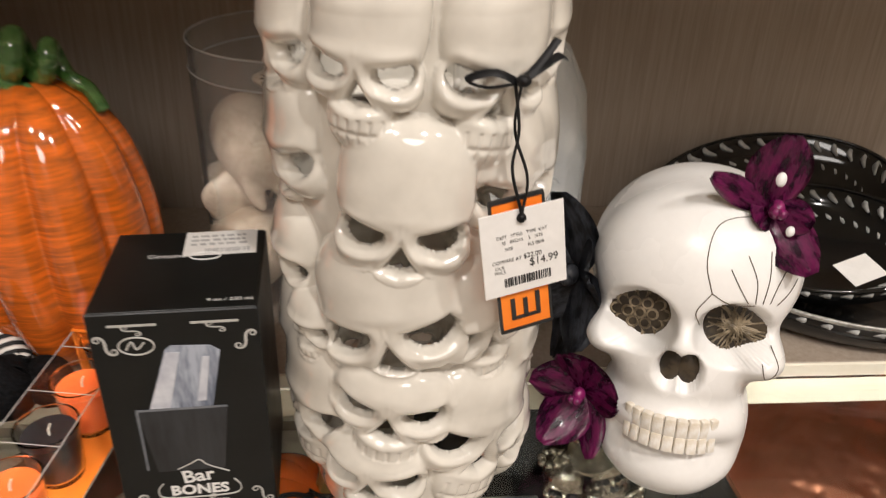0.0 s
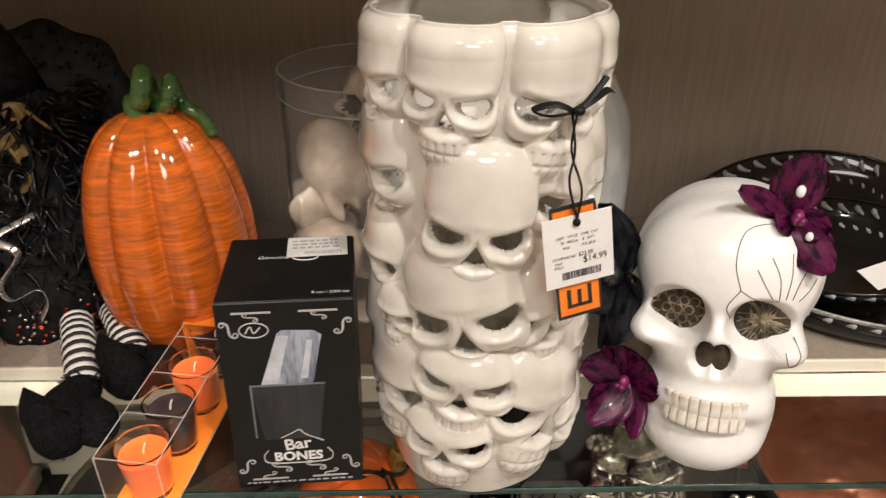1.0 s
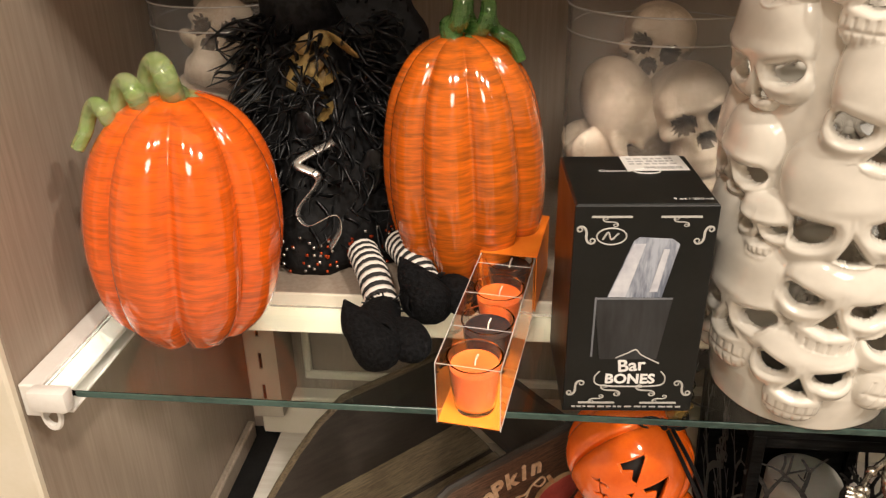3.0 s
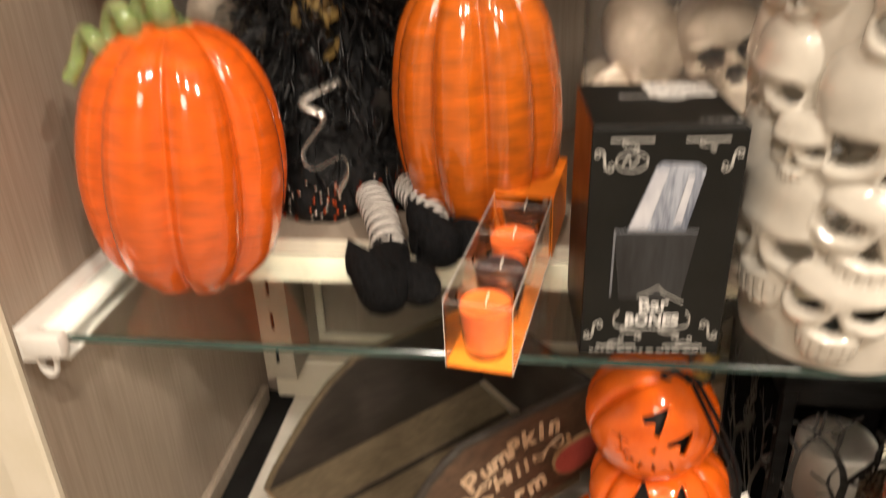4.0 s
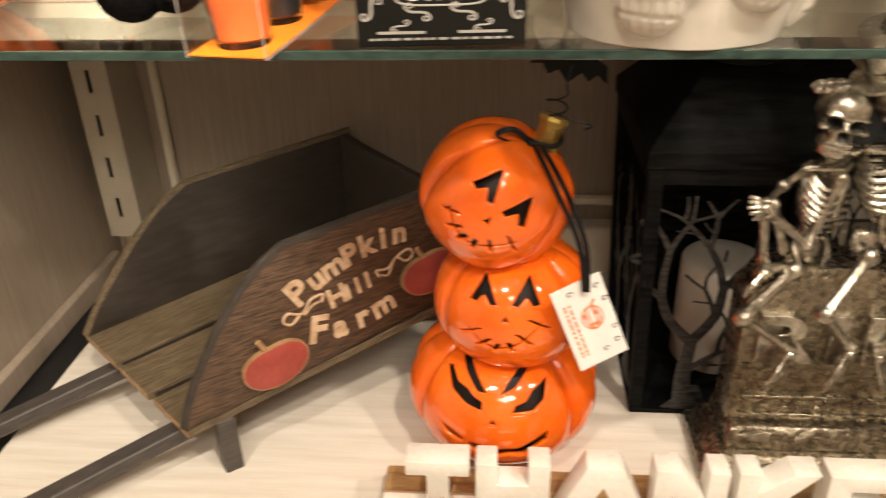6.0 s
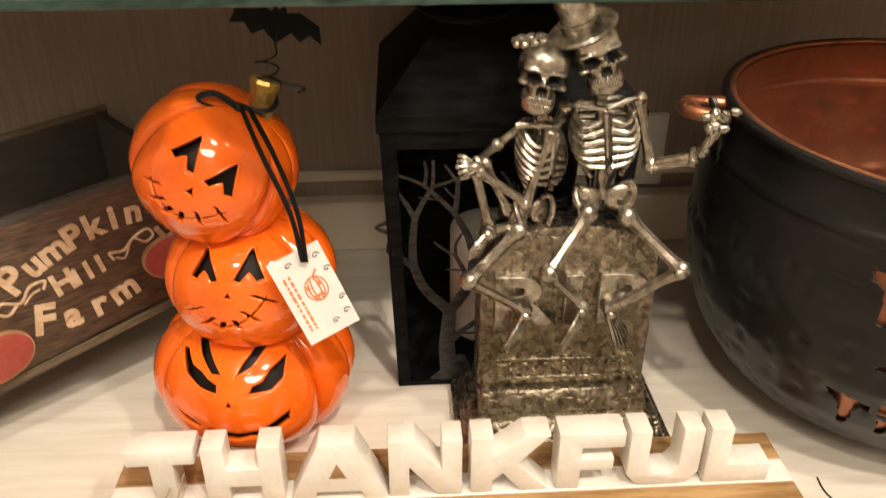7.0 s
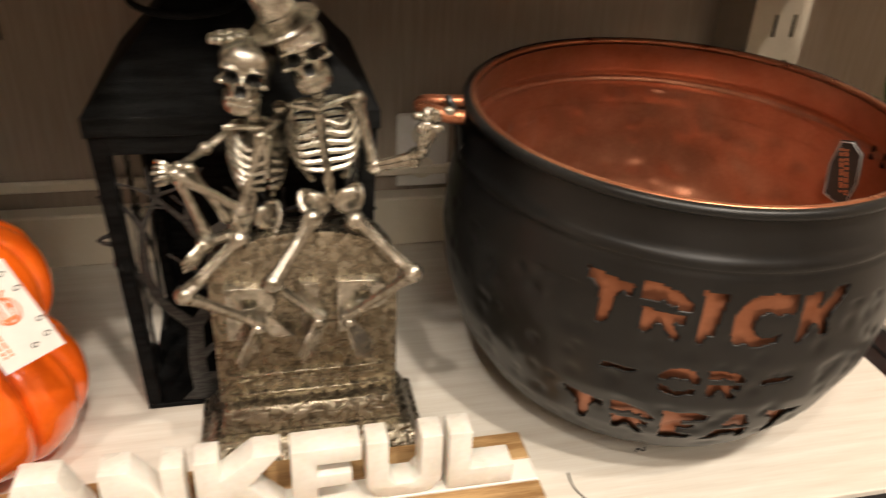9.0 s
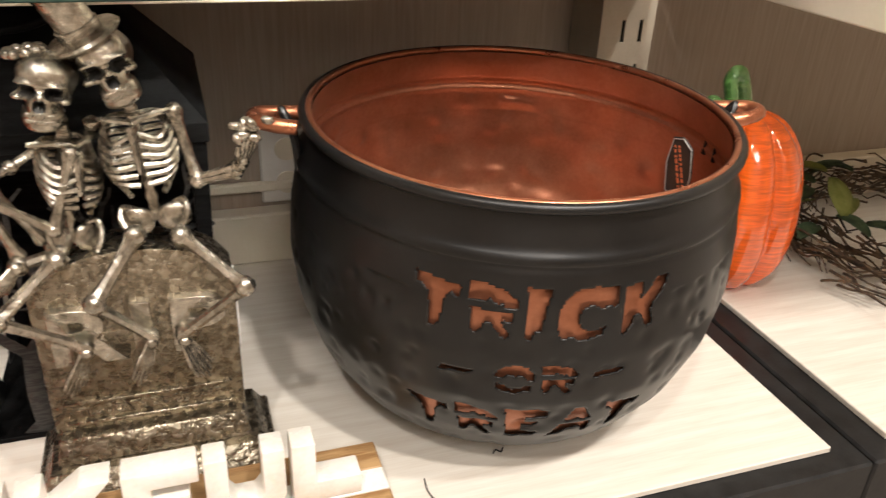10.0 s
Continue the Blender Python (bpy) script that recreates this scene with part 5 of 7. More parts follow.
    wire = [(0.028, 0.0, 0.262)] + [(0.032 + 0.007 * math.cos(t), 0.007 * math.sin(t), 0.262 + 0.0016 * t) for t in np.linspace(0, 13, 40)] + [(0.038, 0.003, 0.288), (0.041, 0.006, 0.298)]
    part("spring_wire", tube(wire, 0.0006, 5), RIBBON, st)
    part("wire_twig", tube(curve([(0.032, 0.0, 0.268), (0.044, -0.004, 0.264), (0.055, -0.006, 0.262), (0.050, -0.006, 0.259)], 5), 0.0008, 5), RIBBON, st)
    bat = [(0, 0.006), (0.003, 0.009), (0.004, 0.005), (0.012, 0.006), (0.024, 0.001), (0.027, -0.008), (0.019, -0.004), (0.014, -0.008), (0.008, -0.004), (0.0, -0.010), (-0.008, -0.004), (-0.014, -0.007), (-0.019, -0.002), (-0.027, -0.003), (-0.024, 0.006), (-0.012, 0.008), (-0.004, 0.005), (-0.003, 0.009)]
    part("bat", plate([(x * 1.08, z * 1.25) for x, z in bat], 0.0012), BAT, st, "black metal bat on a wire", at=pose(0.041, 0.006, 0.299, 0, 14, 22))
    tg = part("hang_tag", block(-0.0175, 0.0175, 0, 0.0006, -0.031, 0.031, 0.0001), PAPER, st, "white hang tag with orange pumpkin drawing", at=pose(0.0560, -0.062, 0.1470, -10, -20, 18))
    scr = []
    rng = random.Random(8)
    for cx_, cz_ in ((0.012, 0.023), (0.013, -0.020), (0.006, 0.024), (0.004, -0.023), (-0.006, 0.0245), (0.0145, 0.012), (0.0145, -0.010)):
        scr.append(tube([(cx_ + 0.0026 * math.cos(t) * (1 - t / 8), -0.0003, cz_ + 0.0022 * math.sin(t) * (1 - t / 8)) for t in np.linspace(0, 6.5, 14)], 0.0003, 4))
    pieces("tag_scroll", scr, INK_BLACK, tg, "black scroll print")
    pk = [tube([(0.003 + k * 0.0022 * math.cos(t), -0.0003, 0.003 + 0.0085 * math.sin(t)) for t in np.linspace(0, 6.283, 24, endpoint=False)], 0.00045, 4, True) for k in (1, 2.1, 3.2)] + [block(-0.003, -0.0005, -0.0006, 0.0001, 0.004, 0.007), block(0.0045, 0.007, -0.0006, 0.0001, 0.004, 0.007), block(-0.001, 0.006, -0.0006, 0.0001, -0.003, -0.001), tube([(0.004, -0.0003, 0.011), (0.008, -0.0003, 0.015)], 0.0008, 4)]
    part("tag_pumpkin", joined(*pk), TAG_ORANGE, tg, "orange pumpkin line drawing")
    part("tag_print", moved(bars(2, -0.020, 0.020, -0.0035, 0.0035, 21), Matrix.Translation((-0.0105, -0.0002, -0.002)) @ Matrix.Rotation(radians(90), 4, "Y")), TAG_ORANGE, tg)
    return st


jack_stack(pose(0.0130, 0.5935, 0.0))

# -- wheelbarrow planter
BARN = material("dark_brown_distressed_wood", (0.035, 0.020, 0.012), (0.13, 0.075, 0.042), 0.55, scale=62, stretch=(1, 6, 9), bump=0.5, fine=260, contrast=0.6)
BARN_GREY = material("grey_brown_painted_wood", (0.028, 0.022, 0.017), (0.046, 0.037, 0.029), 0.6, scale=30, stretch=(1, 5, 5), bump=0.25, contrast=0.5)
PLANK = material("weathered_olive_brown_plank", (0.075, 0.054, 0.030), (0.18, 0.135, 0.078), 0.6, scale=70, stretch=(1, 9, 9), bump=0.4, contrast=0.45)
LETTER_TAN = material("tan_painted_lettering", (0.52, 0.36, 0.22), (0.66, 0.49, 0.33), 0.6, scale=120, contrast=0.8)
APPLE_RED = material("dull_red_painted_wood", (0.28, 0.045, 0.035), (0.40, 0.075, 0.055), 0.55, scale=40, bump=0.1)
EDGE_TAN = material("worn_tan_edge", (0.30, 0.17, 0.08), (0.45, 0.28, 0.14), 0.6, scale=60)
HANDLE_DARK = material("charcoal_painted_handle", (0.045, 0.038, 0.034), (0.075, 0.065, 0.058), 0.5, scale=60, stretch=(1, 6, 6), bump=0.2)


def arc_text(word, size, s0, z0, bend, rise, pitch, bold=0.0):
    """Letters set along a bow, one mesh."""
    bms = []
    n = len(word)
    for k, ch in enumerate(word):
        t = k / (n - 1) if n > 1 else 0.5
        z = z0 + rise * t + bend * (1 - (2 * t - 1) ** 2)
        slope = math.atan2(rise + bend * -4 * (2 * t - 1), (n - 1) * pitch)
        bms.append(moved(lettering(ch, size * (1.0 if k else 1.2), 0.0012, bold=bold), Matrix.Translation((s0 + k * pitch, -0.0006, z)) @ Matrix.Rotation(-slope, 4, "Y")))
    return joined(*bms)


def pumpkin_cutout(parent, m):
    out = [(0.024 * math.cos(a) * (1.06 if abs(math.cos(a)) > 0.5 else 1), 0.019 * math.sin(a) - 0.003 * (math.sin(a) > 0) * (1 - abs(math.cos(a))) * 1.4) for a in np.linspace(0, 2 * math.pi, 36, endpoint=False)]
    body = part("painted_cutout", plate(out, 0.005, 0.0008), APPLE_RED, parent, "dull red wooden pumpkin cutout", at=m)
    part("cutout_edge", moved(plate([(x * 1.035, z * 1.045) for x, z in out], 0.0042), Matrix.Translation((0, 0.0006, 0))), EDGE_TAN, body)
    part("cutout_stem", moved(block(-0.0022, 0.0022, 0.001, 0.0045, 0, 0.011, 0.0006), Matrix.Translation((-0.004, 0, 0.015)) @ Matrix.Rotation(radians(-20), 4, "Y")), EDGE_TAN, body)
    return body


def wheelbarrow(at):
    w = thing("wheelbarrow_planter", at, "small dark brown wooden wheelbarrow planter with lettered side", "wheelbarrow")
    near = [(-0.022, 0.056), (-0.016, 0.074), (-0.007, 0.093), (0.012, 0.124), (0.036, 0.154), (0.052, 0.167), (0.068, 0.176), (0.126, 0.1805), (0.218, 0.186), (0.218, 0.0885), (0.078, 0.068)]
    side = part("side_panel", plate(near, 0.008, 0.0006), BARN, w, "distressed brown lettered side panel")
    part("side_rim", tube([(s, 0.004, z + 0.0002) for s, z in near[:9]], 0.0042, 8), BARN_GREY, side)
    far = [(-0.054, 0.050), (-0.042, 0.070), (-0.023, 0.095), (0.0, 0.123), (0.025, 0.148), (0.053, 0.166), (0.13, 0.172), (0.214, 0.178), (0.214, 0.082), (0.08, 0.064)]
    other = part("side_panel", plate(far, 0.008, 0.0006), BARN_GREY, w, at=pose(0, 0.176, 0))
    part("side_rim", tube([(s, 0.004, z + 0.0002) for s, z in far[:8]], 0.0042, 8), PLANK, other)
    part("end_board", plate([(0.0085, 0.086), (0.0085, 0.185), (0.05, 0.181), (0.13, 0.178), (0.1755, 0.178), (0.1755, 0.084)], 0.008, 0.0006), BARN_GREY, w, at=pose(0.207, 0, 0, 0, 0, 90) @ Matrix.Translation((0, -0.003, 0)))
    slope = 6.73
    for k, (n0, n1, s0) in enumerate(((0.002, 0.0560, -0.0215), (0.0640, 0.1140, -0.0332), (0.122, 0.1835, -0.0435))):
        bm = block(0, 0.2 - s0, n0, n1, 0, 0.007, 0.0006)
        be = block(-0.0006, 0.0, n0 + 0.0005, n1 - 0.0005, 0.0004, 0.0066)
        for v in [q for q in bm.verts if q.co.x < 0.1] + be.verts[:]:
            v.co.x -= 0.178 * (v.co.y - n0)
        part("plank", bm, PLANK, w, at=Matrix.Translation((s0, 0, 0.0735 + 0.118 * (s0 - 0.206))) @ Matrix.Rotation(radians(-slope), 4, "Y"))
        part("plank_end", be, EDGE_TAN, w, "worn tan plank end", at=Matrix.Translation((s0, 0, 0.0735 + 0.118 * (s0 - 0.206))) @ Matrix.Rotation(radians(-slope), 4, "Y"))
    # Near-black strips laid into the plank gaps to paint their shade.
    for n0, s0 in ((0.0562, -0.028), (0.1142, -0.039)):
        part("batten", block(0, 0.2 - s0, n0, n0 + 0.0076, -0.003, 0.0045, 0.0004), SHADE_BLACK, w, "dark strip added between the planks as painted shade", at=Matrix.Translation((s0, 0, 0.0735 + 0.118 * (s0 - 0.206))) @ Matrix.Rotation(radians(-slope), 4, "Y"))
    for n_, s_end in ((0.030, -0.150), (0.140, -0.190)):
        part("handle", block(s_end, 0.15, n_ - 0.0075, n_ + 0.0075, -0.0125, 0.0, 0.001), HANDLE_DARK, w, "charcoal square handle bar", at=pose(0, 0, 0.0435) @ Matrix.Rotation(radians(-8.2), 4, "Y"))
        part("leg", block(-0.0070, 0.0070, n_ - 0.0285, n_ - 0.0145, 0.0, 0.0500, 0.0008), HANDLE_DARK, w, at=pose(0.0065, 0, 0))
    part("wheel", moved(lathe([(0.012, -0.006), (0.040, -0.006), (0.044, -0.003), (0.044, 0.003), (0.040, 0.006), (0.012, 0.006)], 32), Matrix.Translation((0.262, 0.085, 0.0445)) @ Matrix.Rotation(radians(90), 4, "X")), HANDLE_DARK, w)
    words = part("lettering", joined(arc_text("PumPkin", 0.0250, 0.0785, 0.1290, 0.0065, 0.0235, 0.0137, 0.0009), arc_text("Hill", 0.0190, 0.1060, 0.1165, 0.0, 0.0060, 0.0088, 0.0008), arc_text("Farm", 0.0270, 0.0840, 0.0900, -0.0040, 0.0040, 0.0205, 0.0010)), LETTER_TAN, side, "tan painted lettering")
    sw = []
    for x, z, s, d in ((0.0610, 0.1180, 1, 0.0105), (0.1710, 0.1390, -1, -0.006)):
        sw.append(tube(curve([(x + s * 0.0125, -0.0006, z + 0.001), (x + s * 0.005, -0.0006, z - 0.005), (x - s * 0.001, -0.0006, z - 0.001), (x + s * 0.003, -0.0006, z + 0.005), (x + s * 0.014, -0.0006, z + 0.001), (x + s * 0.022, -0.0006, z + d), (x + s * 0.032, -0.0006, z + d + 0.001), (x + s * 0.030, -0.0006, z + d - 0.005)], 6), 0.0011, 5))
        sw.append(tube(curve([(x + s * 0.016, -0.0006, z - 0.001), (x + s * 0.022, -0.0006, z + d - 0.006), (x + s * 0.028, -0.0006, z + d - 0.004)], 5), 0.0008, 5))
    pieces("swash", sw, LETTER_TAN, side)
    pumpkin_cutout(side, pose(0.049, -0.0055, 0.0865, 0, -8, 0))
    pumpkin_cutout(side, pose(0.1855, -0.0055, 0.1195, 0, -8, 0))
    return w


wheelbarrow(pose(-0.195, 0.53, 0, 0, 0, 38))

# -- lantern of black metal with cut-out trees
IRON = material("black_brushed_tin", (0.003, 0.003, 0.003), (0.009, 0.009, 0.009), 0.55, metal=0.0, scale=30, stretch=(1, 1, 7), bump=0.3, contrast=0.7, spec=0.05)
IRON_WORN = material("worn_black_tin_edge", (0.005, 0.005, 0.005), (0.032, 0.031, 0.029), 0.45, metal=0.0, scale=90, stretch=(1, 1, 5), contrast=0.85)
WAX = material("ivory_wax", (0.62, 0.58, 0.50), (0.68, 0.64, 0.56), 0.5)


def tin_tree(parent, m, seedling, w, h):
    """A flat cut tin tree: trunk and forking limbs, joined to the frame."""
    rng = random.Random(seedling)
    segs = []

    def grow(p, a, l, r, depth):
        q = Vector((p.x + l * math.sin(a), 0, p.z + l * math.cos(a)))
        mid = (p + q) / 2 + Vector((rng.uniform(-1, 1) * l * 0.12, 0, 0))
        q.x = max(-w * 0.49, min(w * 0.49, q.x))
        q.z = min(h * 0.995, q.z)
        segs.append(tube(curve([p, mid, q], 3), [r, r * 0.95, r * 0.9, r * 0.85, r * 0.8, r * 0.75, r * 0.7], 6, flat=1))
        if depth:
            for s in (-1, 1):
                grow(q, a + s * rng.uniform(0.25, 0.75), l * rng.uniform(0.6, 0.82), r * 0.66, depth - 1)
            if rng.random() < 0.5:
                grow(mid, a + rng.choice((-1, 1)) * rng.uniform(0.7, 1.1), l * 0.5, r * 0.45, max(0, depth - 2))
    grow(Vector((rng.uniform(-0.01, 0.01), 0, 0.0)), rng.uniform(-0.12, 0.12), h * 0.33, 0.0075, 4)
    segs.append(lathe([(0.022, 0), (0.012, 0.010), (0.0075, 0.024)], 12))
    bm = moved(joined(*segs), Matrix.Diagonal((1, 0.10, 1, 1)))
    return part("tin_tree", bm, IRON_WORN, parent, "cut tin tree silhouette", at=m)


def tree_lantern(at, w=0.166, h=0.222):
    t = thing("tree_lantern", at, "black brushed tin lantern with cut-out tree sides", "lantern")
    for x in (0, w - 0.010):
        for y in (0, w - 0.010):
            part("corner_post", block(x, x + 0.010, y, y + 0.010, 0.0045, h, 0.0006), IRON, t)
    part("base_plate", block(0, w, 0, w, 0.0, 0.0043, 0.0006), IRON, t)
    part("top_frame", joined(block(0.0101, w - 0.0101, 0, 0.004, h - 0.012, h), block(0.0101, w - 0.0101, w - 0.004, w, h - 0.012, h), block(0, 0.004, 0.0101, w - 0.0101, h - 0.012, h), block(w - 0.004, w, 0.0101, w - 0.0101, h - 0.012, h)), IRON, t)
    for k, m in enumerate((pose(w / 2, 0.003, 0.0045), pose(0.003, w / 2, 0.0045, 0, 0, -90), pose(w - 0.003, w / 2, 0.0045, 0, 0, 90))):
        for j, dx in enumerate((-0.036, 0.034)):
            tin_tree(t, m @ Matrix.Translation((dx, 0, 0)), 10 * k + j + 3, 0.080, h - 0.018)
    part("back_panel", block(0.0101, w - 0.0101, w - 0.003, w - 0.001, 0.0045, h - 0.0125), IRON, t)
    # the body widens towards the roof
    for child in t.children:
        m = child.matrix_basis.copy()
        for v in child.data.vertices:
            q = m @ v.co
            k = 1 + 0.085 * q.z / h
            v.co = m.inverted() @ Vector((w / 2 + (q.x - w / 2) * k, w / 2 + (q.y - w / 2) * k, q.z))
    e = 0.009
    bm = bmesh.new()
    a = [bm.verts.new(p) for p in ((-e, -e, h), (w + e, -e, h), (w + e, w + e, h), (-e, w + e, h))]
    b = [bm.verts.new(p) for p in ((-e, -e, h + 0.013), (w + e, -e, h + 0.013), (w + e, w + e, h + 0.013), (-e, w + e, h + 0.013))]
    c = [bm.verts.new(p) for p in ((0.048, 0.048, h + 0.078), (w - 0.048, 0.048, h + 0.078), (w - 0.048, w - 0.048, h + 0.078), (0.048, w - 0.048, h + 0.078))]
    bm.faces.new(a[::-1])
    for p, q in ((a, b), (b, c)):
        for i in range(4):
            bm.faces.new((p[i], p[(i + 1) % 4], q[(i + 1) % 4], q[i]))
    bm.faces.new(c)
    bmesh.ops.bevel(bm, geom=bm.edges[:], offset=0.0008, segments=1, affect="EDGES")
    roof = part("roof", bm, IRON, t, "brushed black hipped roof")
    part("ring_handle", tube([(w / 2 - 0.026 + 0.036 * math.cos(a_), w / 2 - 0.038 + 0.030 * math.sin(a_), h + 0.0765 + 0.008 * math.sin(a_)) for a_ in np.linspace(0, 2 * math.pi, 32, endpoint=False)], 0.0024, 8, True), IRON, roof)
    cndl = part("pillar_candle", lathe([(0.0345, 0.0046), (0.036, 0.006), (0.036, 0.100), (0.034, 0.103), (0.02, 0.100), (0.001, 0.099)], 32), WAX, t, "ivory pillar candle inside", smooth=True, at=pose(w / 2, w / 2, 0))
    part("wick", tube([(0, 0, 0.099), (0.001, 0, 0.110)], 0.0009, 5), INK_BLACK, cndl)
    return t


tree_lantern(pose(0.1185, 0.618, 0, 0, 0, 0))

# -- tombstone with the skeleton couple, one plain shape
ANTIQUE = material("antique_silver_resin", (0.21, 0.19, 0.15), (0.64, 0.60, 0.52), 0.24, metal=0.95, scale=150, bump=0.4, fine=700, contrast=0.30)
STONE_SILVER = material("pitted_antique_silver_stone", (0.12, 0.100, 0.070), (0.44, 0.39, 0.30), 0.27, metal=0.95, scale=190, bump=1.0, fine=420, contrast=0.22)


PATINA = material("black_antique_patina", (0.008, 0.007, 0.006), (0.03, 0.026, 0.02), 0.5, metal=0.3, scale=200)


def small_head(size, m):
    """A skull with two rows of teeth; patina stays in its sockets."""
    bm = small_skull(size, 120, 90)
    for f in bm.faces:
        c = np.array(f.calc_center_median() / size)
        f.material_index = 2 if float(skull_holes(c)) < 0.012 and c[1] < -0.1 else 0
    teeth = []
    for z in (-0.42, -0.52):
        for k in range(-4, 5):
            a = k * 0.24
            teeth.append(blob((0.25 * math.sin(a) * size, (-0.28 - 0.235 * math.cos(a)) * size, z * size), (0.026 * size, 0.03 * size, 0.048 * size), (0, 0, math.degrees(a)), 8, 6))
    return moved(joined(bm, *teeth), m)


def bone(a, b, r, knob=1.7):
    a, b = Vector(a), Vector(b)
    n = 9
    r *= 1.32
    rad = [r * (1 + (knob - 1) * (abs(2 * i / (n - 1) - 1) ** 5)) for i in range(n)]
    return joined(tube([a + (b - a) * i / (n - 1) for i in range(n)], rad, 8), blob(a, r * knob, u=8, v=6), blob(b, r * knob, u=8, v=6))


def hand_bones(c, way, spread=0.006, l=0.017, seedling=0):
    rng = random.Random(seedling)
    c, way = Vector(c), Vector(way).normalized()
    s = way.orthogonal().normalized()
    out = [blob(c, (0.0045, 0.0045, 0.0045), u=8, v=6)]
    for k in range(5):
        o = s * spread * (k - 2) / 2
        p = [c + o * 0.5, c + o + way * l * 0.5 + Vector((0, -0.002, 0.001)), c + o * 1.2 + way * l * (1 - 0.1 * abs(k - 2))]
        out.append(tube(curve(p, 4), [0.0019, 0.0016, 0.0015, 0.0018, 0.0020, 0.0016, 0.0014, 0.0016, 0.0012], 6))
    return joined(*out)


def torso(neck, pelvis, width, turn):
    """Spine, collar bones, ribs, breastbone and hips between two points."""
    neck, pelvis = Vector(neck), Vector(pelvis)
    up = (neck - pelvis)
    L = up.length
    z = up.normalized()
    x = Vector((math.cos(turn), math.sin(turn), 0))
    x = (x - z * x.dot(z)).normalized()
    y = z.cross(x)
    P = lambda a, b, c: pelvis + x * a + y * b + z * c
    out = [tube([P(0, 0.004, L * i / 14) for i in range(15)], [0.0030 + 0.0012 * (i % 2) for i in range(15)], 8)]
    for k in range(8):
        c = L * (0.90 - 0.068 * k)
        w = width * (0.62 + 0.38 * math.sin(math.pi * min(1, (k + 1.5) / 8.5)))
        for s in (-1, 1):
            pts = [P(0, 0.006, c + 0.003), P(s * w * 0.8, 0.006, c + 0.003), P(s * w, -w * 0.30, c - 0.004), P(s * w * 0.72, -w * 0.78, c - 0.009), P(s * w * 0.12, -w * 0.85, c - 0.005 - 0.0012 * k)]
            if k > 5:
                pts = pts[:4]
            out.append(tube(curve(pts, 5), 0.0019, 6))
    out.append(tube([P(0, -width * 0.86, L * 0.90), P(0, -width * 0.88, L * 0.70), P(0, -width * 0.84, L * 0.50)], [0.0035, 0.0028, 0.0018], 8, flat=0.6))
    for s in (-1, 1):
        out.append(tube(curve([P(0, -width * 0.7, L * 0.93), P(s * width * 0.7, -width * 0.45, L * 0.97), P(s * width * 1.25, 0, L * 0.95)], 5), 0.0018, 6))
        out.append(tube(curve([P(s * 0.004, 0.004, -0.004), P(s * width * 0.40, 0.003, 0.006), P(s * width * 0.85, 0.0, 0.011), P(s * width * 0.90, -0.005, 0.003), P(s * width * 0.55, -0.008, -0.007)], 5), 0.0021, 7))
        out.append(blob(P(s * width * 0.52, 0.001, 0.001), (width * 0.50, 0.0035, 0.0095), (0, s * -24, math.degrees(turn)), 14, 8))
    return joined(*out)


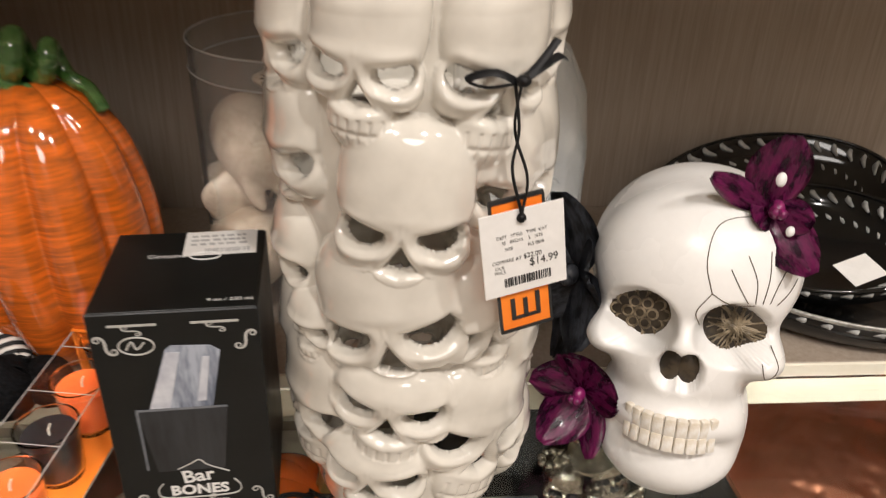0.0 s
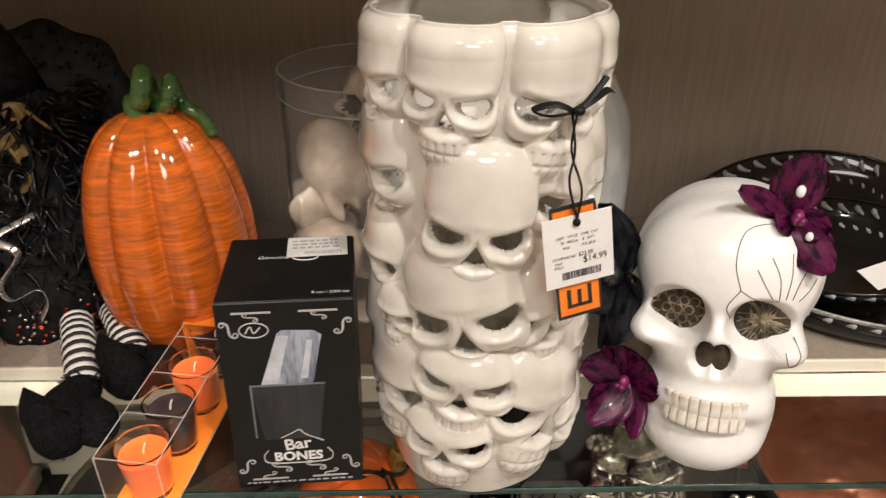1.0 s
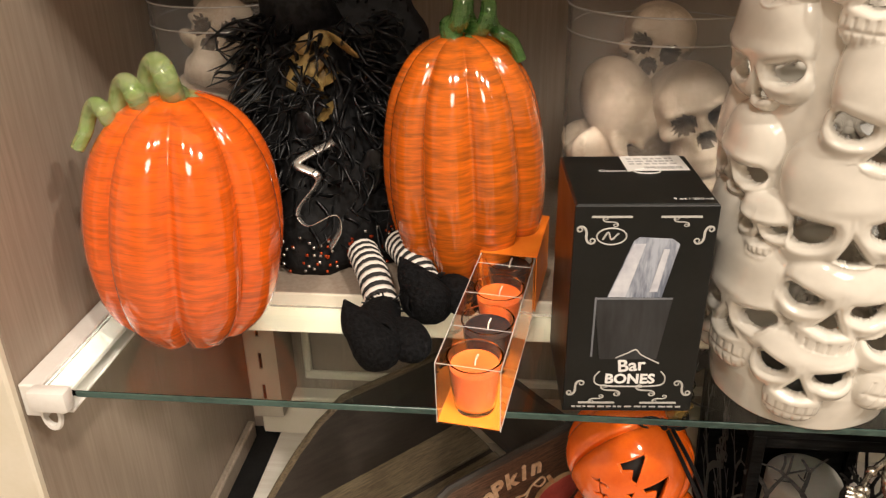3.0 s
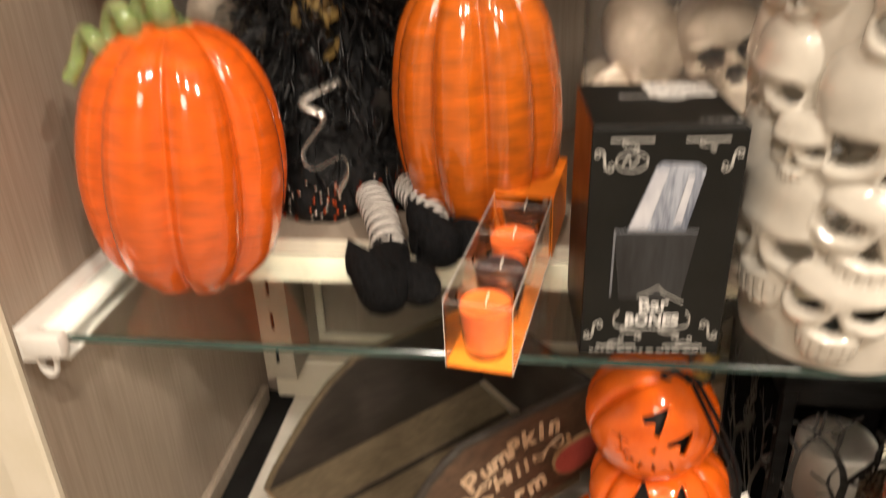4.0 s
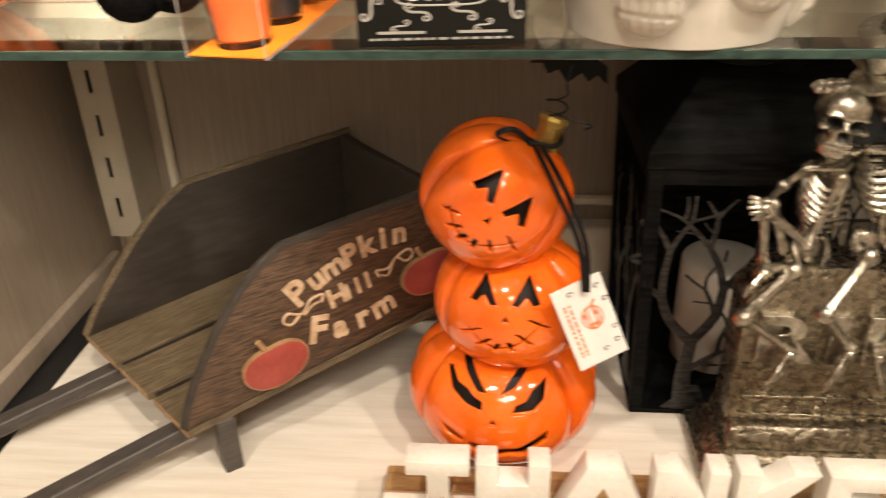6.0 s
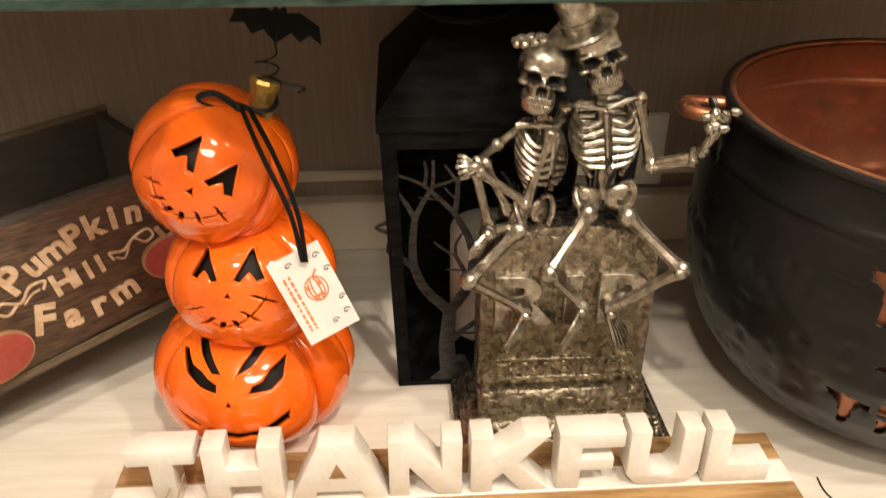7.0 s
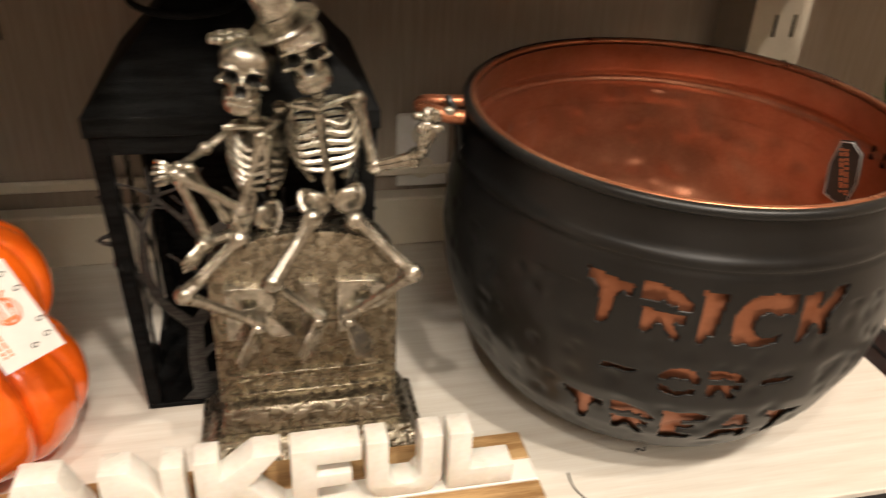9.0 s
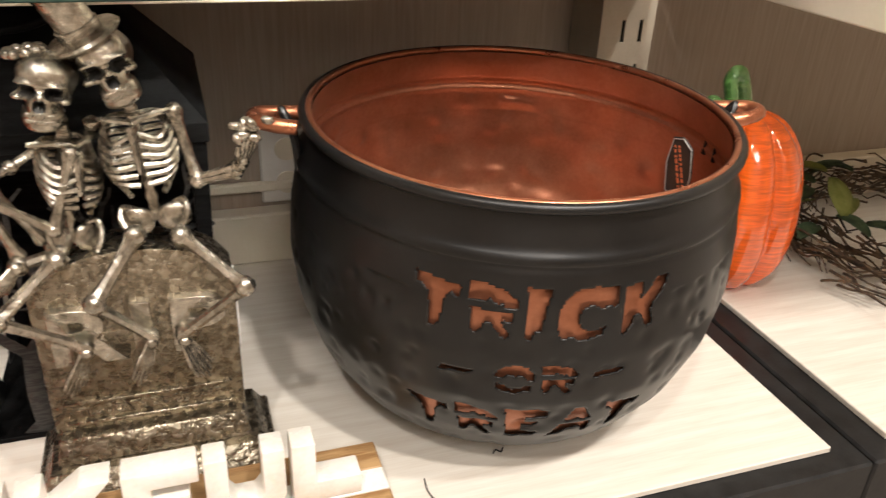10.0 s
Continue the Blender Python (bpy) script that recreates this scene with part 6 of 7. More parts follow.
def tombstone():
    g = []
    # stepped foot and arched slab
    def taper(x0, x1, y0, y1, z0, z1, d):
        bm = block(x0, x1, y0, y1, z0, z1, 0.0012)
        for v in bm.verts:
            if v.co.z > (z0 + z1) / 2:
                v.co.x += d if v.co.x < (x0 + x1) / 2 else -d
                v.co.y += d if v.co.y < (y0 + y1) / 2 else -d
        return bm
    foot = [block(0.160, 0.317, 0.528, 0.612, 0.0, 0.012, 0.002), taper(0.164, 0.313, 0.532, 0.608, 0.0118, 0.028, 0.007), taper(0.176, 0.300, 0.548, 0.602, 0.0275, 0.046, 0.003)]
    xm, hw = 0.2375, 0.0605
    arch = [(-hw, 0.045), (-hw, 0.148)] + [(-hw * 0.93 * math.cos(a), 0.150 + 0.024 * math.sin(a)) for a in np.linspace(0.25, math.pi - 0.25, 17)] + [(hw, 0.148), (hw, 0.045)]
    slab = moved(plate(arch, 0.034, 0.0012), Matrix.Translation((xm, 0.5615, 0)))
    stones = foot + [slab]
    for z0, z1 in ((0.050, 0.0525), (0.066, 0.0685)):
        stones.append(block(xm - 0.053, xm + 0.053, 0.5592, 0.5625, z0, z1, 0.0005))
    for q in stones:
        g.append(mat_index(q, 1))
    rip = moved(lettering("RIP", 0.052, 0.008, 0.0008, spacing=1.2, bold=0.0012), Matrix.Translation((xm - 0.001, 0.5588, 0.103)) @ Matrix.Diagonal((1.30, 1, 1, 1)))
    g.append(mat_index(rip, 0))
    g.append(mat_index(moved(lettering("TILL DEATH DO US PART", 0.0088, 0.001), Matrix.Translation((xm, 0.5610, 0.0562)) @ Matrix.Diagonal((0.92, 1, 1, 1))), 0))
    sk = []
    # groom: seated, arm out, top hat
    pel, nk = (0.2565, 0.566, 0.190), (0.2505, 0.574, 0.2575)
    sk.append(torso(nk, pel, 0.0205, -0.05))
    heads = [small_head(0.0315, pose(0.2425, 0.5655, 0.2860, -6, -19, 2))]
    hat = pose(0.2330, 0.5660, 0.3005, 8, -24, 0)
    sk.append(moved(lathe([(0.001, 0.0), (0.0200, -0.0008), (0.0212, 0.0006), (0.0200, 0.0022), (0.0112, 0.0030), (0.0108, 0.012), (0.0122, 0.0255), (0.0132, 0.0285), (0.0126, 0.0300), (0.001, 0.0300)], 32), hat))
    sk.append(moved(lathe([(0.0118, 0.0030), (0.0120, 0.0080), (0.0110, 0.0085)], 32), hat))
    sk.append(bone((0.2485, 0.572, 0.268), nk, 0.0026, 1.2))
    sk += [bone((0.2735, 0.572, 0.2555), (0.2825, 0.562, 0.2165), 0.0025), bone((0.2825, 0.562, 0.2165), (0.306, 0.553, 0.2260), 0.0022), bone((0.2825, 0.560, 0.2150), (0.305, 0.551, 0.2225), 0.0018), hand_bones((0.308, 0.546, 0.231), (0.3, -0.3, 1.0), 0.007, 0.018, 1)]
    rng = random.Random(4)
    for k in range(14):   # the small bunch of flowers in the raised fist
        c = Vector((0.3135, 0.541, 0.2520)) + Vector((rng.uniform(-.010, .012), rng.uniform(-.006, .006), rng.uniform(-.006, .006)))
        sk.append(blob(c, (0.0042, 0.0028, 0.0030), (rng.uniform(0, 90), rng.uniform(0, 90), 0), 8, 5))
    sk += [bone((0.2285, 0.576, 0.2500), (0.2200, 0.585, 0.225), 0.0022)]
    hipL, hipR = (0.244, 0.554, 0.187), (0.2695, 0.554, 0.184)
    sk += [bone(hipL, (0.2175, 0.536, 0.154), 0.0031), bone((0.2175, 0.536, 0.153), (0.2445, 0.550, 0.1185), 0.0026), bone(hipR, (0.3030, 0.536, 0.154), 0.0031), bone((0.3030, 0.536, 0.153), (0.2640, 0.550, 0.1165), 0.0026)]
    sk += [hand_bones((0.2440, 0.547, 0.1155), (-0.38, -0.10, -1), 0.006, 0.031, 2), hand_bones((0.2640, 0.547, 0.1135), (0.45, -0.10, -1), 0.006, 0.031, 3)]
    # bride: leaning in, legs to the side, small flower crown
    pel, nk = (0.209, 0.566, 0.181), (0.2135, 0.571, 0.246)
    sk.append(torso(nk, pel, 0.0165, 0.55))
    heads.append(small_head(0.0310, pose(0.2105, 0.5625, 0.2760, -4, 10, -6)))
    for k in range(9):
        a = k * 0.698
        sk.append(blob((0.2030 + 0.0085 * math.cos(a), 0.566 + 0.007 * math.sin(a), 0.2945 + 0.001 * math.cos(a)), (0.0036, 0.0032, 0.0030), u=8, v=5))
    sk.append(bone((0.213, 0.570, 0.255), nk, 0.0030, 1.2))
    sk += [bone((0.2165, 0.5565, 0.2395), (0.2025, 0.550, 0.1975), 0.0022), bone((0.2025, 0.550, 0.1975), (0.1720, 0.541, 0.2240), 0.0020), bone((0.2035, 0.550, 0.1960), (0.1730, 0.542, 0.2215), 0.0016), hand_bones((0.1690, 0.540, 0.2265), (-0.75, -0.2, 0.15), 0.006, 0.012, 4)]
    sk += [bone((0.2010, 0.571, 0.240), (0.185, 0.562, 0.232), 0.0020), bone((0.185, 0.562, 0.232), (0.171, 0.545, 0.228), 0.0018)]
    sk += [bone((0.170, 0.543, 0.224), (0.1800, 0.556, 0.181), 0.0022), bone((0.176, 0.548, 0.226), (0.1930, 0.560, 0.188), 0.0020)]
    sk += [bone((0.1990, 0.553, 0.176), (0.1665, 0.535, 0.151), 0.0030), bone((0.1665, 0.535, 0.150), (0.2060, 0.550, 0.117), 0.0025), hand_bones((0.2060, 0.547, 0.1140), (-0.42, -0.10, -1), 0.006, 0.031, 5), hand_bones((0.179, 0.548, 0.177), (-0.7, -0.3, -0.9), 0.004, 0.020, 6)]
    sk.append(bone((0.200, 0.560, 0.178), (0.180, 0.552, 0.176), 0.0028))
    for q in sk:
        g.append(mat_index(q, 0))
    me = mesh_from("skeleton_tombstone", joined(*g, *heads), [ANTIQUE, STONE_SILVER, PATINA])
    me.set_sharp_from_angle(angle=radians(40))
    return tagged(new("skeleton_tombstone", me), "antique silver figurine of a skeleton couple seated on a tombstone", "figurine")


tombstone()
stk = thing("side_sticker", pose(0.3035, 0.572, 0.135, 0, 0, 0), "white paper sticker on the tombstone's side", "sticker")
part("paper", block(-0.0004, 0.0006, -0.008, 0.008, -0.027, 0.027), PAPER, stk, at=pose(-0.0045, 0.008, -0.02))

# -- marble word on a wooden base
MARBLE = material("white_veined_marble", (0.74, 0.70, 0.63), (0.86, 0.84, 0.79), 0.30, scale=28, bump=0.04, contrast=0.55, sss=0.15)
MANGO = material("warm_mango_wood", (0.28, 0.155, 0.06), (0.47, 0.30, 0.135), 0.5, scale=20, stretch=(1, 8, 10), bump=0.15, fine=120, contrast=0.6)


def stroke(a, b, w):
    (x1, z1), (x2, z2) = a, b
    dx, dz = x2 - x1, z2 - z1
    l = math.hypot(dx, dz)
    nx, nz = -dz / l * w / 2, dx / l * w / 2
    return [(x1 + nx, z1 + nz), (x1 - nx, z1 - nz), (x2 - nx, z2 - nz), (x2 + nx, z2 + nz)]


def marble_letter(ch, w, h, s):
    """Outline of a block capital, w wide, h high, stroke s; some of several outlines."""
    if ch == "T":
        return [[(0, h), (0, h - s), (w / 2 - s * .62, h - s), (w / 2 - s * .62, 0), (w / 2 + s * .62, 0), (w / 2 + s * .62, h - s), (w, h - s), (w, h)]]
    if ch == "H":
        return [[(0, 0), (0, h), (s * 1.2, h), (s * 1.2, h * .62), (w - s * 1.2, h * .62), (w - s * 1.2, h), (w, h), (w, 0), (w - s * 1.2, 0), (w - s * 1.2, h * .30), (s * 1.2, h * .30), (s * 1.2, 0)]]
    if ch == "A":
        return [[(0, 0), (w * .32, h), (w * .68, h), (w, 0), (w - s * 1.3, 0), (w * .72, h * .14), (w * .28, h * .14), (s * 1.3, 0)]]
    if ch == "N":
        return [[(0, 0), (0, h), (s * 1.4, h), (w - s * 1.1, h * .48), (w - s * 1.1, h), (w, h), (w, 0), (w - s * 1.3, 0), (s * 1.1, h * .52), (s * 1.1, 0)]]
    if ch == "K":
        return [[(0, 0), (0, h), (s * 1.2, h), (s * 1.2, h * .66), (w - s * 1.5, h), (w * .98, h), (w * .58, h * .50), (w, 0), (w - s * 1.6, 0), (w * .40, h * .34), (s * 1.2, h * .2), (s * 1.2, 0)]]
    if ch == "F":
        return [[(0, 0), (0, h), (w, h), (w, h - s * 1.05), (s * 1.3, h - s * 1.05), (s * 1.3, h * .55), (w * .86, h * .55), (w * .86, h * .33), (s * 1.3, h * .33), (s * 1.3, 0)]]
    if ch == "U":
        return [[(0, h), (0, h * .22), (w * .12, h * .05), (w * .28, 0), (w * .72, 0), (w * .88, h * .05), (w, h * .22), (w, h), (w - s * 1.15, h), (w - s * 1.15, h * .34), (w * .62, h * .22), (w * .38, h * .22), (s * 1.15, h * .34), (s * 1.15, h)]]
    return [[(0, 0), (0, h), (s * 1.25, h), (s * 1.25, h * .33), (w, h * .33), (w, 0)]]


def word_sign(at):
    t = thing("word_sign", at, "white marble letter sign on a warm wooden base", "sign")
    part("wooden_base", block(-0.066, 0.3855, 0.463, 0.4795, 0.0, 0.021, 0.0012), MANGO, t, "warm grained wooden base strip")
    part("wooden_base", block(-0.066, 0.3855, 0.4995, 0.5265, 0.0, 0.021, 0.0012), MANGO, t, "warm grained wooden base strip")
    part("marble_strip", block(-0.0655, 0.385, 0.4797, 0.4993, 0.0005, 0.0215, 0.0008), MARBLE, t, "white marble strip between the wood")
    spans = (("T", -0.0465, -0.004), ("H", 0.000, 0.049), ("A", 0.052, 0.1155), ("N", 0.116, 0.163), ("K", 0.1685, 0.2205), ("F", 0.2245, 0.2675), ("U", 0.2705, 0.3185), ("L", 0.3225, 0.3665))
    rng = random.Random(2)
    for ch, x0, x1 in spans:
        for out in marble_letter(ch, x1 - x0, 0.0470, 0.0120):
            lt = part("letter", plate(out, 0.019, 0.0011), MARBLE, t, at=pose(x0, 0.480, 0.0216, 0, 0, rng.uniform(-0.6, 0.6)))
        if ch == "A":
            part("counter", plate([(0.026, 0.019), (0.0315, 0.031), (0.037, 0.019)], 0.003), MANGO, lt, "triangular gap", at=pose(0, -0.0004, 0))
    tag = thing("round_tag", at @ pose(-0.020, 0.4605, 0.008, -14, 4, 0), "round white paper tag with a dark disc and twine", "tag")
    part("paper_disc", moved(lathe([(0.0245, 0), (0.0245, 0.0006)], 40), Matrix.Rotation(radians(90), 4, "X")), PAPER, tag, at=pose(0.002, 0, -0.004))
    disc = part("dark_disc", moved(lathe([(0.0155, 0), (0.0155, 0.0006)], 40), Matrix.Rotation(radians(90), 4, "X")), material("charcoal_card", (0.02, 0.02, 0.022), (0.03, 0.03, 0.03), 0.6), tag, "charcoal printed disc", at=pose(-0.003, -0.001, 0.008, 0, -6, 0))
    part("tag_words", joined(moved(lettering("MARBRE", 0.0056, bold=0.0001), Matrix.Translation((0, -0.0009, 0.0008))), moved(lettering("VÉRITABLE", 0.0056, bold=0.0001), Matrix.Translation((0, -0.0009, -0.0052)))), INK_WHITE, disc)
    part("twine", joined(tube(curve([(-0.003, -0.001, 0.021), (-0.006, 0.006, 0.028), (-0.002, 0.016, 0.036), (0.004, 0.022, 0.030)], 5), 0.0005, 5), tube(curve([(-0.003, -0.001, 0.021), (0.001, 0.006, 0.028), (0.003, 0.018, 0.040)], 5), 0.0005, 5)), material("jute_twine", (0.3, 0.2, 0.1), (0.42, 0.3, 0.17), 0.8), tag)
    return t


word_sign(pose(-0.004, 0, 0))

# -- cauldron
POT_BLACK = material("matt_black_enamel", (0.005, 0.005, 0.005), (0.009, 0.009, 0.009), 0.36, scale=22, metal=0.0, rough_var=0.08, contrast=0.5, spec=0.4)
COPPER = material("hammered_copper", (0.31, 0.120, 0.062), (0.43, 0.180, 0.100), 0.37, metal=0.75, scale=24, contrast=0.5)
COPPER_EDGE = material("bright_copper_edge", (0.36, 0.13, 0.065), (0.46, 0.19, 0.10), 0.3, metal=0.85, scale=60)


GLYPHS = {  # stencil pieces of each capital, in a unit square
    "T": [[(0, 1), (1, .88), (.98, .68), (.90, .68), (.80, .74), (.68, .66), (.64, .36), (.58, .12), (.46, 0), (.38, .06), (.36, .40), (.30, .68), (.18, .76), (.04, .80)]],
    "R": [[(0, 1), (.34, 1), (.74, .90), (.96, .74), (1, .58), (.74, .60), (.68, .70), (.60, .64), (.42, .74), (.36, .66), (.04, .68)], [(.08, .55), (.90, .50), (.90, .32), (.72, .36), (.68, .30), (.86, .12), (.82, 0), (.70, .04), (.46, .32), (.36, .28), (.28, .12), (.20, .06), (.12, .12)]],
    "I": [[(0, 1), (1, .98), (.84, .72), (.64, .18), (.42, .18), (.28, 0), (.08, .02), (.05, .55)]],
    "C": [[(.30, .96), (.58, 1), (1, .98), (1, .62), (.92, .60), (.84, .64), (.74, .60), (.64, .62), (.58, .67), (.44, .64), (.33, .48), (.38, .27), (.52, .18), (.68, .19), (.81, .26), (.79, .10), (.68, .06), (.52, 0), (.36, .01), (.25, .08), (.14, .04), (.07, .06), (0, .32), (.02, .60), (.12, .82)]],
    "K": [[(0, .92), (.40, 1), (.36, .66), (.72, 1), (1, 1), (.96, .84), (.82, .68), (.68, .54), (.62, .42), (.72, .14), (.60, .08), (.52, .12), (.40, .38), (.28, .34), (.26, .18), (.16, .14), (.10, 0), (0, .03)]],
    "O": [[(0, .54), (.08, .76), (.26, .94), (.54, 1), (.82, .92), (1, .68), (1, .46), (.82, .50), (.70, .62), (.52, .60), (.32, .64), (.20, .52)], [(.10, .36), (.28, .30), (.46, .18), (.64, .20), (.82, .30), (.96, .36), (.94, .12), (.72, .08), (.56, 0), (.32, .06), (.10, .14)]],
    "E": [[(0, 1), (1, .98), (1, .74), (.50, .72), (.46, .62), (.80, .60), (.78, .44), (.46, .42), (.46, .26), (.86, .24), (.80, .06), (.46, .08), (.30, 0), (.10, .02)]],
    "A": [[(.42, 1), (.62, 1), (.90, .56), (.74, .50), (.58, .60), (.44, .52), (.26, .56)], [(.20, .44), (.92, .44), (1, .08), (.84, .04), (.74, .26), (.42, .24), (.28, .02), (0, 0)]],
}
GLYPH_WIDTH = {"T": 0.92, "R": 0.98, "I": 0.48, "C": 1.18, "K": 0.98, "O": 1.0, "E": 0.95, "A": 1.05}


def stencil_word(text, wide, z0, z1):
    """Outlines of a word, centred on x = 0."""
    gap = 0.13
    total = sum(GLYPH_WIDTH[c] for c in text) + gap * (len(text) - 1)
    out, x = [], -wide / 2
    for c in text:
        w = wide * GLYPH_WIDTH[c] / total
        out += [[(x + a * w, z0 + b * (z1 - z0)) for a, b in q] for q in GLYPHS[c]]
        x += w + gap * wide / total
    return out


def inside_outline(q, x, z):
    hit = False
    for (x1, z1), (x2, z2) in zip(q, q[1:] + q[:1]):
        if (z1 > z) != (z2 > z) and x < (x2 - x1) * (z - z1) / (z2 - z1) + x1:
            hit = not hit
    return hit


def cauldron(at):
    """Double-walled pot: black outside with pierced words, hammered copper inside."""
    c = thing("cauldron", at, "large black metal cauldron with copper lining and pierced words", "cauldron")
    k_ = 0.812
    prof = [(0.004, 0.0), (0.075, 0.0005), (0.105, 0.0035), (0.132, 0.011), (0.158, 0.028), (0.183, 0.060), (0.199, 0.098), (0.2045, 0.135), (0.2020, 0.168), (0.1970, 0.1925), (0.1950, 0.1965), (0.1968, 0.1995), (0.1960, 0.2025), (0.1922, 0.2065), (0.1900, 0.2125), (0.187, 0.222), (0.185, 0.232)]
    prof = [(r * k_ if r > 0.01 else r, z * 0.983) for r, z in prof]
    rows = []
    for a, b in zip(prof, prof[1:]):
        n = max(1, int(math.hypot(b[0] - a[0], b[1] - a[1]) / 0.0013)) if a[1] > 0.02 and a[1] < 0.19 else 2
        rows += [(a[0] + (b[0] - a[0]) * i / n, a[1] + (b[1] - a[1]) * i / n) for i in range(n)]
    rows.append(prof[-1])
    # smooth the rows a little
    for _ in range(6):
        rows = [rows[0]] + [((rows[i - 1][0] + 2 * rows[i][0] + rows[i + 1][0]) / 4 if rows[i][1] < 0.185 and rows[i][0] > 0.10 else rows[i][0], rows[i][1]) for i in range(1, len(rows) - 1)] + [rows[-1]]
    rng = random.Random(3)
    dents = [(rng.uniform(0, 6.283), rng.uniform(0.02, 0.185), rng.uniform(0.005, 0.010)) for _ in range(420)]

    def hammer(verts, sign, depth):
        D = np.array(dents)
        for v in verts:
            a = math.atan2(v.co.y, v.co.x)
            r = math.hypot(v.co.x, v.co.y)
            da = (D[:, 0] - a + math.pi) % (2 * math.pi) - math.pi
            q = ((da * r) ** 2 + (D[:, 1] - v.co.z) ** 2) / D[:, 2] ** 2
            d = depth * float(np.exp(-2.2 * q).sum())
            k = 1 - sign * min(d, depth * 1.4) / max(r, 0.01)
            v.co.x *= k
            v.co.y *= k
    # dripping stencil letters on the unrolled front
    cuts = [(q, z0) for text, wide, z0, z1 in (("TRICK", 0.158, 0.1470, 0.1820), ("OR", 0.052, 0.1040, 0.1290), ("TREAT", 0.166, 0.0535, 0.0875)) for q in stencil_word(text, wide, z0, z1)]
    for x in (-0.0495, 0.0465):
        cuts.append(([(x - 0.0105, 0.1160), (x + 0.0095, 0.1180), (x + 0.0105, 0.1215), (x - 0.0100, 0.1210)], 0.10))
    seg = 760
    front = -math.pi / 2
    bm = lathe(rows, seg, cap=False)
    hammer([v for v in bm.verts if v.co.z < 0.17], 1, 0.0011)
    gone = []
    for f in bm.faces:
        p = f.calc_center_median()
        r = math.hypot(p.x, p.y)
        da = (math.atan2(p.y, p.x) - front + math.pi) % (2 * math.pi) - math.pi
        if abs(da) > 0.6 or not 0.03 < p.z < 0.19:
            continue
        x, z = da * 0.1625, p.z
        if any(inside_outline(q, x, z) for q, _ in cuts):
            gone.append(f)
    bmesh.ops.delete(bm, geom=gone, context="FACES")
    outer = part("outer_shell", bm, POT_BLACK, c, "matt black hammered shell", smooth=True)
    sol = outer.modifiers.new("sheet", "SOLIDIFY")
    sol.thickness, sol.offset = 0.0012, -1
    inner = [(r - 0.0034 if z < 0.17 else r - 0.0030, max(z, 0.006)) for r, z in rows if r > 0.09]
    inner = [(0.003, 0.010)] + inner
    bi = lathe(inner, 260, cap=False)
    hammer([v for v in bi.verts if 0.015 < v.co.z < 0.185], 1, 0.0018)
    part("copper_lining", bi, COPPER, c, "hammered copper lining", smooth=True)
    part("rolled_rim", tube([(0.1535 * math.cos(a), 0.1535 * math.sin(a), 0.2285) for a in np.linspace(0, 2 * math.pi, 120, endpoint=False)], 0.0036, 10, True), POT_BLACK, c, smooth=True)
    part("rim_liner", tube([(0.1502 * math.cos(a), 0.1502 * math.sin(a), 0.2300) for a in np.linspace(0, 2 * math.pi, 120, endpoint=False)], 0.0026, 8, True), COPPER_EDGE, c, "bright copper rim", smooth=True)
    for s in (-1, 1):
        turn = Matrix.Rotation(radians(8), 4, "Z") @ Matrix.Translation((0, 0, -0.004))
        ear = part("ear", joined(tube(curve([(s * 0.1575, -0.008, 0.192), (s * 0.1600, -0.006, 0.217), (s * 0.168, 0, 0.236), (s * 0.1600, 0.006, 0.217), (s * 0.1575, 0.008, 0.192)], 6), 0.0028, 8)), POT_BLACK, c, "black strap ear", at=turn)
        part("copper_loop", tube(curve([(s * 0.152, 0.012, 0.229), (s * 0.170, 0.012, 0.229), (s * 0.184, 0.006, 0.231), (s * 0.186, -0.006, 0.231), (s * 0.172, -0.012, 0.229), (s * 0.158, -0.012, 0.227)], 8), 0.0052, 10), COPPER_EDGE, ear, "copper handle loop", smooth=True)
    hx = [(-0.011, -0.026), (-0.015, 0.0), (-0.011, 0.024), (0.0, 0.029), (0.011, 0.024), (0.015, 0.0), (0.011, -0.026)]
    card = part("inside_card", plate(hx, 0.0006), INK_BLACK, c, "black coffin-shaped paper tag", at=pose(0.133, 0.020, 0.178, 8, 6, -66))
    part("card_outline", tube([(x * 0.93, -0.0004, z * 0.95) for x, z in hx], 0.0005, 5, True), INK_GREY, card)
    part("card_print", joined(moved(bars(2, -0.020, 0.016, -0.004, 0.006, 31), Matrix.Translation((0, -0.0003, 0)) @ Matrix.Rotation(radians(70), 4, "Y"))), TAG_ORANGE, card)
    return c


cauldron(pose(0.5085, 0.6135, 0.0035, 2.7, 0, 0) @ Matrix.Rotation(radians(-15.6), 4, "Z"))

# -- twig wreath, leaves, outlet, thread, crumbs
TWIG = material("brown_grapevine_twig", (0.030, 0.018, 0.010), (0.11, 0.068, 0.035), 0.8, scale=90, contrast=0.7)
LEAF = material("grey_green_fabric_leaf", (0.04, 0.075, 0.035), (0.12, 0.17, 0.08), 0.6, scale=60, contrast=0.6)
LEAF_LIME = material("yellow_green_fabric_leaf", (0.22, 0.26, 0.05), (0.34, 0.36, 0.10), 0.6, scale=60)


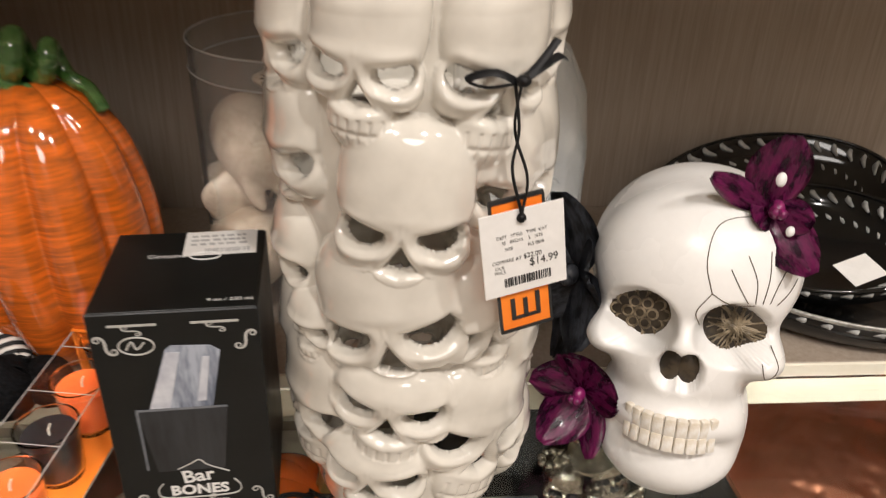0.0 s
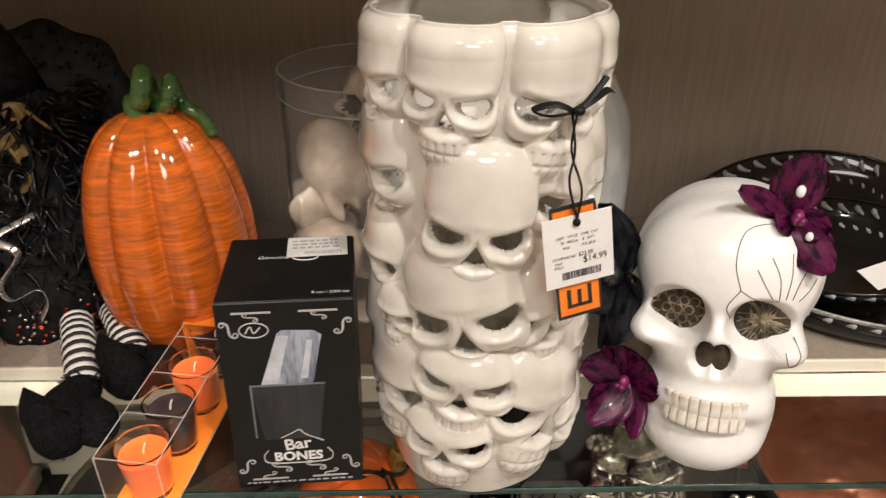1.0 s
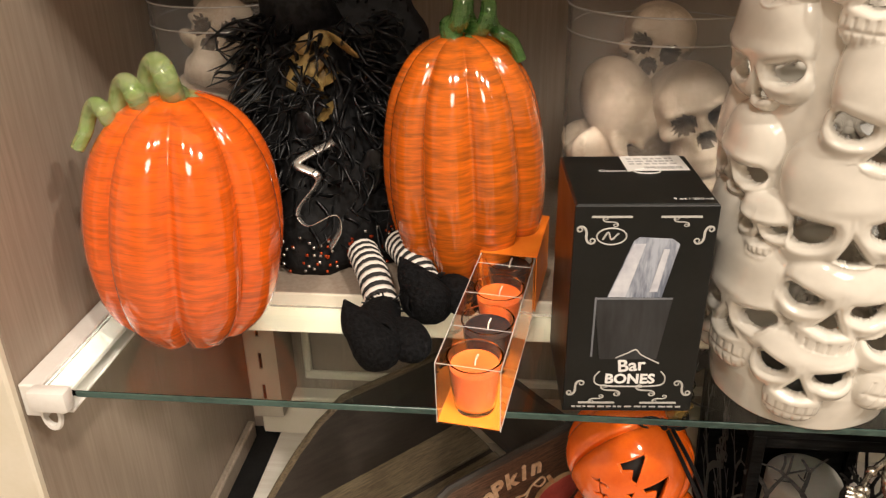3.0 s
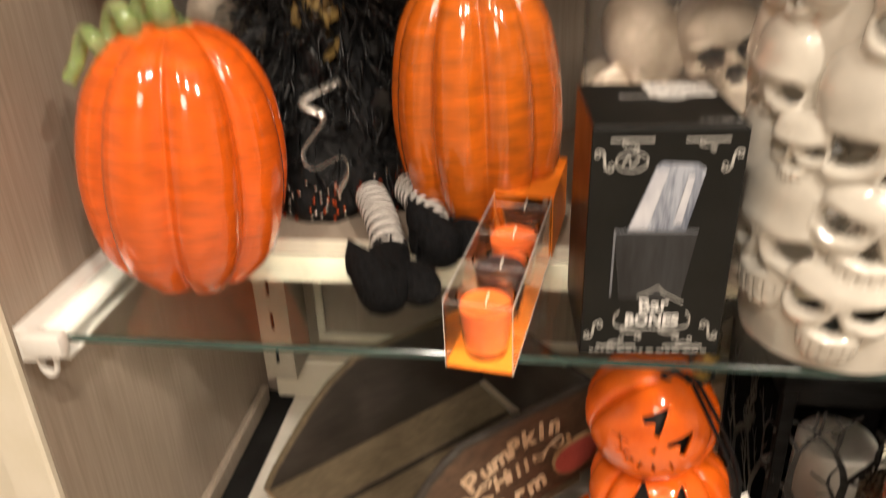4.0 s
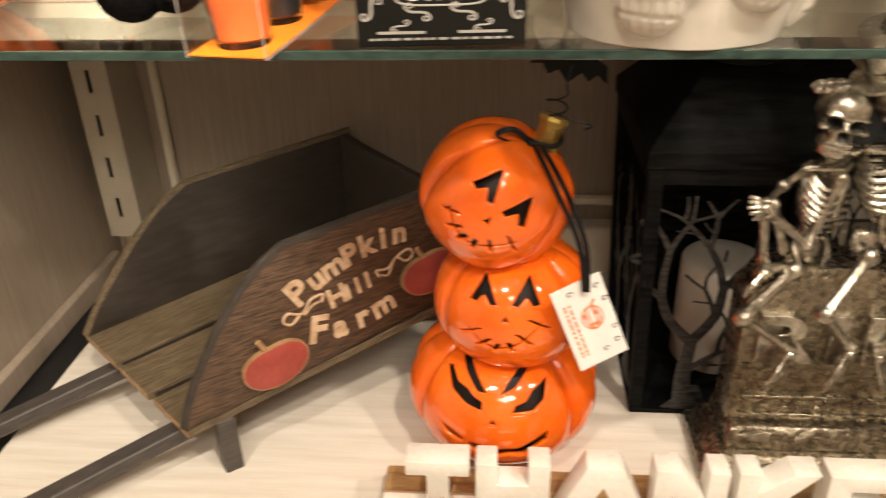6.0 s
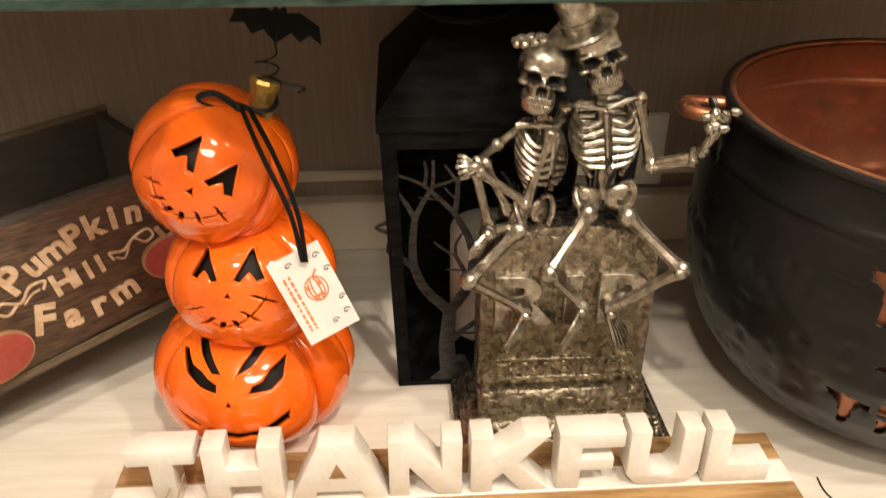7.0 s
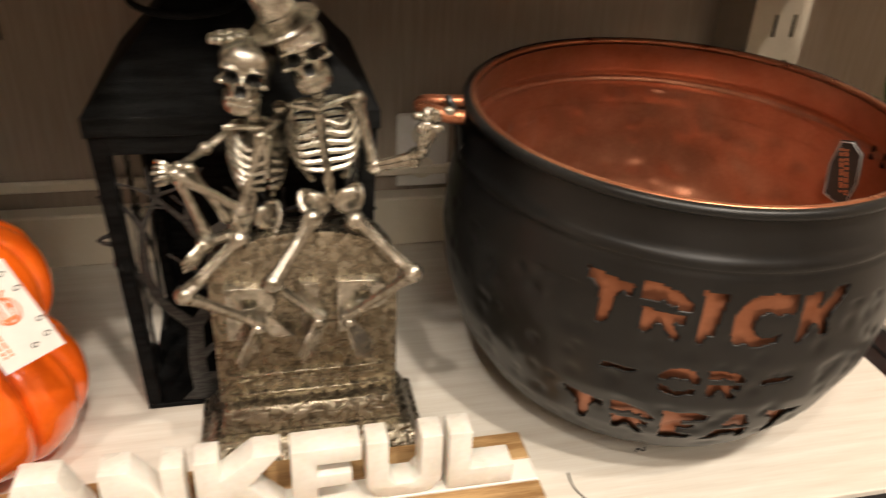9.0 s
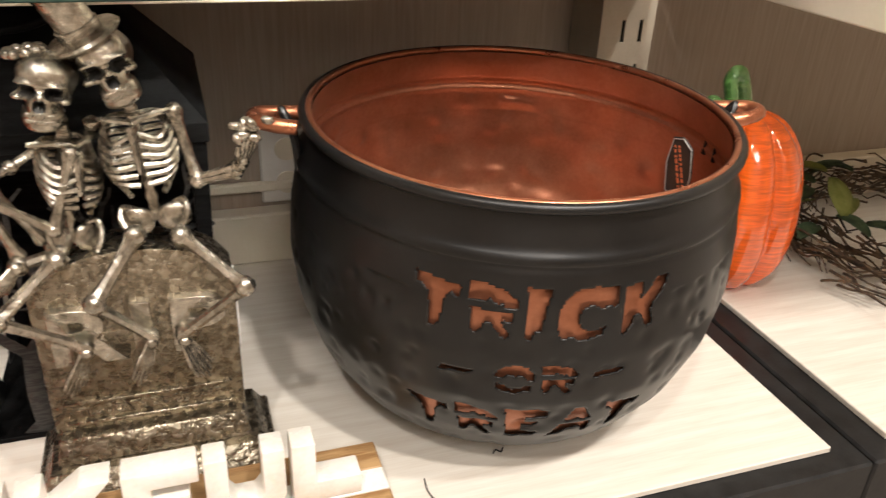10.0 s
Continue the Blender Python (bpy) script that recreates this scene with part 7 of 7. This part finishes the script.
def twig_wreath(at, R=0.150):
    w = thing("twig_wreath", at, "brown grapevine twig wreath with green fabric leaves", "wreath")
    rng = random.Random(77)
    tw = []
    for k in range(430):
        a, l = rng.uniform(0, 6.283), rng.uniform(0.25, 0.75)
        rr, zz = R + rng.gauss(0, 0.022), 0.030 + rng.gauss(0, 0.013)
        out = rng.uniform(-0.030, 0.045) if rng.random() < 0.6 else 0.0
        pts = []
        for s in range(5):
            t = s / 4
            b = a + l * t
            pts.append(((rr + out * t * t + rng.uniform(-.004, .004)) * math.cos(b), (rr + out * t * t + rng.uniform(-.004, .004)) * math.sin(b), max(0.003, zz + rng.uniform(-.006, .006) + rng.uniform(-.2, .3) * out * t)))
        tw.append(tube(curve(pts, 2), [0.0016 - 0.00012 * i for i in range(9)], 5))
    tagged(part("twig_tangle", joined(*tw), TWIG, w, "tangled brown twigs"), kind="stuff")
    for k in range(26):
        a = rng.uniform(1.6, 4.9)
        r = R + rng.uniform(-0.03, 0.03)
        petal(rng.uniform(0.030, 0.048), rng.uniform(0.009, 0.014), LEAF_LIME if k % 5 == 0 else LEAF, w, Matrix.Translation((r * math.cos(a), r * math.sin(a), 0.055 + rng.uniform(-0.01, 0.012))) @ Matrix.Rotation(rng.uniform(0, 6.28), 4, "Z") @ Matrix.Rotation(radians(rng.uniform(35, 85)), 4, "X"), 0.3, "leaf")
    return w


twig_wreath(pose(1.075, 0.700, 0.0))
part("loose_thread", joined(tube(curve([(0.412, 0.500, 0.0008), (0.411, 0.488, 0.0010), (0.414, 0.478, 0.0008), (0.420, 0.470, 0.0010), (0.428, 0.468, 0.0008)], 6), 0.0005, 5)), RIBBON)
tagged(scene.objects["loose_thread"], "loose black thread lying on the white deck", "thread")
crumb = part("loose_thread", tube(curve([(0.469, 0.511, 0.0008), (0.472, 0.514, 0.0010), (0.475, 0.511, 0.0009), (0.478, 0.515, 0.0008)], 4), 0.0005, 5), RIBBON)
tagged(crumb, "tiny dark thread curl on the deck before the cauldron", "thread")
out_ = thing("wall_outlet", pose(0.375, BACK - 0.0005, 0.100), "pale plastic wall outlet plate on the back panel", "outlet")
part("cover_plate", block(-0.027, 0.027, -0.005, 0.0, -0.040, 0.040, 0.002), PLASTIC_WHITE, out_)
for zz in (-0.018, 0.018):
    part("socket", moved(lathe([(0.012, 0), (0.012, 0.0012), (0.0105, 0.0016)], 24), pose(0, -0.0052, zz, 90, 0, 0)), CREAM, out_)
